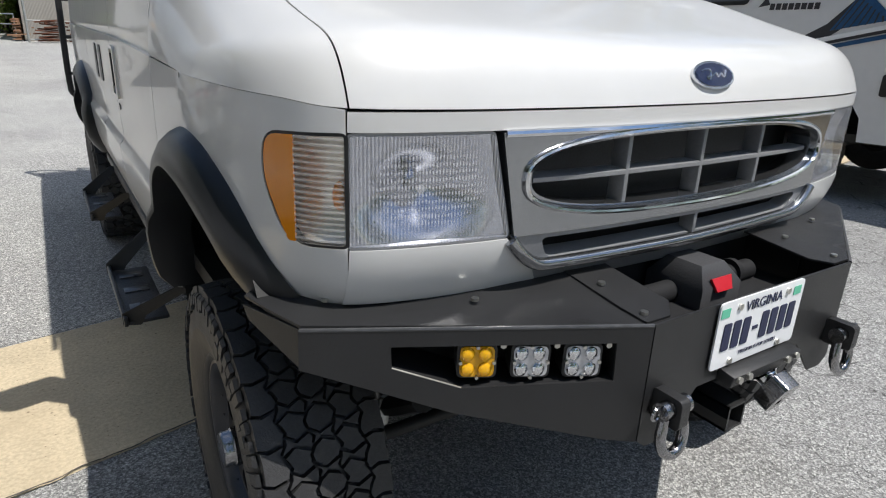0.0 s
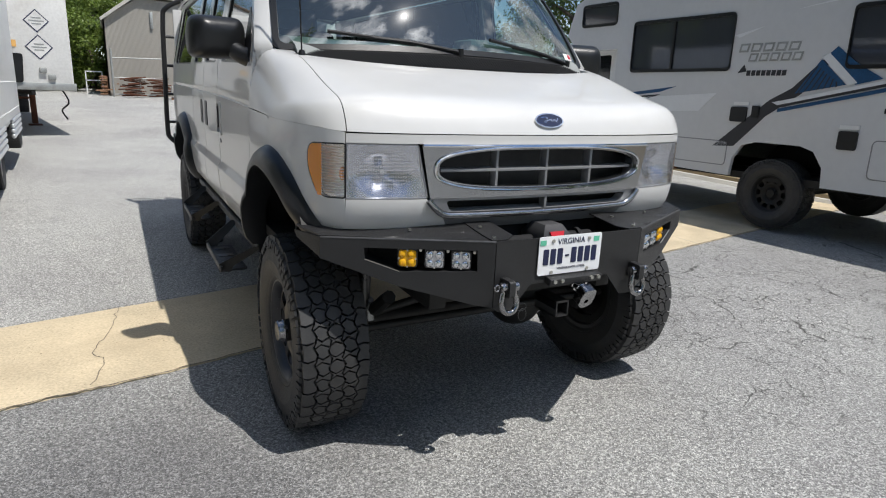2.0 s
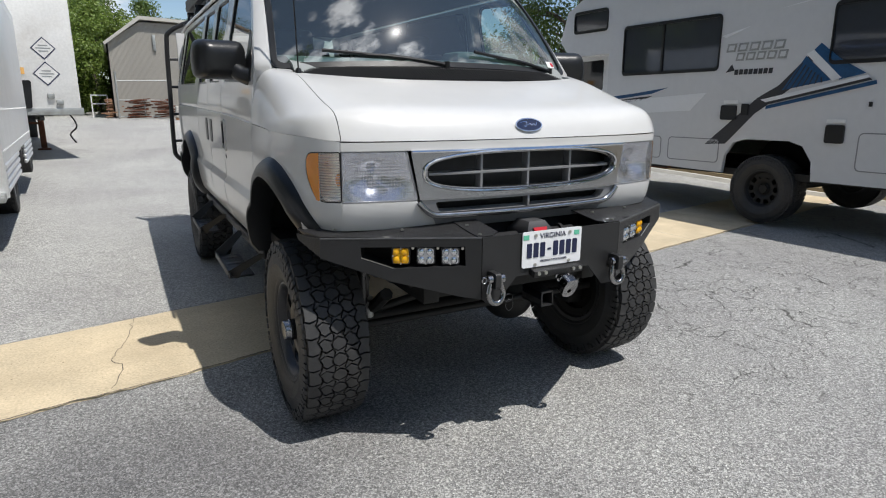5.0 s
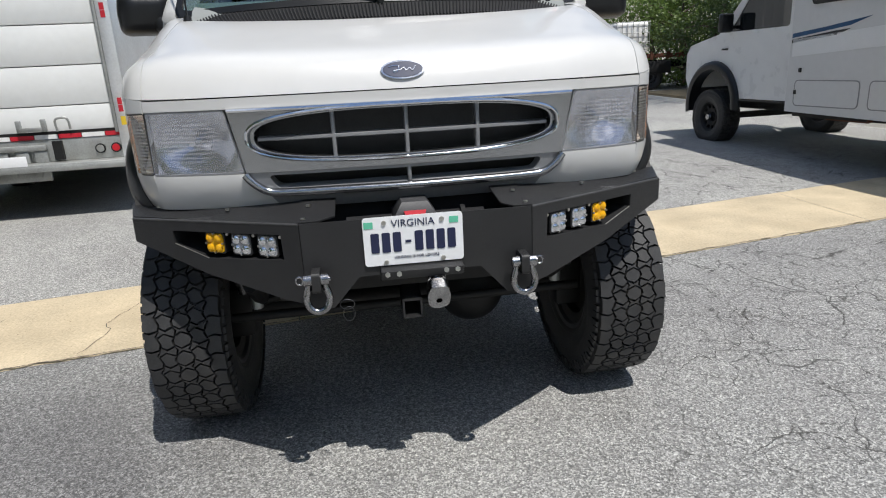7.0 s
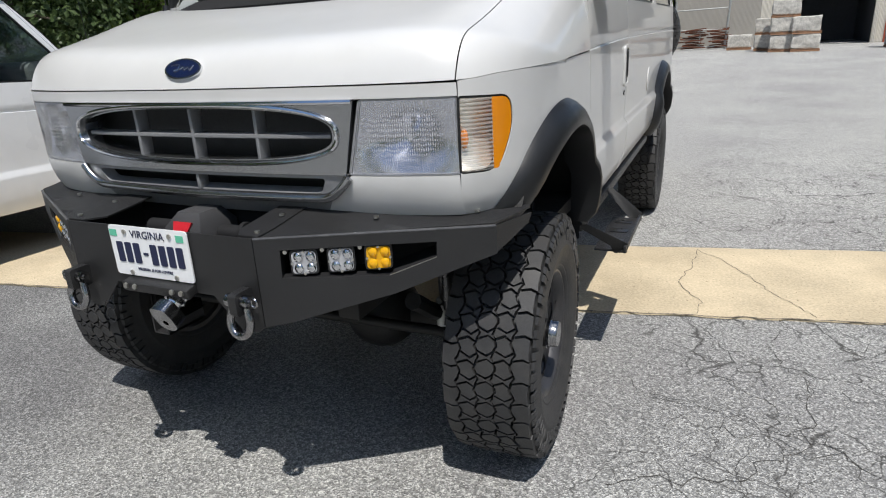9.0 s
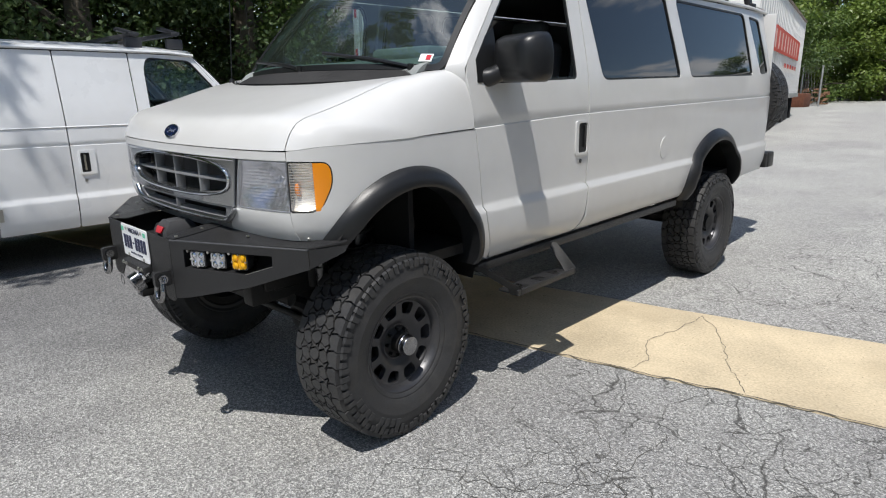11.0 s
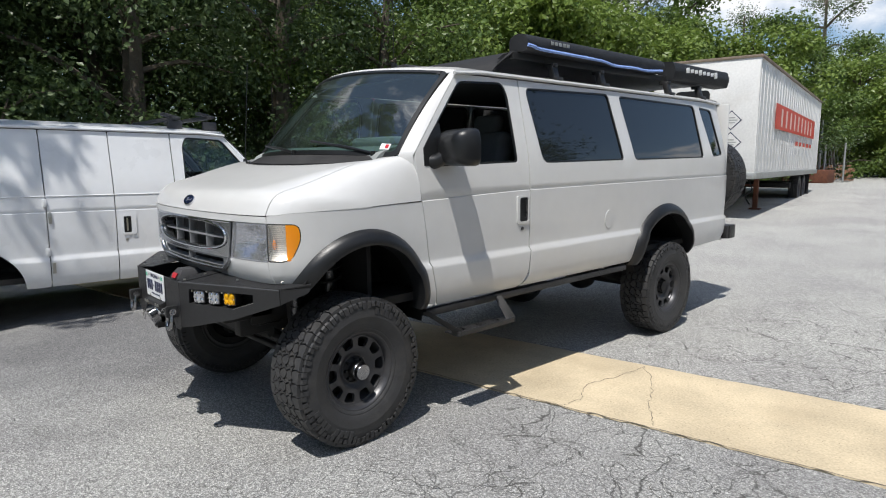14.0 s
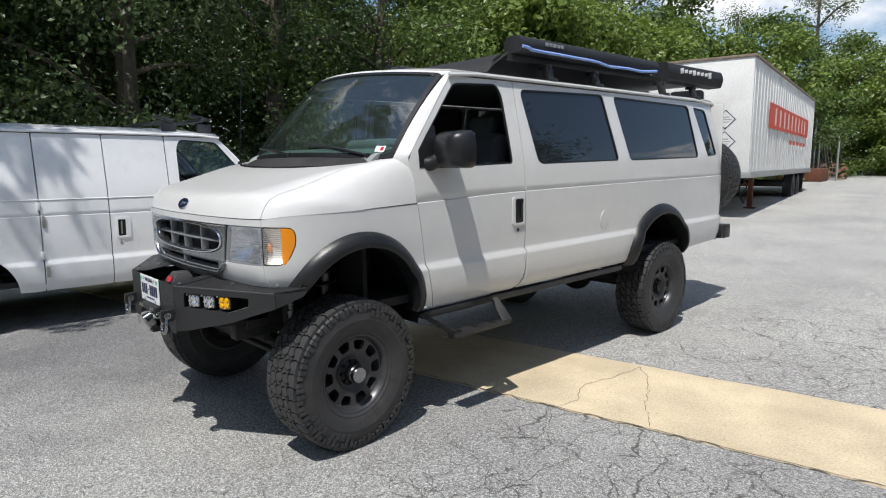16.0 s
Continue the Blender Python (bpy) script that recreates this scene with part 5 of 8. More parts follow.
# ---- wheels ----
def tyre_mesh(r, w, rim_r, blocks=38):
    """Carcass and tread of an all-terrain tyre, axis along x, centred on the origin; outer face towards +x."""
    bm = B()
    h = w / 2
    wall = r - rim_r
    half = [(rim_r, .80), (rim_r + .006, .86), (rim_r + .018, .905), (rim_r + .024, .90), (rim_r + .030, .93), (rim_r + wall * .30, 1.0), (rim_r + wall * .42, 1.035), (rim_r + wall * .44, 1.045), (rim_r + wall * .47, 1.045), (rim_r + wall * .49, 1.035),
            (r - .085, 1.03), (r - .070, 1.01), (r - .048, .975), (r - .034, .92), (r - .026, .82), (r - .021, .5), (r - .020, 0)]
    lathe(bm, [(q, -h * k) for q, k in half] + [(q, h * k) for q, k in half[-2::-1]], 80)
    carcass = bm
    bm = B()
    P = 2 * math.pi / blocks

    def block(pts, r0, r1, sh=.0016):
        """One tread block from its outline of (x, angle)."""
        cx, ct = sum(p[0] for p in pts) / len(pts), sum(p[1] for p in pts) / len(pts)
        low = [bm.verts.new((x, r0 * math.cos(t), r0 * math.sin(t))) for x, t in pts]
        top = []
        for x, t in pts:
            x2, t2 = x - math.copysign(sh, x - cx), t - math.copysign(sh / r, t - ct)
            rr_ = r1 - .016 * max(0, abs(x2) / h - .70)
            top.append(bm.verts.new((x2, rr_ * math.cos(t2), rr_ * math.sin(t2))))
        bm.faces.new(top)
        k = len(pts)
        for a in range(k):
            bm.faces.new((low[a], low[(a + 1) % k], top[(a + 1) % k], top[a]))
    # columns parted by zigzag grooves; bent cuts part the blocks, narrow slits halve the inner ones
    edges = (-.985, -.60, -.20, .20, .60, .985)
    zig = ((0, 0, 0, 0), (.0, .055, .015, -.05), (-.045, .02, .06, .01), (.04, -.03, -.055, .02), (-.01, .05, -.015, -.055), (0, 0, 0, 0))
    phase, kink = (0.0, .35, .72, .15, .5), (.10, .22, -.20, .22, -.10)

    def groove(j, t):
        q = t * 4
        i0 = math.floor(q)
        f = q - i0
        return h * (edges[j] + zig[j][i0 % 4] * (1 - f) + zig[j][(i0 + 1) % 4] * f)

    def side_points(j, t0, t1):
        ts = [t0] + [q / 4 for q in range(math.floor(t0 * 4) + 1, math.ceil(t1 * 4)) if t0 + .03 < q / 4 < t1 - .03] + [t1]
        return [(groove(j, t), t) for t in ts]
    for j in range(5):
        for i in range(blocks):
            for half_ in ((0, 1),) if j in (0, 4) else ((0, .52), (.52, 1)):
                t0, t1 = i + phase[j] + half_[0], i + phase[j] + half_[1]
                left, right = side_points(j, t0, t1), side_points(j + 1, t0, t1)
                mid0 = ((left[0][0] + right[0][0]) / 2 + .006, t0 + kink[j] * (1 if half_[0] == 0 else -.8))
                mid1 = ((left[-1][0] + right[-1][0]) / 2 + .006, t1 + kink[j] * (1 if half_[1] == 1 else -.8))
                ring = [mid0] + right + [mid1] + left[::-1]
                flat = grow([(x, t * P * r) for x, t in ring], -.0030)
                out = 1.0 if (i % 2 or j not in (0, 4)) else .972
                block([(x * out if abs(x) > .9 * h else x, t / r) for x, t in flat], r - .026, r - (.002 if j in (0, 4) else 0))
    for i in range(blocks):
        for s in (1, -1):
            t = (i + (0 if s > 0 else .5)) * P
            # stepped teeth down the sidewall
            for k0, k1, deep in ((.08, .43, .066 if i % 2 else .052), (.50, .86, .050 if i % 2 else .064)):
                lo, hi = r - deep, r - .022
                q = []
                for kk in (k0, k1):
                    for rad, xx in ((hi, .972), (hi - .008, 1.03), (lo, 1.052), (lo, .98)):
                        q.append(bm.verts.new((s * h * xx, rad * math.cos(t + P * kk), rad * math.sin(t + P * kk))))
                for f in ((0, 1, 2, 3), (7, 6, 5, 4), (0, 4, 5, 1), (1, 5, 6, 2), (2, 6, 7, 3)):
                    bm.faces.new([q[j] for j in f])
    # raised marks round the outer sidewall
    for c in (0.4, 0.4 + math.pi):
        for k in range(9):
            if k in (4,):
                continue
            t0, t1 = c + k * .105, c + k * .105 + .07
            q = [bm.verts.new((h * xx, rad * math.cos(t), rad * math.sin(t))) for t in (t0, t1) for rad, xx in ((rim_r + wall * .72, 1.02), (rim_r + wall * .70, 1.052), (rim_r + wall * .54, 1.056), (rim_r + wall * .52, 1.03))]
            for f in ((0, 1, 2, 3), (7, 6, 5, 4), (0, 4, 5, 1), (1, 5, 6, 2), (2, 6, 7, 3)):
                bm.faces.new([q[j] for j in f])
    bmesh.ops.recalc_face_normals(bm, faces=bm.faces)
    return carcass, bm


def rim_mesh(rr, w):
    """Ten-slot steel-look wheel, axis along x; returns barrel and face bmeshes."""
    barrel = B()
    lathe(barrel, [(rr - .015, -w * .40), (rr + .008, -w * .42), (rr + .012, -w * .40), (rr - .004, -w * .36), (rr - .03, -w * .2), (rr - .03, w * .2), (rr - .012, w * .30), (rr - .006, w * .36), (rr + .012, w * .395), (rr + .010, w * .415), (rr - .004, w * .415),
                   (rr - .016, w * .38), (rr - .024, w * .30), (rr - .05, w * .1), (rr - .05, -w * .2), (rr - .015, -w * .40)], 60)
    face = B()
    holes = []
    for k in range(10):
        a = 36 * k
        inner, outer = rr * .61, rr * .85
        hw0, hw1 = 11.2, 12.4
        poly = [(inner * math.cos(radians(a - hw0)), inner * math.sin(radians(a - hw0))), (outer * math.cos(radians(a - hw1)), outer * math.sin(radians(a - hw1))),
                (outer * 1.02 * math.cos(radians(a)), outer * 1.02 * math.sin(radians(a))),
                (outer * math.cos(radians(a + hw1)), outer * math.sin(radians(a + hw1))), (inner * math.cos(radians(a + hw0)), inner * math.sin(radians(a + hw0)))]
        holes.append(rounded(poly, [.014, .018, .03, .018, .014], 3))
    holes.append(arc(0, 0, rr * .34, rr * .34, 0, 360, 30)[:-1])
    disc = arc(0, 0, rr - .022, rr - .022, 0, 360, 60)[:-1]

    def dish(u, v):
        d = math.hypot(u, v) / rr
        return (w * (.16 + .10 * smooth(.30, .56, d) + .035 * smooth(.80, .95, d)), u, v)
    sheet(face, dish, disc, holes, .022, .026)
    # rolled edge of the centre and a ring of rim bolts
    lathe(face, [(rr * .34, w * .16), (rr * .35, w * .185), (rr * .375, w * .185), (rr * .39, w * .165)], 40)
    for k in range(20):
        t = 2 * math.pi * (k + .5) / 20
        c = Vector((w * .30, rr * .915 * math.cos(t), rr * .915 * math.sin(t)))
        rod(face, c - Vector((w * .02, 0, 0)), c + Vector((w * .022, 0, 0)), .0055, 6)
    return barrel, face


WHEELS = {}


def wheel(root, m, r=.433, w=.284, rr=.226, hubcap=True, rim_m="rim"):
    """A wheel under root at m, outer side towards its +x: tyre, rim, hub."""
    e = new("wheel")
    e.parent, e.matrix_local = root, m
    key = (r, w, rr)
    if key not in WHEELS:
        made = []
        for shape, sharp in zip((*tyre_mesh(r, w, rr), *rim_mesh(rr, w)), (30, 30, 38, 32)):
            finish(shape, sharp)
            me = bpy.data.meshes.new("wheel_mesh")
            shape.to_mesh(me)
            shape.free()
            made.append(me)
        WHEELS[key] = made

    def piece(name, k, material, parent, label):
        me = WHEELS[key][k].copy()
        me.materials.append(material)
        ob = new(name, me)
        ob.parent = parent
        ob["label"] = label
        return ob
    ty = piece("tyre", 0, M["rubber"], e, "black all-terrain tyre")
    piece("tread", 1, M["rubber"], ty, "interlocking tread blocks")["kind"] = "stuff"
    piece("rim", 2, M[rim_m], e, "gunmetal wheel rim")
    piece("rim", 3, M[rim_m], e, "ten-slot gunmetal wheel face")
    bm = B()
    lathe(bm, [(rr - .02, -.10), (.16, -.09), (.16, -.05), (.10, -.02), (.0, -.02)], 30)
    part("brake_drum", bm, M["under"], e)
    bm = B()
    prof = [(.078, .0), (.078, w * .16), (.06, w * .18), (.05, w * .22)] + ([(.05, w * .40), (.046, w * .415), (.046, w * .47), (.043, w * .49), (0, w * .49)] if hubcap else [(.05, w * .28), (0, w * .29)])
    lathe(bm, prof, 28)
    hub = part("hub", bm, M["under"], e)
    bm = B()
    if hubcap:
        lathe(bm, [(.05, w * .36), (.051, w * .40), (.047, w * .42), (.047, w * .475), (.043, w * .497), (.012, w * .50), (0, w * .50)], 28)
        part("locking_hub", bm, M["steel"], e, "bright locking hub")
        bm = B()
    bm.free()
    nut = B()
    rod(nut, (w * .17, .064, 0), (w * .25, .064, 0), .0085, 6)
    first = part("wheel_nut", nut, M["under"], hub)
    for k in range(1, 8):
        o = new("wheel_nut", first.data)
        o.parent, o.matrix_local = hub, Matrix.Rotation(math.pi * k / 4, 4, "X")
    return e



# ---- the lifted van ----
VAN = thing("lifted_van", Matrix.Rotation(0.015, 4, "X"), "lifted white passenger van with black off-road bumper and rack", "van")
van_body(VAN, M["paint"], True)
PF = lambda name, bm, m, parent=VAN, label="", sharp=38: part(name, bm, m, parent, label, sharp)

wheel(VAN, pose(.845, .0, .433, 0, 0, 2.5))
wheel(VAN, pose(-.845, .0, .433, 0, 0, 180 - 0.5))
wheel(VAN, pose(.865, 3.52, .398, 0, 0, 0), hubcap=False)
wheel(VAN, pose(-.865, 3.52, .398, 0, 0, 180), hubcap=False)


def flare(cy, cz, rx, rz, ix, iz, a0, a1, n=30):
    """A wheel-arch flare: a rounded band that stands off the body."""
    bm = B()
    rows = []
    for i in range(n + 1):
        a = radians(a0 + (a1 - a0) * i / n)
        c, s = math.cos(a), math.sin(a)
        o = (cy + rx * c, cz + rz * s)
        q = (cy + ix * c, cz + iz * s)
        xo = girth(U(o[0]), max(o[1], .70))[0]
        ring = []
        for k, (t, off) in enumerate(((0, .0), (.10, .018), (.3, .038), (.6, .052), (.9, .058), (1.0, .054), (1.02, .03), (1.02, -.06))):
            y, z = o[0] + (q[0] - o[0]) * t, o[1] + (q[1] - o[1]) * t
            ring.append(bm.verts.new((xo + off, y, z)))
        rows.append(ring)
    for p, q in zip(rows, rows[1:]):
        for j in range(len(p) - 1):
            bm.faces.new((p[j], q[j], q[j + 1], p[j + 1]))
    bm.faces.new(rows[0])
    bm.faces.new(rows[-1][::-1])
    return bm


for s in (1, -1):
    for args in ((.055, .78, .46, .466, .375, .38, -8, 180 - 19), (3.43, .70, .56, .50, .47, .41, -2, 182)):
        bm = flare(*args)
        if s < 0:
            mirrored(bm)
        PF("wheel_flare", bm, M["plastic"], label="black plastic wheel-arch flare", sharp=50)
    # wheel-well liners
    for cy, cz, r, a0, a1 in ((.055, .78, .44, -20, 150), (3.43, .70, .50, -10, 190)):
        bm = B()
        rows = [[bm.verts.new((s * x, cy + r * math.cos(radians(a)), cz + r * .93 * math.sin(radians(a)))) for x in (.52, .955)] for a in np.linspace(a0, a1, 18)]
        for p, q in zip(rows, rows[1:]):
            bm.faces.new((p[0], p[1], q[1], q[0]))
        bm.faces.new([p[0] for p in rows])
        PF("wheel_well", bm, M["under"])

M["bend_highlight"] = mat("bend_highlight_coat", (0.09, 0.09, 0.092), 0.32, metal=0.4, var=0.2, scale=20)
# front bumper: folded plate with lamp recesses and a winch tray
BMP = new("front_bumper")
BMP.parent = VAN
BMP["label"] = "black powder-coated steel winch bumper"
bm = B()
slab(bm, [(-.355, .976), (-.355, .722), (-.33, .702), (-.275, .702), (-.19, .796), (.19, .796), (.275, .702), (.33, .702), (.355, .722), (.355, .976)], pose(0, -.752, 0, 90, 0, 0), .006, step=.3)
PF("centre_plate", bm, M["powder"], BMP)
WING = Matrix.Translation((.355, -.752, 0)) @ Matrix(((.883, 0, .469, 0), (.469, 0, -.883, 0), (0, 1, 0, 0), (0, 0, 0, 1)))
hole = [(.066, .940), (.48, .934), (.478, .890), (.35, .848), (.063, .861)]
for s in (1, -1):
    bm = B()
    slab(bm, [(.0, .976), (0, .722), (.07, .730), (.36, .794), (.643, .889), (.641, .966)], WING, .006, [hole], step=.3)
    if s < 0:
        mirrored(bm)
    wp = PF("wing_plate", bm, M["powder"], BMP)
    # near-black sheets behind the pods put the recess's shade into their colour
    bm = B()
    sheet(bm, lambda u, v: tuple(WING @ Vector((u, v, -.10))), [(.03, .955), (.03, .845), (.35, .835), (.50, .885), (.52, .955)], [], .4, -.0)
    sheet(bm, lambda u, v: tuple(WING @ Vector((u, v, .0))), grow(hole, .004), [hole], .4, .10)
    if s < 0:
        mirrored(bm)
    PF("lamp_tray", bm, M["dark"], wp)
    # bright cut edge of the recess
    bm = B()
    e = [WING @ Vector((u, v, .004)) for u, v in ((.478, .890), (.35, .848), (.063, .861))]
    tube(bm, e[:2], .0022, 5)
    if s < 0:
        mirrored(bm)
    PF("cut_edge", bm, M["zinc"], wp)
    # return to the wheel arch
    a, b, c, d = (.920, -.452, .966), (.976, -.300, .965), (.972, -.318, .940), (.922, -.450, .889)
    bm = B()
    vs = [bm.verts.new(p) for p in (a, b, c, d)] + [bm.verts.new((p[0] - .006, p[1] + .003, p[2])) for p in (a, b, c, d)]
    for q in ((0, 1, 2, 3), (7, 6, 5, 4), (0, 4, 5, 1), (1, 5, 6, 2), (2, 6, 7, 3), (3, 7, 4, 0)):
        bm.faces.new([vs[i] for i in q])
    if s > 0:
        bmesh.ops.reverse_faces(bm, faces=bm.faces)
    if s < 0:
        mirrored(bm)
        bmesh.ops.reverse_faces(bm, faces=bm.faces)
    bmesh.ops.recalc_face_normals(bm, faces=bm.faces)
    PF("return_plate", bm, M["powder"], BMP)
    # top plate
    bm = B()
    sheet(bm, lambda x, y: (x, y, .974 + .028 * smooth(0, .30, y - (-.752 + max(0, x - .355) * .531))), [(.362, -.748), (.918, -.452), (.972, -.302), (.93, -.27), (.85, -.36), (.70, -.43), (.45, -.46), (.362, -.47)], [], .06, .006)
    if s < 0:
        mirrored(bm)
    tp = PF("top_plate", bm, M["powder"], BMP)
    bm = B()
    sheet(bm, lambda x, y: (x, y, .979 + .026 * smooth(0, .30, y + .752)), [(.27 if s > 0 else .25, -.70), (.30, -.745), (.365, -.745), (.365, -.49), (.27 if s > 0 else .25, -.52)], [], .06, .005)
    if s < 0:
        mirrored(bm)
    PF("tray_plate", bm, M["powder"], BMP)
    for x, y in ((.345, -.72), (.335, -.60), (.60, -.53), (.85, -.40)):
        bm = B()
        z = .980 + .028 * smooth(0, .30, y - (-.752 + max(0, x - .355) * .531))
        rod(bm, (s * x, y, z), (s * x, y, z + .006), .008, 8)
        PF("bolt", bm, M["zinc"], tp)
    # paler tube along the fold paints the highlight of its bend
    bm = B()
    tube(bm, [WING @ Vector((.0, .9745, .0035)), WING @ Vector((.64, .9665, .0035))], .0042, 8)
    if s < 0:
        mirrored(bm)
    PF("folded_edge", bm, M["bend_highlight"], tp)
    # lamps in the recess
    for k, u in enumerate((.124, .222, .322)):
        pod = new("light_pod")
        pod.parent = BMP
        pod["label"] = "amber square LED pod lamp" if k == 2 else "clear square LED pod lamp"
        bm = B()
        slab(bm, rounded([(u - .037, .864), (u + .037, .864), (u + .037, .934), (u - .037, .934)], .012, 4), WING @ Matrix.Translation((0, 0, -.055)), .05, step=.1)
        for i in range(4):
            slab(bm, [(u - .03, .868 + i * .018), (u + .03, .868 + i * .018), (u + .03, .874 + i * .018), (u - .03, .874 + i * .018)], WING @ Matrix.Translation((0, 0, -.085)), .03, step=.2)
        if s < 0:
            mirrored(bm)
        PF("housing", bm, M["powder"], pod)
        bm = B()
        slab(bm, rounded([(u - .032, .868), (u + .032, .868), (u + .032, .930), (u - .032, .930)], .012, 4), WING @ Matrix.Translation((0, 0, -.008)), .006, step=.1)
        if s < 0:
            mirrored(bm)
        ln = PF("lens", bm, M["amber_led"] if k == 2 else M["clear_led"], pod, sharp=25)
        for du, dv in ((-.016, -.016), (.016, -.016), (-.016, .016), (.016, .016)):
            bm = B()
            c = WING @ Vector((u + du, .899 + dv, -.004))
            bmesh.ops.create_icosphere(bm, subdivisions=2, radius=.0155, matrix=Matrix.Translation(c) @ Matrix.Diagonal((1, .6, 1, 1)))
            if s < 0:
                mirrored(bm)
            PF("led_optic", bm, M["amber_led"] if k == 2 else M["chrome"], ln, sharp=20)
        for du, dv, z0, z1, rr_ in ((-.031, 0, -.004, .004, .0035), (.031, 0, -.004, .004, .0035), (0, -.031, -.004, .004, .0035), (0, .031, -.004, .004, .0035), (-.048, .031, -.03, -.004, .006)):
            bm = B()
            rod(bm, WING @ Vector((u + du, .899 + dv, z0)), WING @ Vector((u + du, .899 + dv, z1)), rr_, 6)
            if s < 0:
                mirrored(bm)
            PF("screw", bm, M["zinc"], pod)
    # tow shackle on its tab
    x0 = s * .318
    sh = new("tow_shackle")
    sh.parent = BMP
    sh["label"] = "bright steel bow shackle"
    bm = B()
    slab(bm, rounded([(-.04, -.032), (.03, -.032), (.03, .032), (-.04, .032)], .013), Matrix(((0, 0, 1, x0 - .0125), (1, 0, 0, -.785), (0, 1, 0, .808), (0, 0, 0, 1))), .025, step=.2)
    PF("tab", bm, M["powder"], sh)
    bm = B()
    bow = bend([(x0 - .023, -.798, .818), (x0 - .024, -.800, .795), (x0 - .034, -.805, .757), (x0 - .024, -.81, .727), (x0, -.812, .716), (x0 + .024, -.81, .727), (x0 + .034, -.805, .757), (x0 + .024, -.800, .795), (x0 + .023, -.798, .818)], 5)
    tube(bm, bow, .0112, 12)
    PF("bow", bm, M["steel"], sh)
    bm = B()
    rod(bm, (x0 - .038, -.798, .813), (x0 + .042, -.798, .813), .0085, 12)
    rod(bm, (x0 - .037, -.798, .813), (x0 - .014, -.798, .813), .0185, 14)
    rod(bm, (x0 + .014, -.798, .813), (x0 + .037, -.798, .813), .0185, 14)
    tube(bm, [(x0 + s * .050 + .010 * math.cos(t), -.798, .813 + .012 * math.sin(t)) for t in [i * math.pi / 6 for i in range(12)]], .0035, 6, closed=True)
    PF("pin", bm, M["steel"], sh)

# winch in its tray
# drum and added liner plates near black: the tray's shade is in the colour
bm = B()
box(bm, (0, -.615, .885), (.64, .26, .02))
rod(bm, (-.22, -.57, .915), (.24, -.57, .915), .026, 20)
rod(bm, (.16, -.57, .92), (.175, -.57, .92), .034, 20)
box(bm, (0, -.483, .925), (.72, .012, .11))
for x in (-.355, .355):
    box(bm, (x, -.615, .925), (.012, .26, .09))
WIN = PF("winch", bm, M["dark"], BMP, "dark winch drum")
bm = B()
lo_, hi_ = [(-.068, -.655), (.074, -.655), (.074, -.50), (-.068, -.50)], [(-.038, -.622), (.046, -.622), (.046, -.53), (-.038, -.53)]
ring = [[bm.verts.new((x, y, z)) for x, y in o] for o, z in ((lo_, .895), (lo_, .945), (hi_, .988))]
for p, q in zip(ring, ring[1:]):
    for j in range(4):
        bm.faces.new((p[j], p[(j + 1) % 4], q[(j + 1) % 4], q[j]))
bm.faces.new(ring[2])
bmesh.ops.bevel(bm, geom=[e for e in bm.edges if len(e.link_faces) == 2 and e.calc_face_angle(0) > .3], offset=.007, segments=2, affect="EDGES")
PF("solenoid_box", bm, M["box_grey"], WIN, "dark grey winch control box")
bm = B()
slab(bm, [(-.030, -.017), (.024, -.017), (.034, .015), (-.038, .015)], pose(.004, -.652, .950, 62, 0, 0), .006, step=.2)
PF("winch_badge", bm, M["red"], WIN, "red badge")

# number plate with writing made unreadable
PLT = new("number_plate")
PLT.parent = VAN
PLT["label"] = "white number plate with dark blue figures"
bm = B()
slab(bm, rounded([(-.1525, -.0762), (.1525, -.0762), (.1525, .0762), (-.1525, .0762)], .012), pose(-.017, -.762, .904, 90, 0, 0), .004, step=.1)
PF("plate_sheet", bm, M["plate"], PLT)
for i in range(8):
    if i == 3:
        continue
    bm = B()
    slab(bm, rounded([(-.0125, -.031), (.0125, -.031), (.0125, .031), (-.0125, .031)], .004, 2), pose(-.017 - .118 + i * .0335, -.7665, .900, 90, 0, 0), .0015, step=.1)
    PF("figure_bar", bm, M["ink"], PLT)
bm = B()
slab(bm, [(-.009, -.004), (.009, -.004), (.009, .004), (-.009, .004)], pose(-.034, -.7665, .900, 90, 0, 0), .0015, step=.1)
PF("figure_bar", bm, M["ink"], PLT)
letters("VIRGINIA", .032, pose(-.017, -.7675, .957, 90, 0, 0), M["ink"], PLT, .001)
letters("VIRGINIA IS FOR LOVERS", .0125, pose(-.010, -.7675, .851, 90, 0, 0), M["ink"], PLT, .001)
for x in (-.135, .125):
    bm = B()
    slab(bm, [(-.014, -.010), (.014, -.010), (.014, .010), (-.014, .010)], pose(-.017 + x, -.7665, .957, 90, 0, 0), .001, step=.1)
    PF("sticker", bm, M["green"], PLT, "green sticker")
for x, z in ((-.088, .962), (.088, .962), (-.088, .838), (.088, .838)):
    bm = B()
    rod(bm, (-.017 + x, -.763, z), (-.017 + x, -.770, z), .0075, 8)
    PF("plate_bolt", bm, M["zinc"], PLT)

# fairlead bar, receiver, pulling eye and a wire ring
bm = B()
box(bm, (.003, -.775, .806), (.255, .04, .030), (12, 0, 0), bevel=.004)
FL = PF("fairlead_bar", bm, M["powder"], BMP, "black bar with bright bolts below the plate")
for x in (-.105, -.07, .075, .11):
    bm = B()
    rod(bm, (x, -.790, .806), (x, -.802, .808), .0085, 6)
    PF("bolt", bm, M["zinc"], FL)
bm = B()
for z in (.650, .708):
    box(bm, (-.034, -.70, z), (.062, .14, .006))
for x in (-.062, -.006):
    box(bm, (x, -.70, .679), (.006, .14, .064))
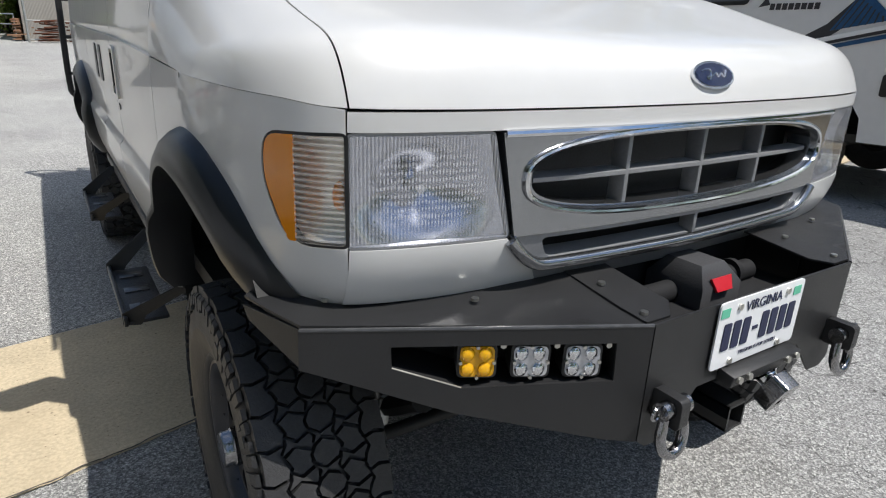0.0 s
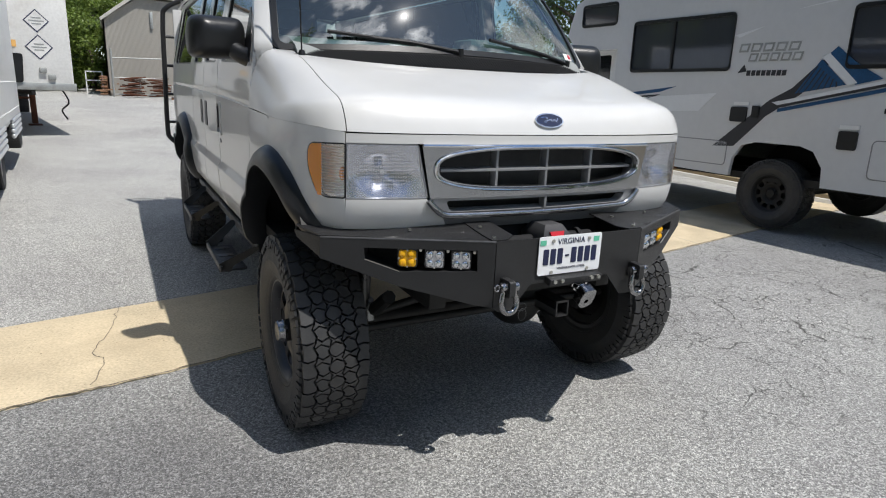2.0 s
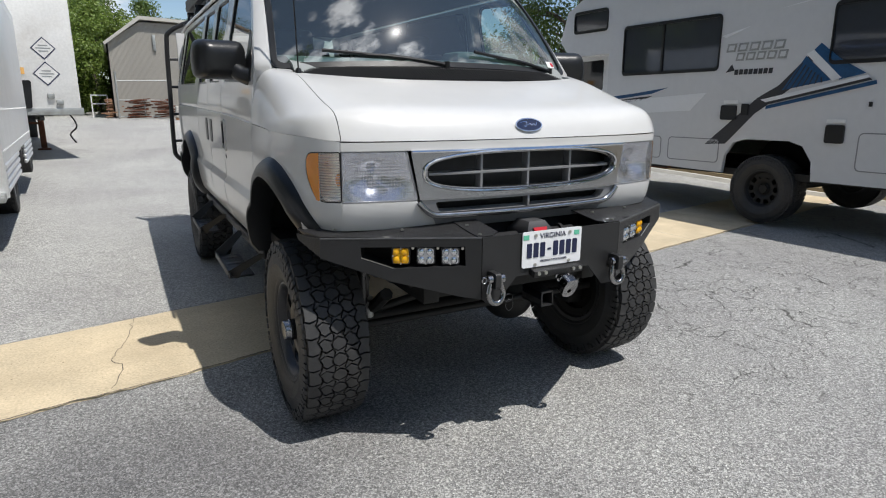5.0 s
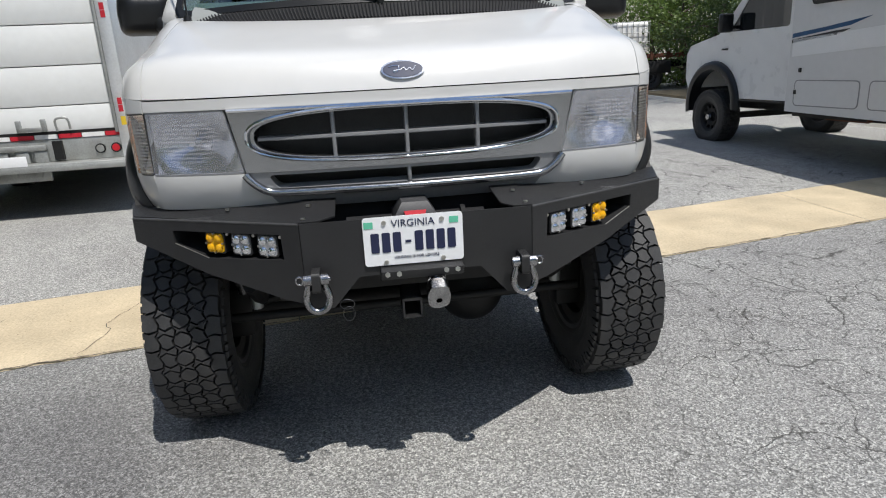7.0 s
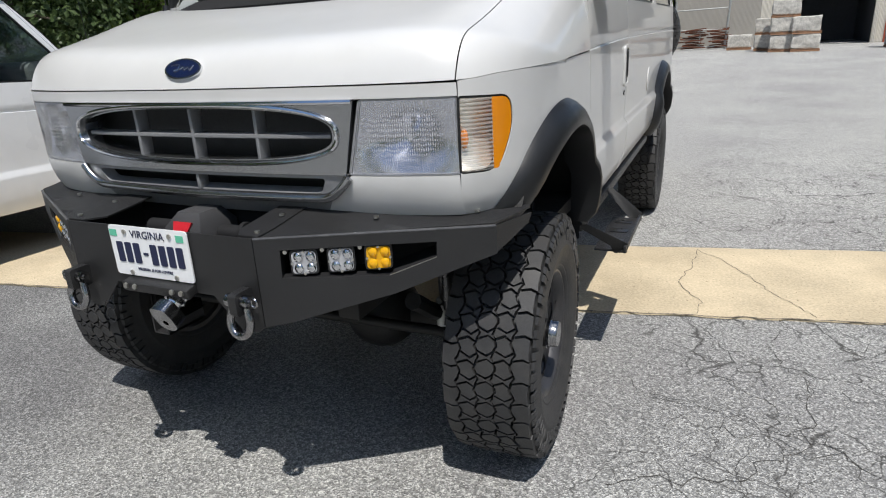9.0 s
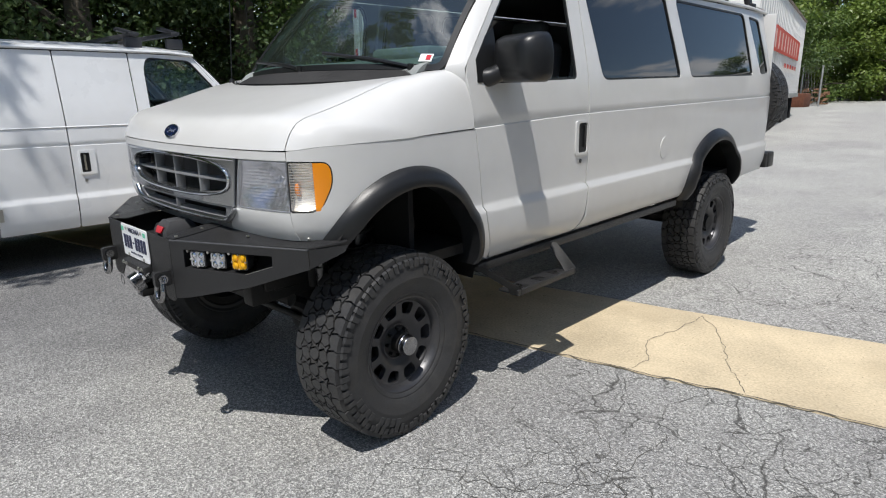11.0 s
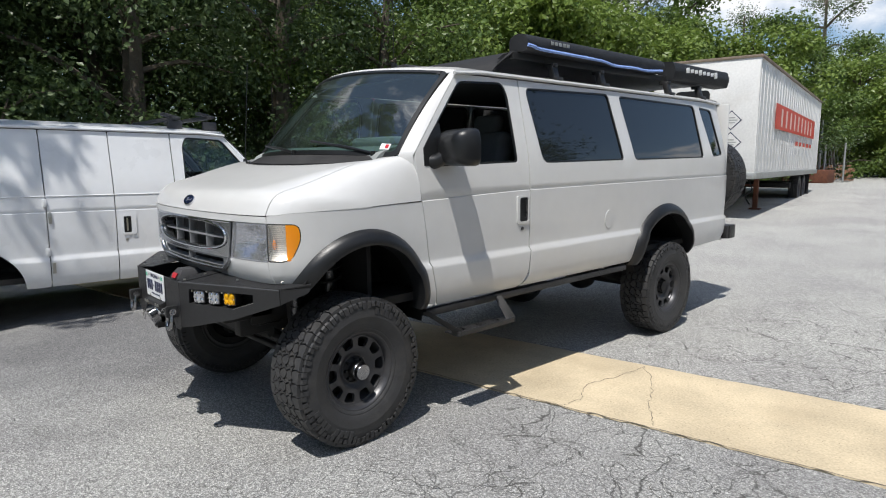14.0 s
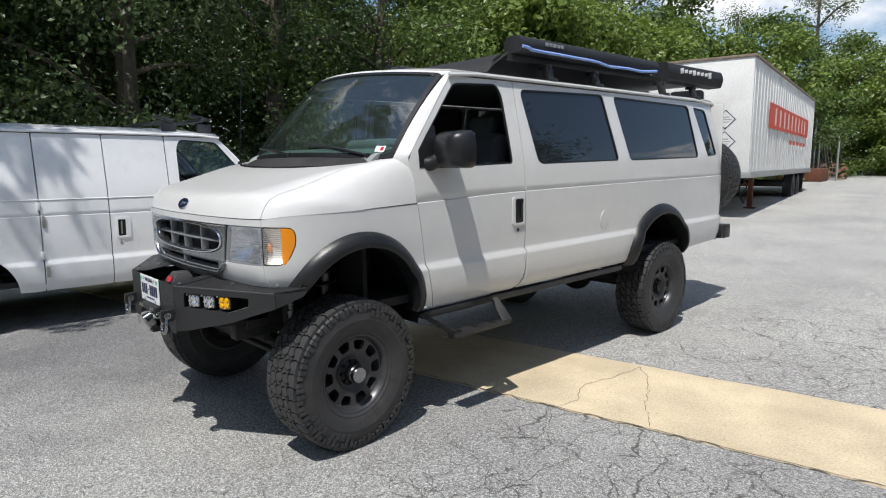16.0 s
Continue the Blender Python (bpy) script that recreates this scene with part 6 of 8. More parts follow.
PF("receiver", bm, M["powder"], BMP, "square receiver tube")
bm = B()
lathe(bm, [(0, 0), (.026, 0), (.030, .004), (.030, .014), (.026, .017), (.030, .020), (.030, .030), (.024, .034), (.020, .05)], 24, Matrix.Translation((.046, -.748, .782)) @ Matrix(((0, 1, 0, 0), (-.80, 0, .60, 0), (-.60, 0, -.80, 0), (0, 0, 0, 1))))
EYE_ = PF("pulling_eye", bm, M["chrome"], BMP, "chrome collar with a black pulling eye")
bm = B()
slab(bm, rounded([(-.026, .05), (.026, .05), (.036, .012), (.032, -.028), (.012, -.042), (-.012, -.042), (-.032, -.028), (-.036, .012)], .012), Matrix.Translation((.046, -.800, .731)) @ Matrix.Rotation(radians(25), 4, "X") @ Matrix(((1, 0, 0, 0), (0, 0, -1, .020), (0, 1, 0, 0), (0, 0, 0, 1))), .04, [arc(0, -.008, .010, .010, 0, 360, 14)[:-1]], step=.1)
bmesh.ops.bevel(bm, geom=[e for e in bm.edges if len(e.link_faces) == 2 and e.calc_face_angle(0) > .9], offset=.006, segments=2, affect="EDGES")
PF("eye", bm, M["steel"], EYE_, "bright forged eye")
bm = B()
tube(bm, [(-.235 + .022 * math.cos(t), -.772, .715 + .016 * math.sin(t)) for t in [i * math.pi / 9 for i in range(18)]], .0012, 5, closed=True)
tube(bm, [(-.232 + .018 * math.cos(t), -.776, .685 + .024 * math.sin(t)) for t in [i * math.pi / 9 for i in range(18)]], .0012, 5, closed=True)
PF("wire_ring", bm, M["dark_steel"], BMP)

# chassis below
bm = B()
for s in (1, -1):
    box(bm, (s * .44, 2.12, .70), (.08, 5.2, .14), bevel=.01)
for y in (-.40, .75, 1.9, 2.8, 4.3):
    box(bm, (0, y, .69), (.88, .08, .10))
PF("chassis_frame", bm, M["under"])
bm = B()
rod(bm, (-.74, 0, .437), (.74, 0, .437), .045, 16)
bmesh.ops.create_uvsphere(bm, u_segments=20, v_segments=12, radius=.15, matrix=Matrix.Translation((.28, 0, .44)))
rod(bm, (.28, .1, .44), (.28, .8, .60), .035, 12)
for s in (1, -1):
    box(bm, (s * .72, 0, .44), (.12, .14, .22), bevel=.02)
PF("front_axle", bm, M["under"])
bm = B()
rod(bm, (-.72, -.19, .47), (.72, -.17, .47), .019, 12)
rod(bm, (-.60, -.15, .52), (.45, -.15, .70), .019, 12)
PF("tie_rod", bm, M["under"])
for s in (1, -1):
    bm = B()
    rod(bm, (s * .60, .05, .50), (s * .60, .05, .78), .035, 14)
    rod(bm, (s * .60, .05, .74), (s * .60, .05, 1.12), .036, 14)
    PF("shock_absorber", bm, M["dark_steel"])
    bm = B()
    tube(bm, [(s * .60 + .062 * math.cos(t), .05 + .062 * math.sin(t), .56 + .5 * t / (14 * math.pi)) for t in [i * math.pi / 8 for i in range(112)]], .009, 6)
    PF("coil_spring", bm, M["under"])
    bm = B()
    tube(bm, bend([(s * .60, -.35, .66), (s * .60, 0, .50), (s * .60, .75, .62)], 8), .03, 8)
    PF("radius_arm", bm, M["under"])
    bm = B()
    rod(bm, (s * .66, -.20, .58), (s * .66, -.24, 1.05), .022, 12)
    rod(bm, (s * .66, -.205, .62), (s * .66, -.22, .80), .030, 12)
    PF("damper", bm, M["dark_steel"])
    bm = B()
    box(bm, (s * .46, -.56, .80), (.03, .22, .10), bevel=.01)
    rod(bm, (s * .48, -.55, .78), (s * .53, -.55, .78), .014, 8)
    PF("bumper_bracket", bm, M["under"])
bm = B()
rod(bm, (-.74, 3.52, .40), (.74, 3.52, .40), .05, 16)
bmesh.ops.create_uvsphere(bm, u_segments=20, v_segments=12, radius=.17, matrix=Matrix.Translation((0, 3.52, .41)))
for s in (1, -1):
    tube(bm, bend([(s * .55, 2.85, .60), (s * .55, 3.52, .47), (s * .55, 4.25, .66)], 8), .04, 6)
PF("rear_axle", bm, M["under"])
bm = B()
box(bm, (-.1, .55, .60), (.5, .7, .22), bevel=.06)
box(bm, (.0, 1.6, .62), (.35, .9, .16), bevel=.05)
rod(bm, (.3, 1.0, .60), (.3, 3.2, .60), .05, 12)
PF("drivetrain", bm, M["under"])

# crossmember, sump guard, inner wings and steering parts under the nose
bm = B()
box(bm, (0, -.30, .735), (.98, .14, .12), bevel=.015)
for x in (-.33, -.11, .11, .33):
    rod(bm, (x, -.372, .735), (x, -.366, .735), .022, 12)
PF("crossmember", bm, M["under"])
bm = B()
slab(bm, rounded([(-.36, .50), (.36, .50), (.44, .80), (-.44, .80)], .03), pose(0, .34, 0, 78, 0, 0) @ pose(0, 0, 0), .02, step=.4)
PF("sump_guard", bm, M["under"])
bm = B()
box(bm, (0, .62, .66), (.86, .04, .34), bevel=.01)
box(bm, (0, 1.05, .66), (.60, .5, .26), bevel=.04)
PF("gearbox_mount", bm, M["under"])
for s in (1, -1):
    bm = B()
    box(bm, (s * .515, .12, .93), (.02, 1.1, .46), bevel=.006)
    PF("inner_wing", bm, M["under"])
    bm = B()
    box(bm, (s * .50, -.44, .80), (.05, .30, .13), bevel=.012)
    for y, z in ((-.56, .83), (-.52, .77), (-.44, .80)):
        rod(bm, (s * .50 - .032, y, z), (s * .50 + .032, y, z), .013, 8)
    PF("bracket_plate", bm, M["under"])
    bm = B()
    rod(bm, (s * .62, -.17, .50), (s * .62, -.17, .58), .024, 10)
    rod(bm, (s * .62, -.20, .60), (s * .62, -.14, .60), .012, 8)
    PF("ball_joint", bm, M["galv"])
bm = B()
rod(bm, (.50, -.16, .70), (.50, -.16, .90), .055, 14)
rod(bm, (.50, -.16, .66), (.50, -.16, .70), .026, 10)
PF("steering_box", bm, M["under"])
bm = B()
rod(bm, (.62, .30, .60), (.62, .30, .66), .035, 14)
PF("bump_stop", bm, M["yellow"], label="yellow bump stop in the wheel arch")

# side steps
for s in (1, -1):
    bm = B()
    box(bm, (.935, 1.66, .678), (.05, 2.30, .045), bevel=.008)
    if s < 0:
        mirrored(bm)
    st = PF("side_step", bm, M["powder"], label="black steel side rail with a drop step")
    for y in ((.88, 2.15) if s < 0 else (.88,)):
        bm = B()
        box(bm, (1.055, y + .0, .545), (.13, .50, .012), bevel=.003)
        box(bm, (1.12, y + .0, .555), (.012, .52, .032), bevel=.003)
        straps = []
        for q, top in ((-.25, -.37), (.25, .285)):
            strap = B()
            straps.append(strap)
            vs = [(.94, y + top - .030, .69), (.975, y + top + .010, .69), (1.122, y + q + .012, .580), (1.122, y + q + .010, .540), (1.075, y + q - .01, .540), (1.06, y + q - .012, .570)]
            f1 = [strap.verts.new((a, b, c)) for a, b, c in vs]
            f2 = [strap.verts.new((a + .006, b + .006, c - .004)) for a, b, c in vs]
            strap.faces.new(f1)
            strap.faces.new(f2[::-1])
            for i in range(6):
                strap.faces.new((f1[i], f2[i], f2[(i + 1) % 6], f1[(i + 1) % 6]))
        if s < 0:
            mirrored(bm)
        d = PF("drop_step", bm, M["powder"], st)
        for strap in straps:
            bmesh.ops.recalc_face_normals(strap, faces=strap.faces)
            if s < 0:
                mirrored(strap)
            PF("strap", strap, M["under"], d)
        for q in (-.14, .02, .17):
            bm = B()
            box(bm, (1.055, y + q, .5535), (.08, .05, .004), bevel=.0015)
            if s < 0:
                mirrored(bm)
            PF("grip_pad", bm, M["dark_steel"], d)

# mirrors
for s in (1, -1):
    bm = B()
    shell = rounded([(-.150, -.108), (.150, -.108), (.158, .02), (.135, .112), (-.125, .112), (-.152, .06)], [.04, .05, .06, .07, .05, .05], 6)
    turn = pose(1.105 if s > 0 else 1.085, .690, 1.690, 0, 0, -14) @ Matrix.Diagonal((1, 1, 1, 1) if s > 0 else (.86, .9, .88, 1))
    rings = [[bm.verts.new(turn @ Vector((u * k + .012 * (1 - k), yy, v * k2 - .01 * (1 - k2)))) for u, v in shell] for yy, k, k2 in ((.030, .97, .97), (.022, 1.0, 1.0), (-.02, 1.0, 1.0), (-.06, .96, .95), (-.095, .86, .84), (-.115, .70, .66), (-.124, .45, .40))]
    for p, q in zip(rings, rings[1:]):
        for j in range(len(p)):
            bm.faces.new((p[j], p[(j + 1) % len(p)], q[(j + 1) % len(p)], q[j]))
    bm.faces.new(rings[0])
    bm.faces.new(rings[-1][::-1])
    bmesh.ops.recalc_face_normals(bm, faces=bm.faces)
    tube(bm, bend([(.90, .565, 1.610), (.945, .575, 1.606), (.985, .60, 1.618), (1.02, .63, 1.65)], 4), [.052, .050, .048, .046, .046, .045, .044, .043, .042, .042, .041, .040, .04], 14)
    sheet(bm, lambda u, z: tuple(Vector(girth(u, z)) + Vector((.003, 0, 0))), on_u([(.50, 1.585), (.665, 1.585), (.665, 1.845), (.60, 1.80), (.505, 1.69)]), [], .06, .016)
    if s < 0:
        mirrored(bm)
    mr = PF("side_mirror", bm, M["plastic"], label="large black door mirror")
    bm = B()
    box(bm, (1.112 if s > 0 else 1.090, .7245 if s > 0 else .7215, 1.690), (.255 if s > 0 else .21, .004, .18 if s > 0 else .15), (0, 0, -14), bevel=.001)
    if s < 0:
        mirrored(bm)
    PF("mirror_glass", bm, M["chrome"], mr)

# aerials
bm = B()
rod(bm, (-.80, .20, 1.60), (-.80, .20, 1.64), .022, 14, .012)
rod(bm, (-.80, .20, 1.63), (-.80, .26, 2.36), .0035, 6)
PF("aerial", bm, M["plastic"], label="thin black whip aerial")
bm = B()
rod(bm, (.25, .85, 2.235), (.25, .85, 2.29), .02, 12)
rod(bm, (.25, .85, 2.28), (.25, .85, 3.05), .003, 6)
PF("aerial", bm, M["plastic"], label="thin black roof aerial")

# inspection sticker in the windscreen
bm = B()
sheet(bm, lambda s, t: tuple(Vector(screen(s, t)) + Vector((0, -.003, .003))), [(.82, .045), (.89, .045), (.89, .10), (.82, .10)], [], .2, .001)
PF("inspection_sticker", bm, M["white_tape"], label="small white and red windscreen sticker")
bm = B()
sheet(bm, lambda s, t: tuple(Vector(screen(s, t)) + Vector((0, -.005, .005))), [(.858, .055), (.882, .055), (.882, .09), (.858, .09)], [], .2, .001)
PF("inspection_sticker", bm, M["red_tape"])

# roof rack, awnings
RACK = thing("roof_rack", VAN.matrix_world.copy(), "black platform roof rack with awning boxes on the van's roof", "roof rack")
bm = B()
for s in (1, -1):
    box(bm, (s * .715, 3.1, 2.362), (.05, 3.1, .055), bevel=.01)
for y in np.linspace(1.62, 4.5, 10):
    b2 = B()
    box(b2, (0, y, 2.375), (1.40, .06, .025), bevel=.006)
    part("slat", b2, M["powder"], RACK)
box(bm, (0, 3.1, 2.362), (1.40, 3.0, .016))
part("platform", bm, M["powder"], RACK)
for s in (1, -1):
    b2 = B()
    slab(b2, [(1.42, 2.320), (1.56, 2.345), (1.56, 2.383), (1.48, 2.36)], Matrix(((0, 0, 1, s * .70 - .005), (1, 0, 0, 0), (0, 1, 0, 0), (0, 0, 0, 1))), .01, step=.5)
    part("fairing_cheek", b2, M["fairing"], RACK)
bm = B()
sheet(bm, lambda x, t: (x, 1.22 + .34 * t + .16 * (x / .72) ** 2 * (1 - t), 2.265 + .12 * max(0.0, t) ** .7 - .03 * (x / .72) ** 2 * (1 - t)), [(-.60, 0), (.70, 0), (.74, 1), (-.74, 1)], [], .2, .008, back=True)
part("wind_fairing", bm, M["fairing"], RACK)
for y in (1.95, 2.58, 3.70, 4.35):
    for s in (1, -1):
        bm = B()
        box(bm, (s * .80, y, 2.25), (.05, .07, .14), (0, s * -16, 0), bevel=.01)
        box(bm, (s * .845, y, 2.20), (.03, .09, .05), bevel=.008)
        box(bm, (s * .77, y, 2.315), (.10, .05, .03), bevel=.008)
        part("rack_foot", bm, M["powder"], RACK)
bm = B()
slab(bm, rounded([(.66, 2.385), (.825, 2.388), (.840, 2.45), (.808, 2.502), (.73, 2.513), (.66, 2.485)], .03, 5), Matrix(((1, 0, 0, 0), (0, 0, 1, 1.60), (0, 1, 0, 0), (0, 0, 0, 1))), 1.97, step=.12)
AWN = part("awning_bag", bm, M["canvas"], RACK, "long black awning bag")
bm = B()
tube(bm, bend([(0.835, 1.60, 2.424), (0.845, 1.66, 2.416), (0.845, 1.73, 2.404), (0.850, 2.09, 2.400), (0.850, 2.51, 2.395), (0.845, 2.72, 2.377), (0.850, 2.99, 2.383), (0.850, 3.20, 2.379), (0.845, 3.35, 2.389), (0.840, 3.51, 2.403)], 6), .0115, 8)
part("rope", bm, M["rope"], AWN, "blue rope along the awning")
bm = B()
for i in range(5):
    box(bm, (.838, 1.88 + i * .048, 2.462), (.006, .034, .026), bevel=.002)
part("printed_mark", bm, M["galv"], AWN)
bm = B()
slab(bm, rounded([(.66, 2.345), (.815, 2.35), (.837, 2.44), (.81, 2.515), (.69, 2.525), (.65, 2.44)], .02, 4), Matrix(((1, 0, 0, 0), (0, 0, 1, 3.77), (0, 1, 0, 0), (0, 0, 0, 1))), 1.20, step=.12)
AW2 = part("awning_box", bm, M["canvas"], RACK, "short black awning box with a pale mark")
bm = B()
for i, tall in enumerate((.05, .034, .034, .05, .034, .034, .034, .06)):
    box(bm, (.836, 4.02 + i * .088, 2.452), (.006, .060, tall), (8, 0, 0), bevel=.002)
part("printed_mark", bm, M["white_tape"], AW2)
bm = B()
slab(bm, rounded([(-.80, 2.36), (-.66, 2.36), (-.66, 2.47), (-.80, 2.47)], .015, 3), Matrix(((1, 0, 0, 0), (0, 0, 1, 1.7), (0, 1, 0, 0), (0, 0, 0, 1))), 2.9, step=.15)
part("side_case", bm, M["box_grey"], RACK, "long dark grey awning case")

# ladder on the rear doors
LAD = new("rear_ladder")
LAD.parent = VAN
LAD["label"] = "black tubular rear ladder with rungs"
for k, pts in enumerate(([(-.56, 4.82, 2.335), (-.74, 4.95, 2.30), (-.95, 5.0, 2.19), (-.99, 5.01, 2.05), (-1.005, 5.01, 1.5), (-1.015, 5.01, .95), (-.99, 5.0, .82), (-.85, 4.95, .72)],
                         [(-.36, 4.82, 2.335), (-.46, 4.95, 2.29), (-.54, 5.0, 2.15), (-.56, 5.01, 1.9), (-.56, 5.01, 1.4), (-.56, 5.01, .95), (-.555, 5.0, .84), (-.50, 4.95, .74)])):
    bm = B()
    tube(bm, bend(pts, 6), .025, 10)
    PF("rail", bm, M["powder"], LAD)
for z in (1.0, 1.3, 1.6, 1.9):
    bm = B()
    rod(bm, (-1.0, 5.01, z), (-.56, 5.01, z), .015, 10)
    PF("rung", bm, M["powder"], LAD)

# rear bumper and spare wheel
bm = B()
box(bm, (0, 4.98, .80), (1.92, .16, .15), bevel=.015)
box(bm, (.90, 4.90, .80), (.10, .10, .14), bevel=.01)
PF("rear_bumper", bm, M["powder"], label="black steel rear bumper")
wheel(VAN, pose(.56, 5.06, 1.39, 0, 0, 90), hubcap=False)


# ---- parked van beside it ----
V2 = thing("cargo_van", Matrix.Translation((-4.29, 1.985, -.394)) @ Matrix.Rotation(math.pi, 4, "Z") @ Matrix.Diagonal((1, 1, 1.075, 1)), "plain white windowless cargo van parked beside", "van")
van_body(V2, M["paint2"], False)
for x, y, t in ((.84, 0, 0), (-.84, 0, 180), (.84, 3.52, 0), (-.84, 3.52, 180)):
    wheel(V2, pose(x, y, .711, 0, 0, t) @ Matrix.Diagonal((1, 1, 1 / 1.075, 1)), r=.37, w=.23, rr=.205, hubcap=False, rim_m="steel_rim")
bm = B()
for s in (1, -1):
    box(bm, (s * .44, 2.0, .80), (.08, 5.2, .14), bevel=.01)
rod(bm, (-.74, 0, .70), (.74, 0, .70), .045, 12)
rod(bm, (-.74, 3.52, .70), (.74, 3.52, .70), .05, 12)
box(bm, (0, 1.4, .72), (.5, 1.6, .2), bevel=.05)
part("chassis_frame", bm, M["under"], V2)
bm = B()
box(bm, (0, -.60, .86), (1.86, .12, .18), bevel=.03)
part("front_bumper", bm, M["plastic"], V2, "black front bumper")
for s in (1, -1):
    bm = B()
    box(bm, (1.075, .60, 1.68), (.16, .11, .17), (0, 0, -14), bevel=.035, seg=3)
    box(bm, (.985, .565, 1.64), (.10, .08, .08), bevel=.02)
    if s < 0:
        mirrored(bm)
    part("side_mirror", bm, M["plastic"], V2, "black door mirror")
for y in (2.73, 2.10):
    for z in (1.05, 1.50):
        if y > 2.5:
            bm = B()
            x, yy, zz = girth(U(y), z)
            box(bm, (-x - .008, y, z), (.02, .03, .075), bevel=.004)
            part("hinge", bm, M["paint2"], V2)
for z in (1.56,):
    bm = B()
    tube(bm, [(-girth(U(y), z)[0] - .001, y, z) for y in np.linspace(1.5, 4.7, 20)], .006, 6)
    part("body_line", bm, M["paint2"], V2)
RB = thing("roof_bar", V2.matrix_world.copy(), "grey folded ladder clamp on the white van's roof", "roof rack")
for y, h in ((.95, .10), (1.35, .05)):
    bm = B()
    box(bm, (0, y, 2.31 + h / 2), (1.5, .07, .035), bevel=.008)
    box(bm, (-.70, y, 2.27), (.06, .16, .09), bevel=.01)
    box(bm, (-.66, y + .03, 2.335 + h / 2), (.10, .20, .03), (12, 0, 0), bevel=.008)
    part("crossbar", bm, M["box_grey"], RB)
bm = B()
rod(bm, (-.80, .15, 1.62), (-.80, .18, 2.75), .003, 6)
part("aerial", bm, M["plastic"], V2, "thin black aerial")

# ---- box truck in front of the parked van ----
BT = thing("box_truck", pose(-2.60, 4.62, ground_z(5), 0, 0, 3.6) @ pose(-1.21, 0, 0), "white and aluminium box truck with a roll-up rear door", "truck")
HW, BH, BL = 1.21, 2.92, 6.0
PB = lambda name, bm, m, parent=BT, label="", sharp=38: part(name, bm, m, parent, label, sharp)
bm = B()
for k in range(7):
    z0 = .93 + k * .405 - .17
    if z0 + .40 > 2.85:
        break
    b2 = B()
    box(b2, (0, .03, max(z0, .86) + (.395 - max(0, .86 - z0)) / 2), (2.12, .03, .395 - max(0, .86 - z0)), bevel=.006)
    PB("door_slat", b2, M["box_white"], label="white roll-up door slat")
bm.free()
for s in (1, -1):
    bm = B()
    box(bm, (s * (HW - .065), 0, (BH + .52) / 2), (.13, .06, BH - .52), bevel=.01)
    post = PB("rear_post", bm, M["alu"], label="aluminium rear corner post")
    for z in (1.10, 2.05, 2.65):
        for dz in (0, .075):
            bm = B()
            box(bm, (s * (HW - .065), -.032, z + dz), (.045, .004, .07))
            part("reflective_tape", bm, M["red_tape"], post)
    bm = B()
    box(bm, (s * (HW - .06), -.032, .97), (.05, .004, .09))
    part("sticker", bm, M["yellow"], post, "small yellow sticker")
    bm = B()
    box(bm, (s * (HW - .15), -.012, 1.78), (.035, .03, 1.85), bevel=.005)
    PB("door_track", bm, M["galv"])
bm = B()
box(bm, (0, .02, BH - .09), (2 * HW, .10, .18), bevel=.02)
PB("rear_header", bm, M["box_white"])
bm = B()
box(bm, (0, .05, .70), (2 * HW, .10, .24), bevel=.01)
PB("rear_sill", bm, M["galv"], label="weathered grey rear sill")
bm = B()
box(bm, (0, -.09, .54), (2 * HW - .05, .28, .08), bevel=.012)
box(bm, (0, -.22, .53), (2 * HW - .05, .03, .06), bevel=.008)
PB("step_bumper", bm, M["galv"], label="grey step bumper")
for i in range(10):
    bm = B()
    box(bm, (-1.05 + i * .233, -.004, .845), (.225, .008, .045))
    PB("reflective_tape", bm, M["red_tape"] if i % 2 else M["white_tape"])
for x, ml in ((1.02, "red"), (.86, "lamp_ring"), (-1.02, "red"), (-.86, "lamp_ring")):
    bm = B()
    rod(bm, (x, .01, .69), (x, -.025, .69), .052, 24)
    tl = PB("tail_lamp", bm, M["dark"], label="round tail lamp")
    bm = B()
    rod(bm, (x, -.02, .69), (x, -.03, .69), .043, 24, .036)
    part("lens", bm, M["red"] if ml == "red" else M["galv"], tl)
# latch, hinges and lift gear on the sill
bm = B()
box(bm, (.25, -.03, .93), (.26, .05, .045), bevel=.01)
box(bm, (.12, -.035, .97), (.05, .04, .12), bevel=.01)
box(bm, (.36, -.035, .97), (.05, .04, .13), bevel=.01)
tube(bm, bend([(.48, -.03, .90), (.49, -.06, 1.02), (.60, -.06, 1.03), (.61, -.03, .92)], 5), .012, 8)
PB("door_latch", bm, M["galv"])
bm = B()
for x in (-.6, -.1, .1, .28):
    box(bm, (x, -.03, .63), (.13, .06, .16), bevel=.012)
    rod(bm, (x, -.07, .60), (x, -.02, .60), .03, 12)
box(bm, (-.2, -.05, .74), (1.1, .05, .06), bevel=.012)
box(bm, (-.1, -.08, .44), (.9, .05, .10), bevel=.01)
for x in (-.35, .0, .25):
    rod(bm, (x, -.12, .47), (x, -.04, .47), .035, 12)
PB("lift_gear", bm, M["galv"], label="grey tail-lift brackets")
bm = B()
box(bm, (.05, -.225, .60), (.30, .006, .15), bevel=.002)
PB("number_plate", bm, M["plate"], label="small white number plate")
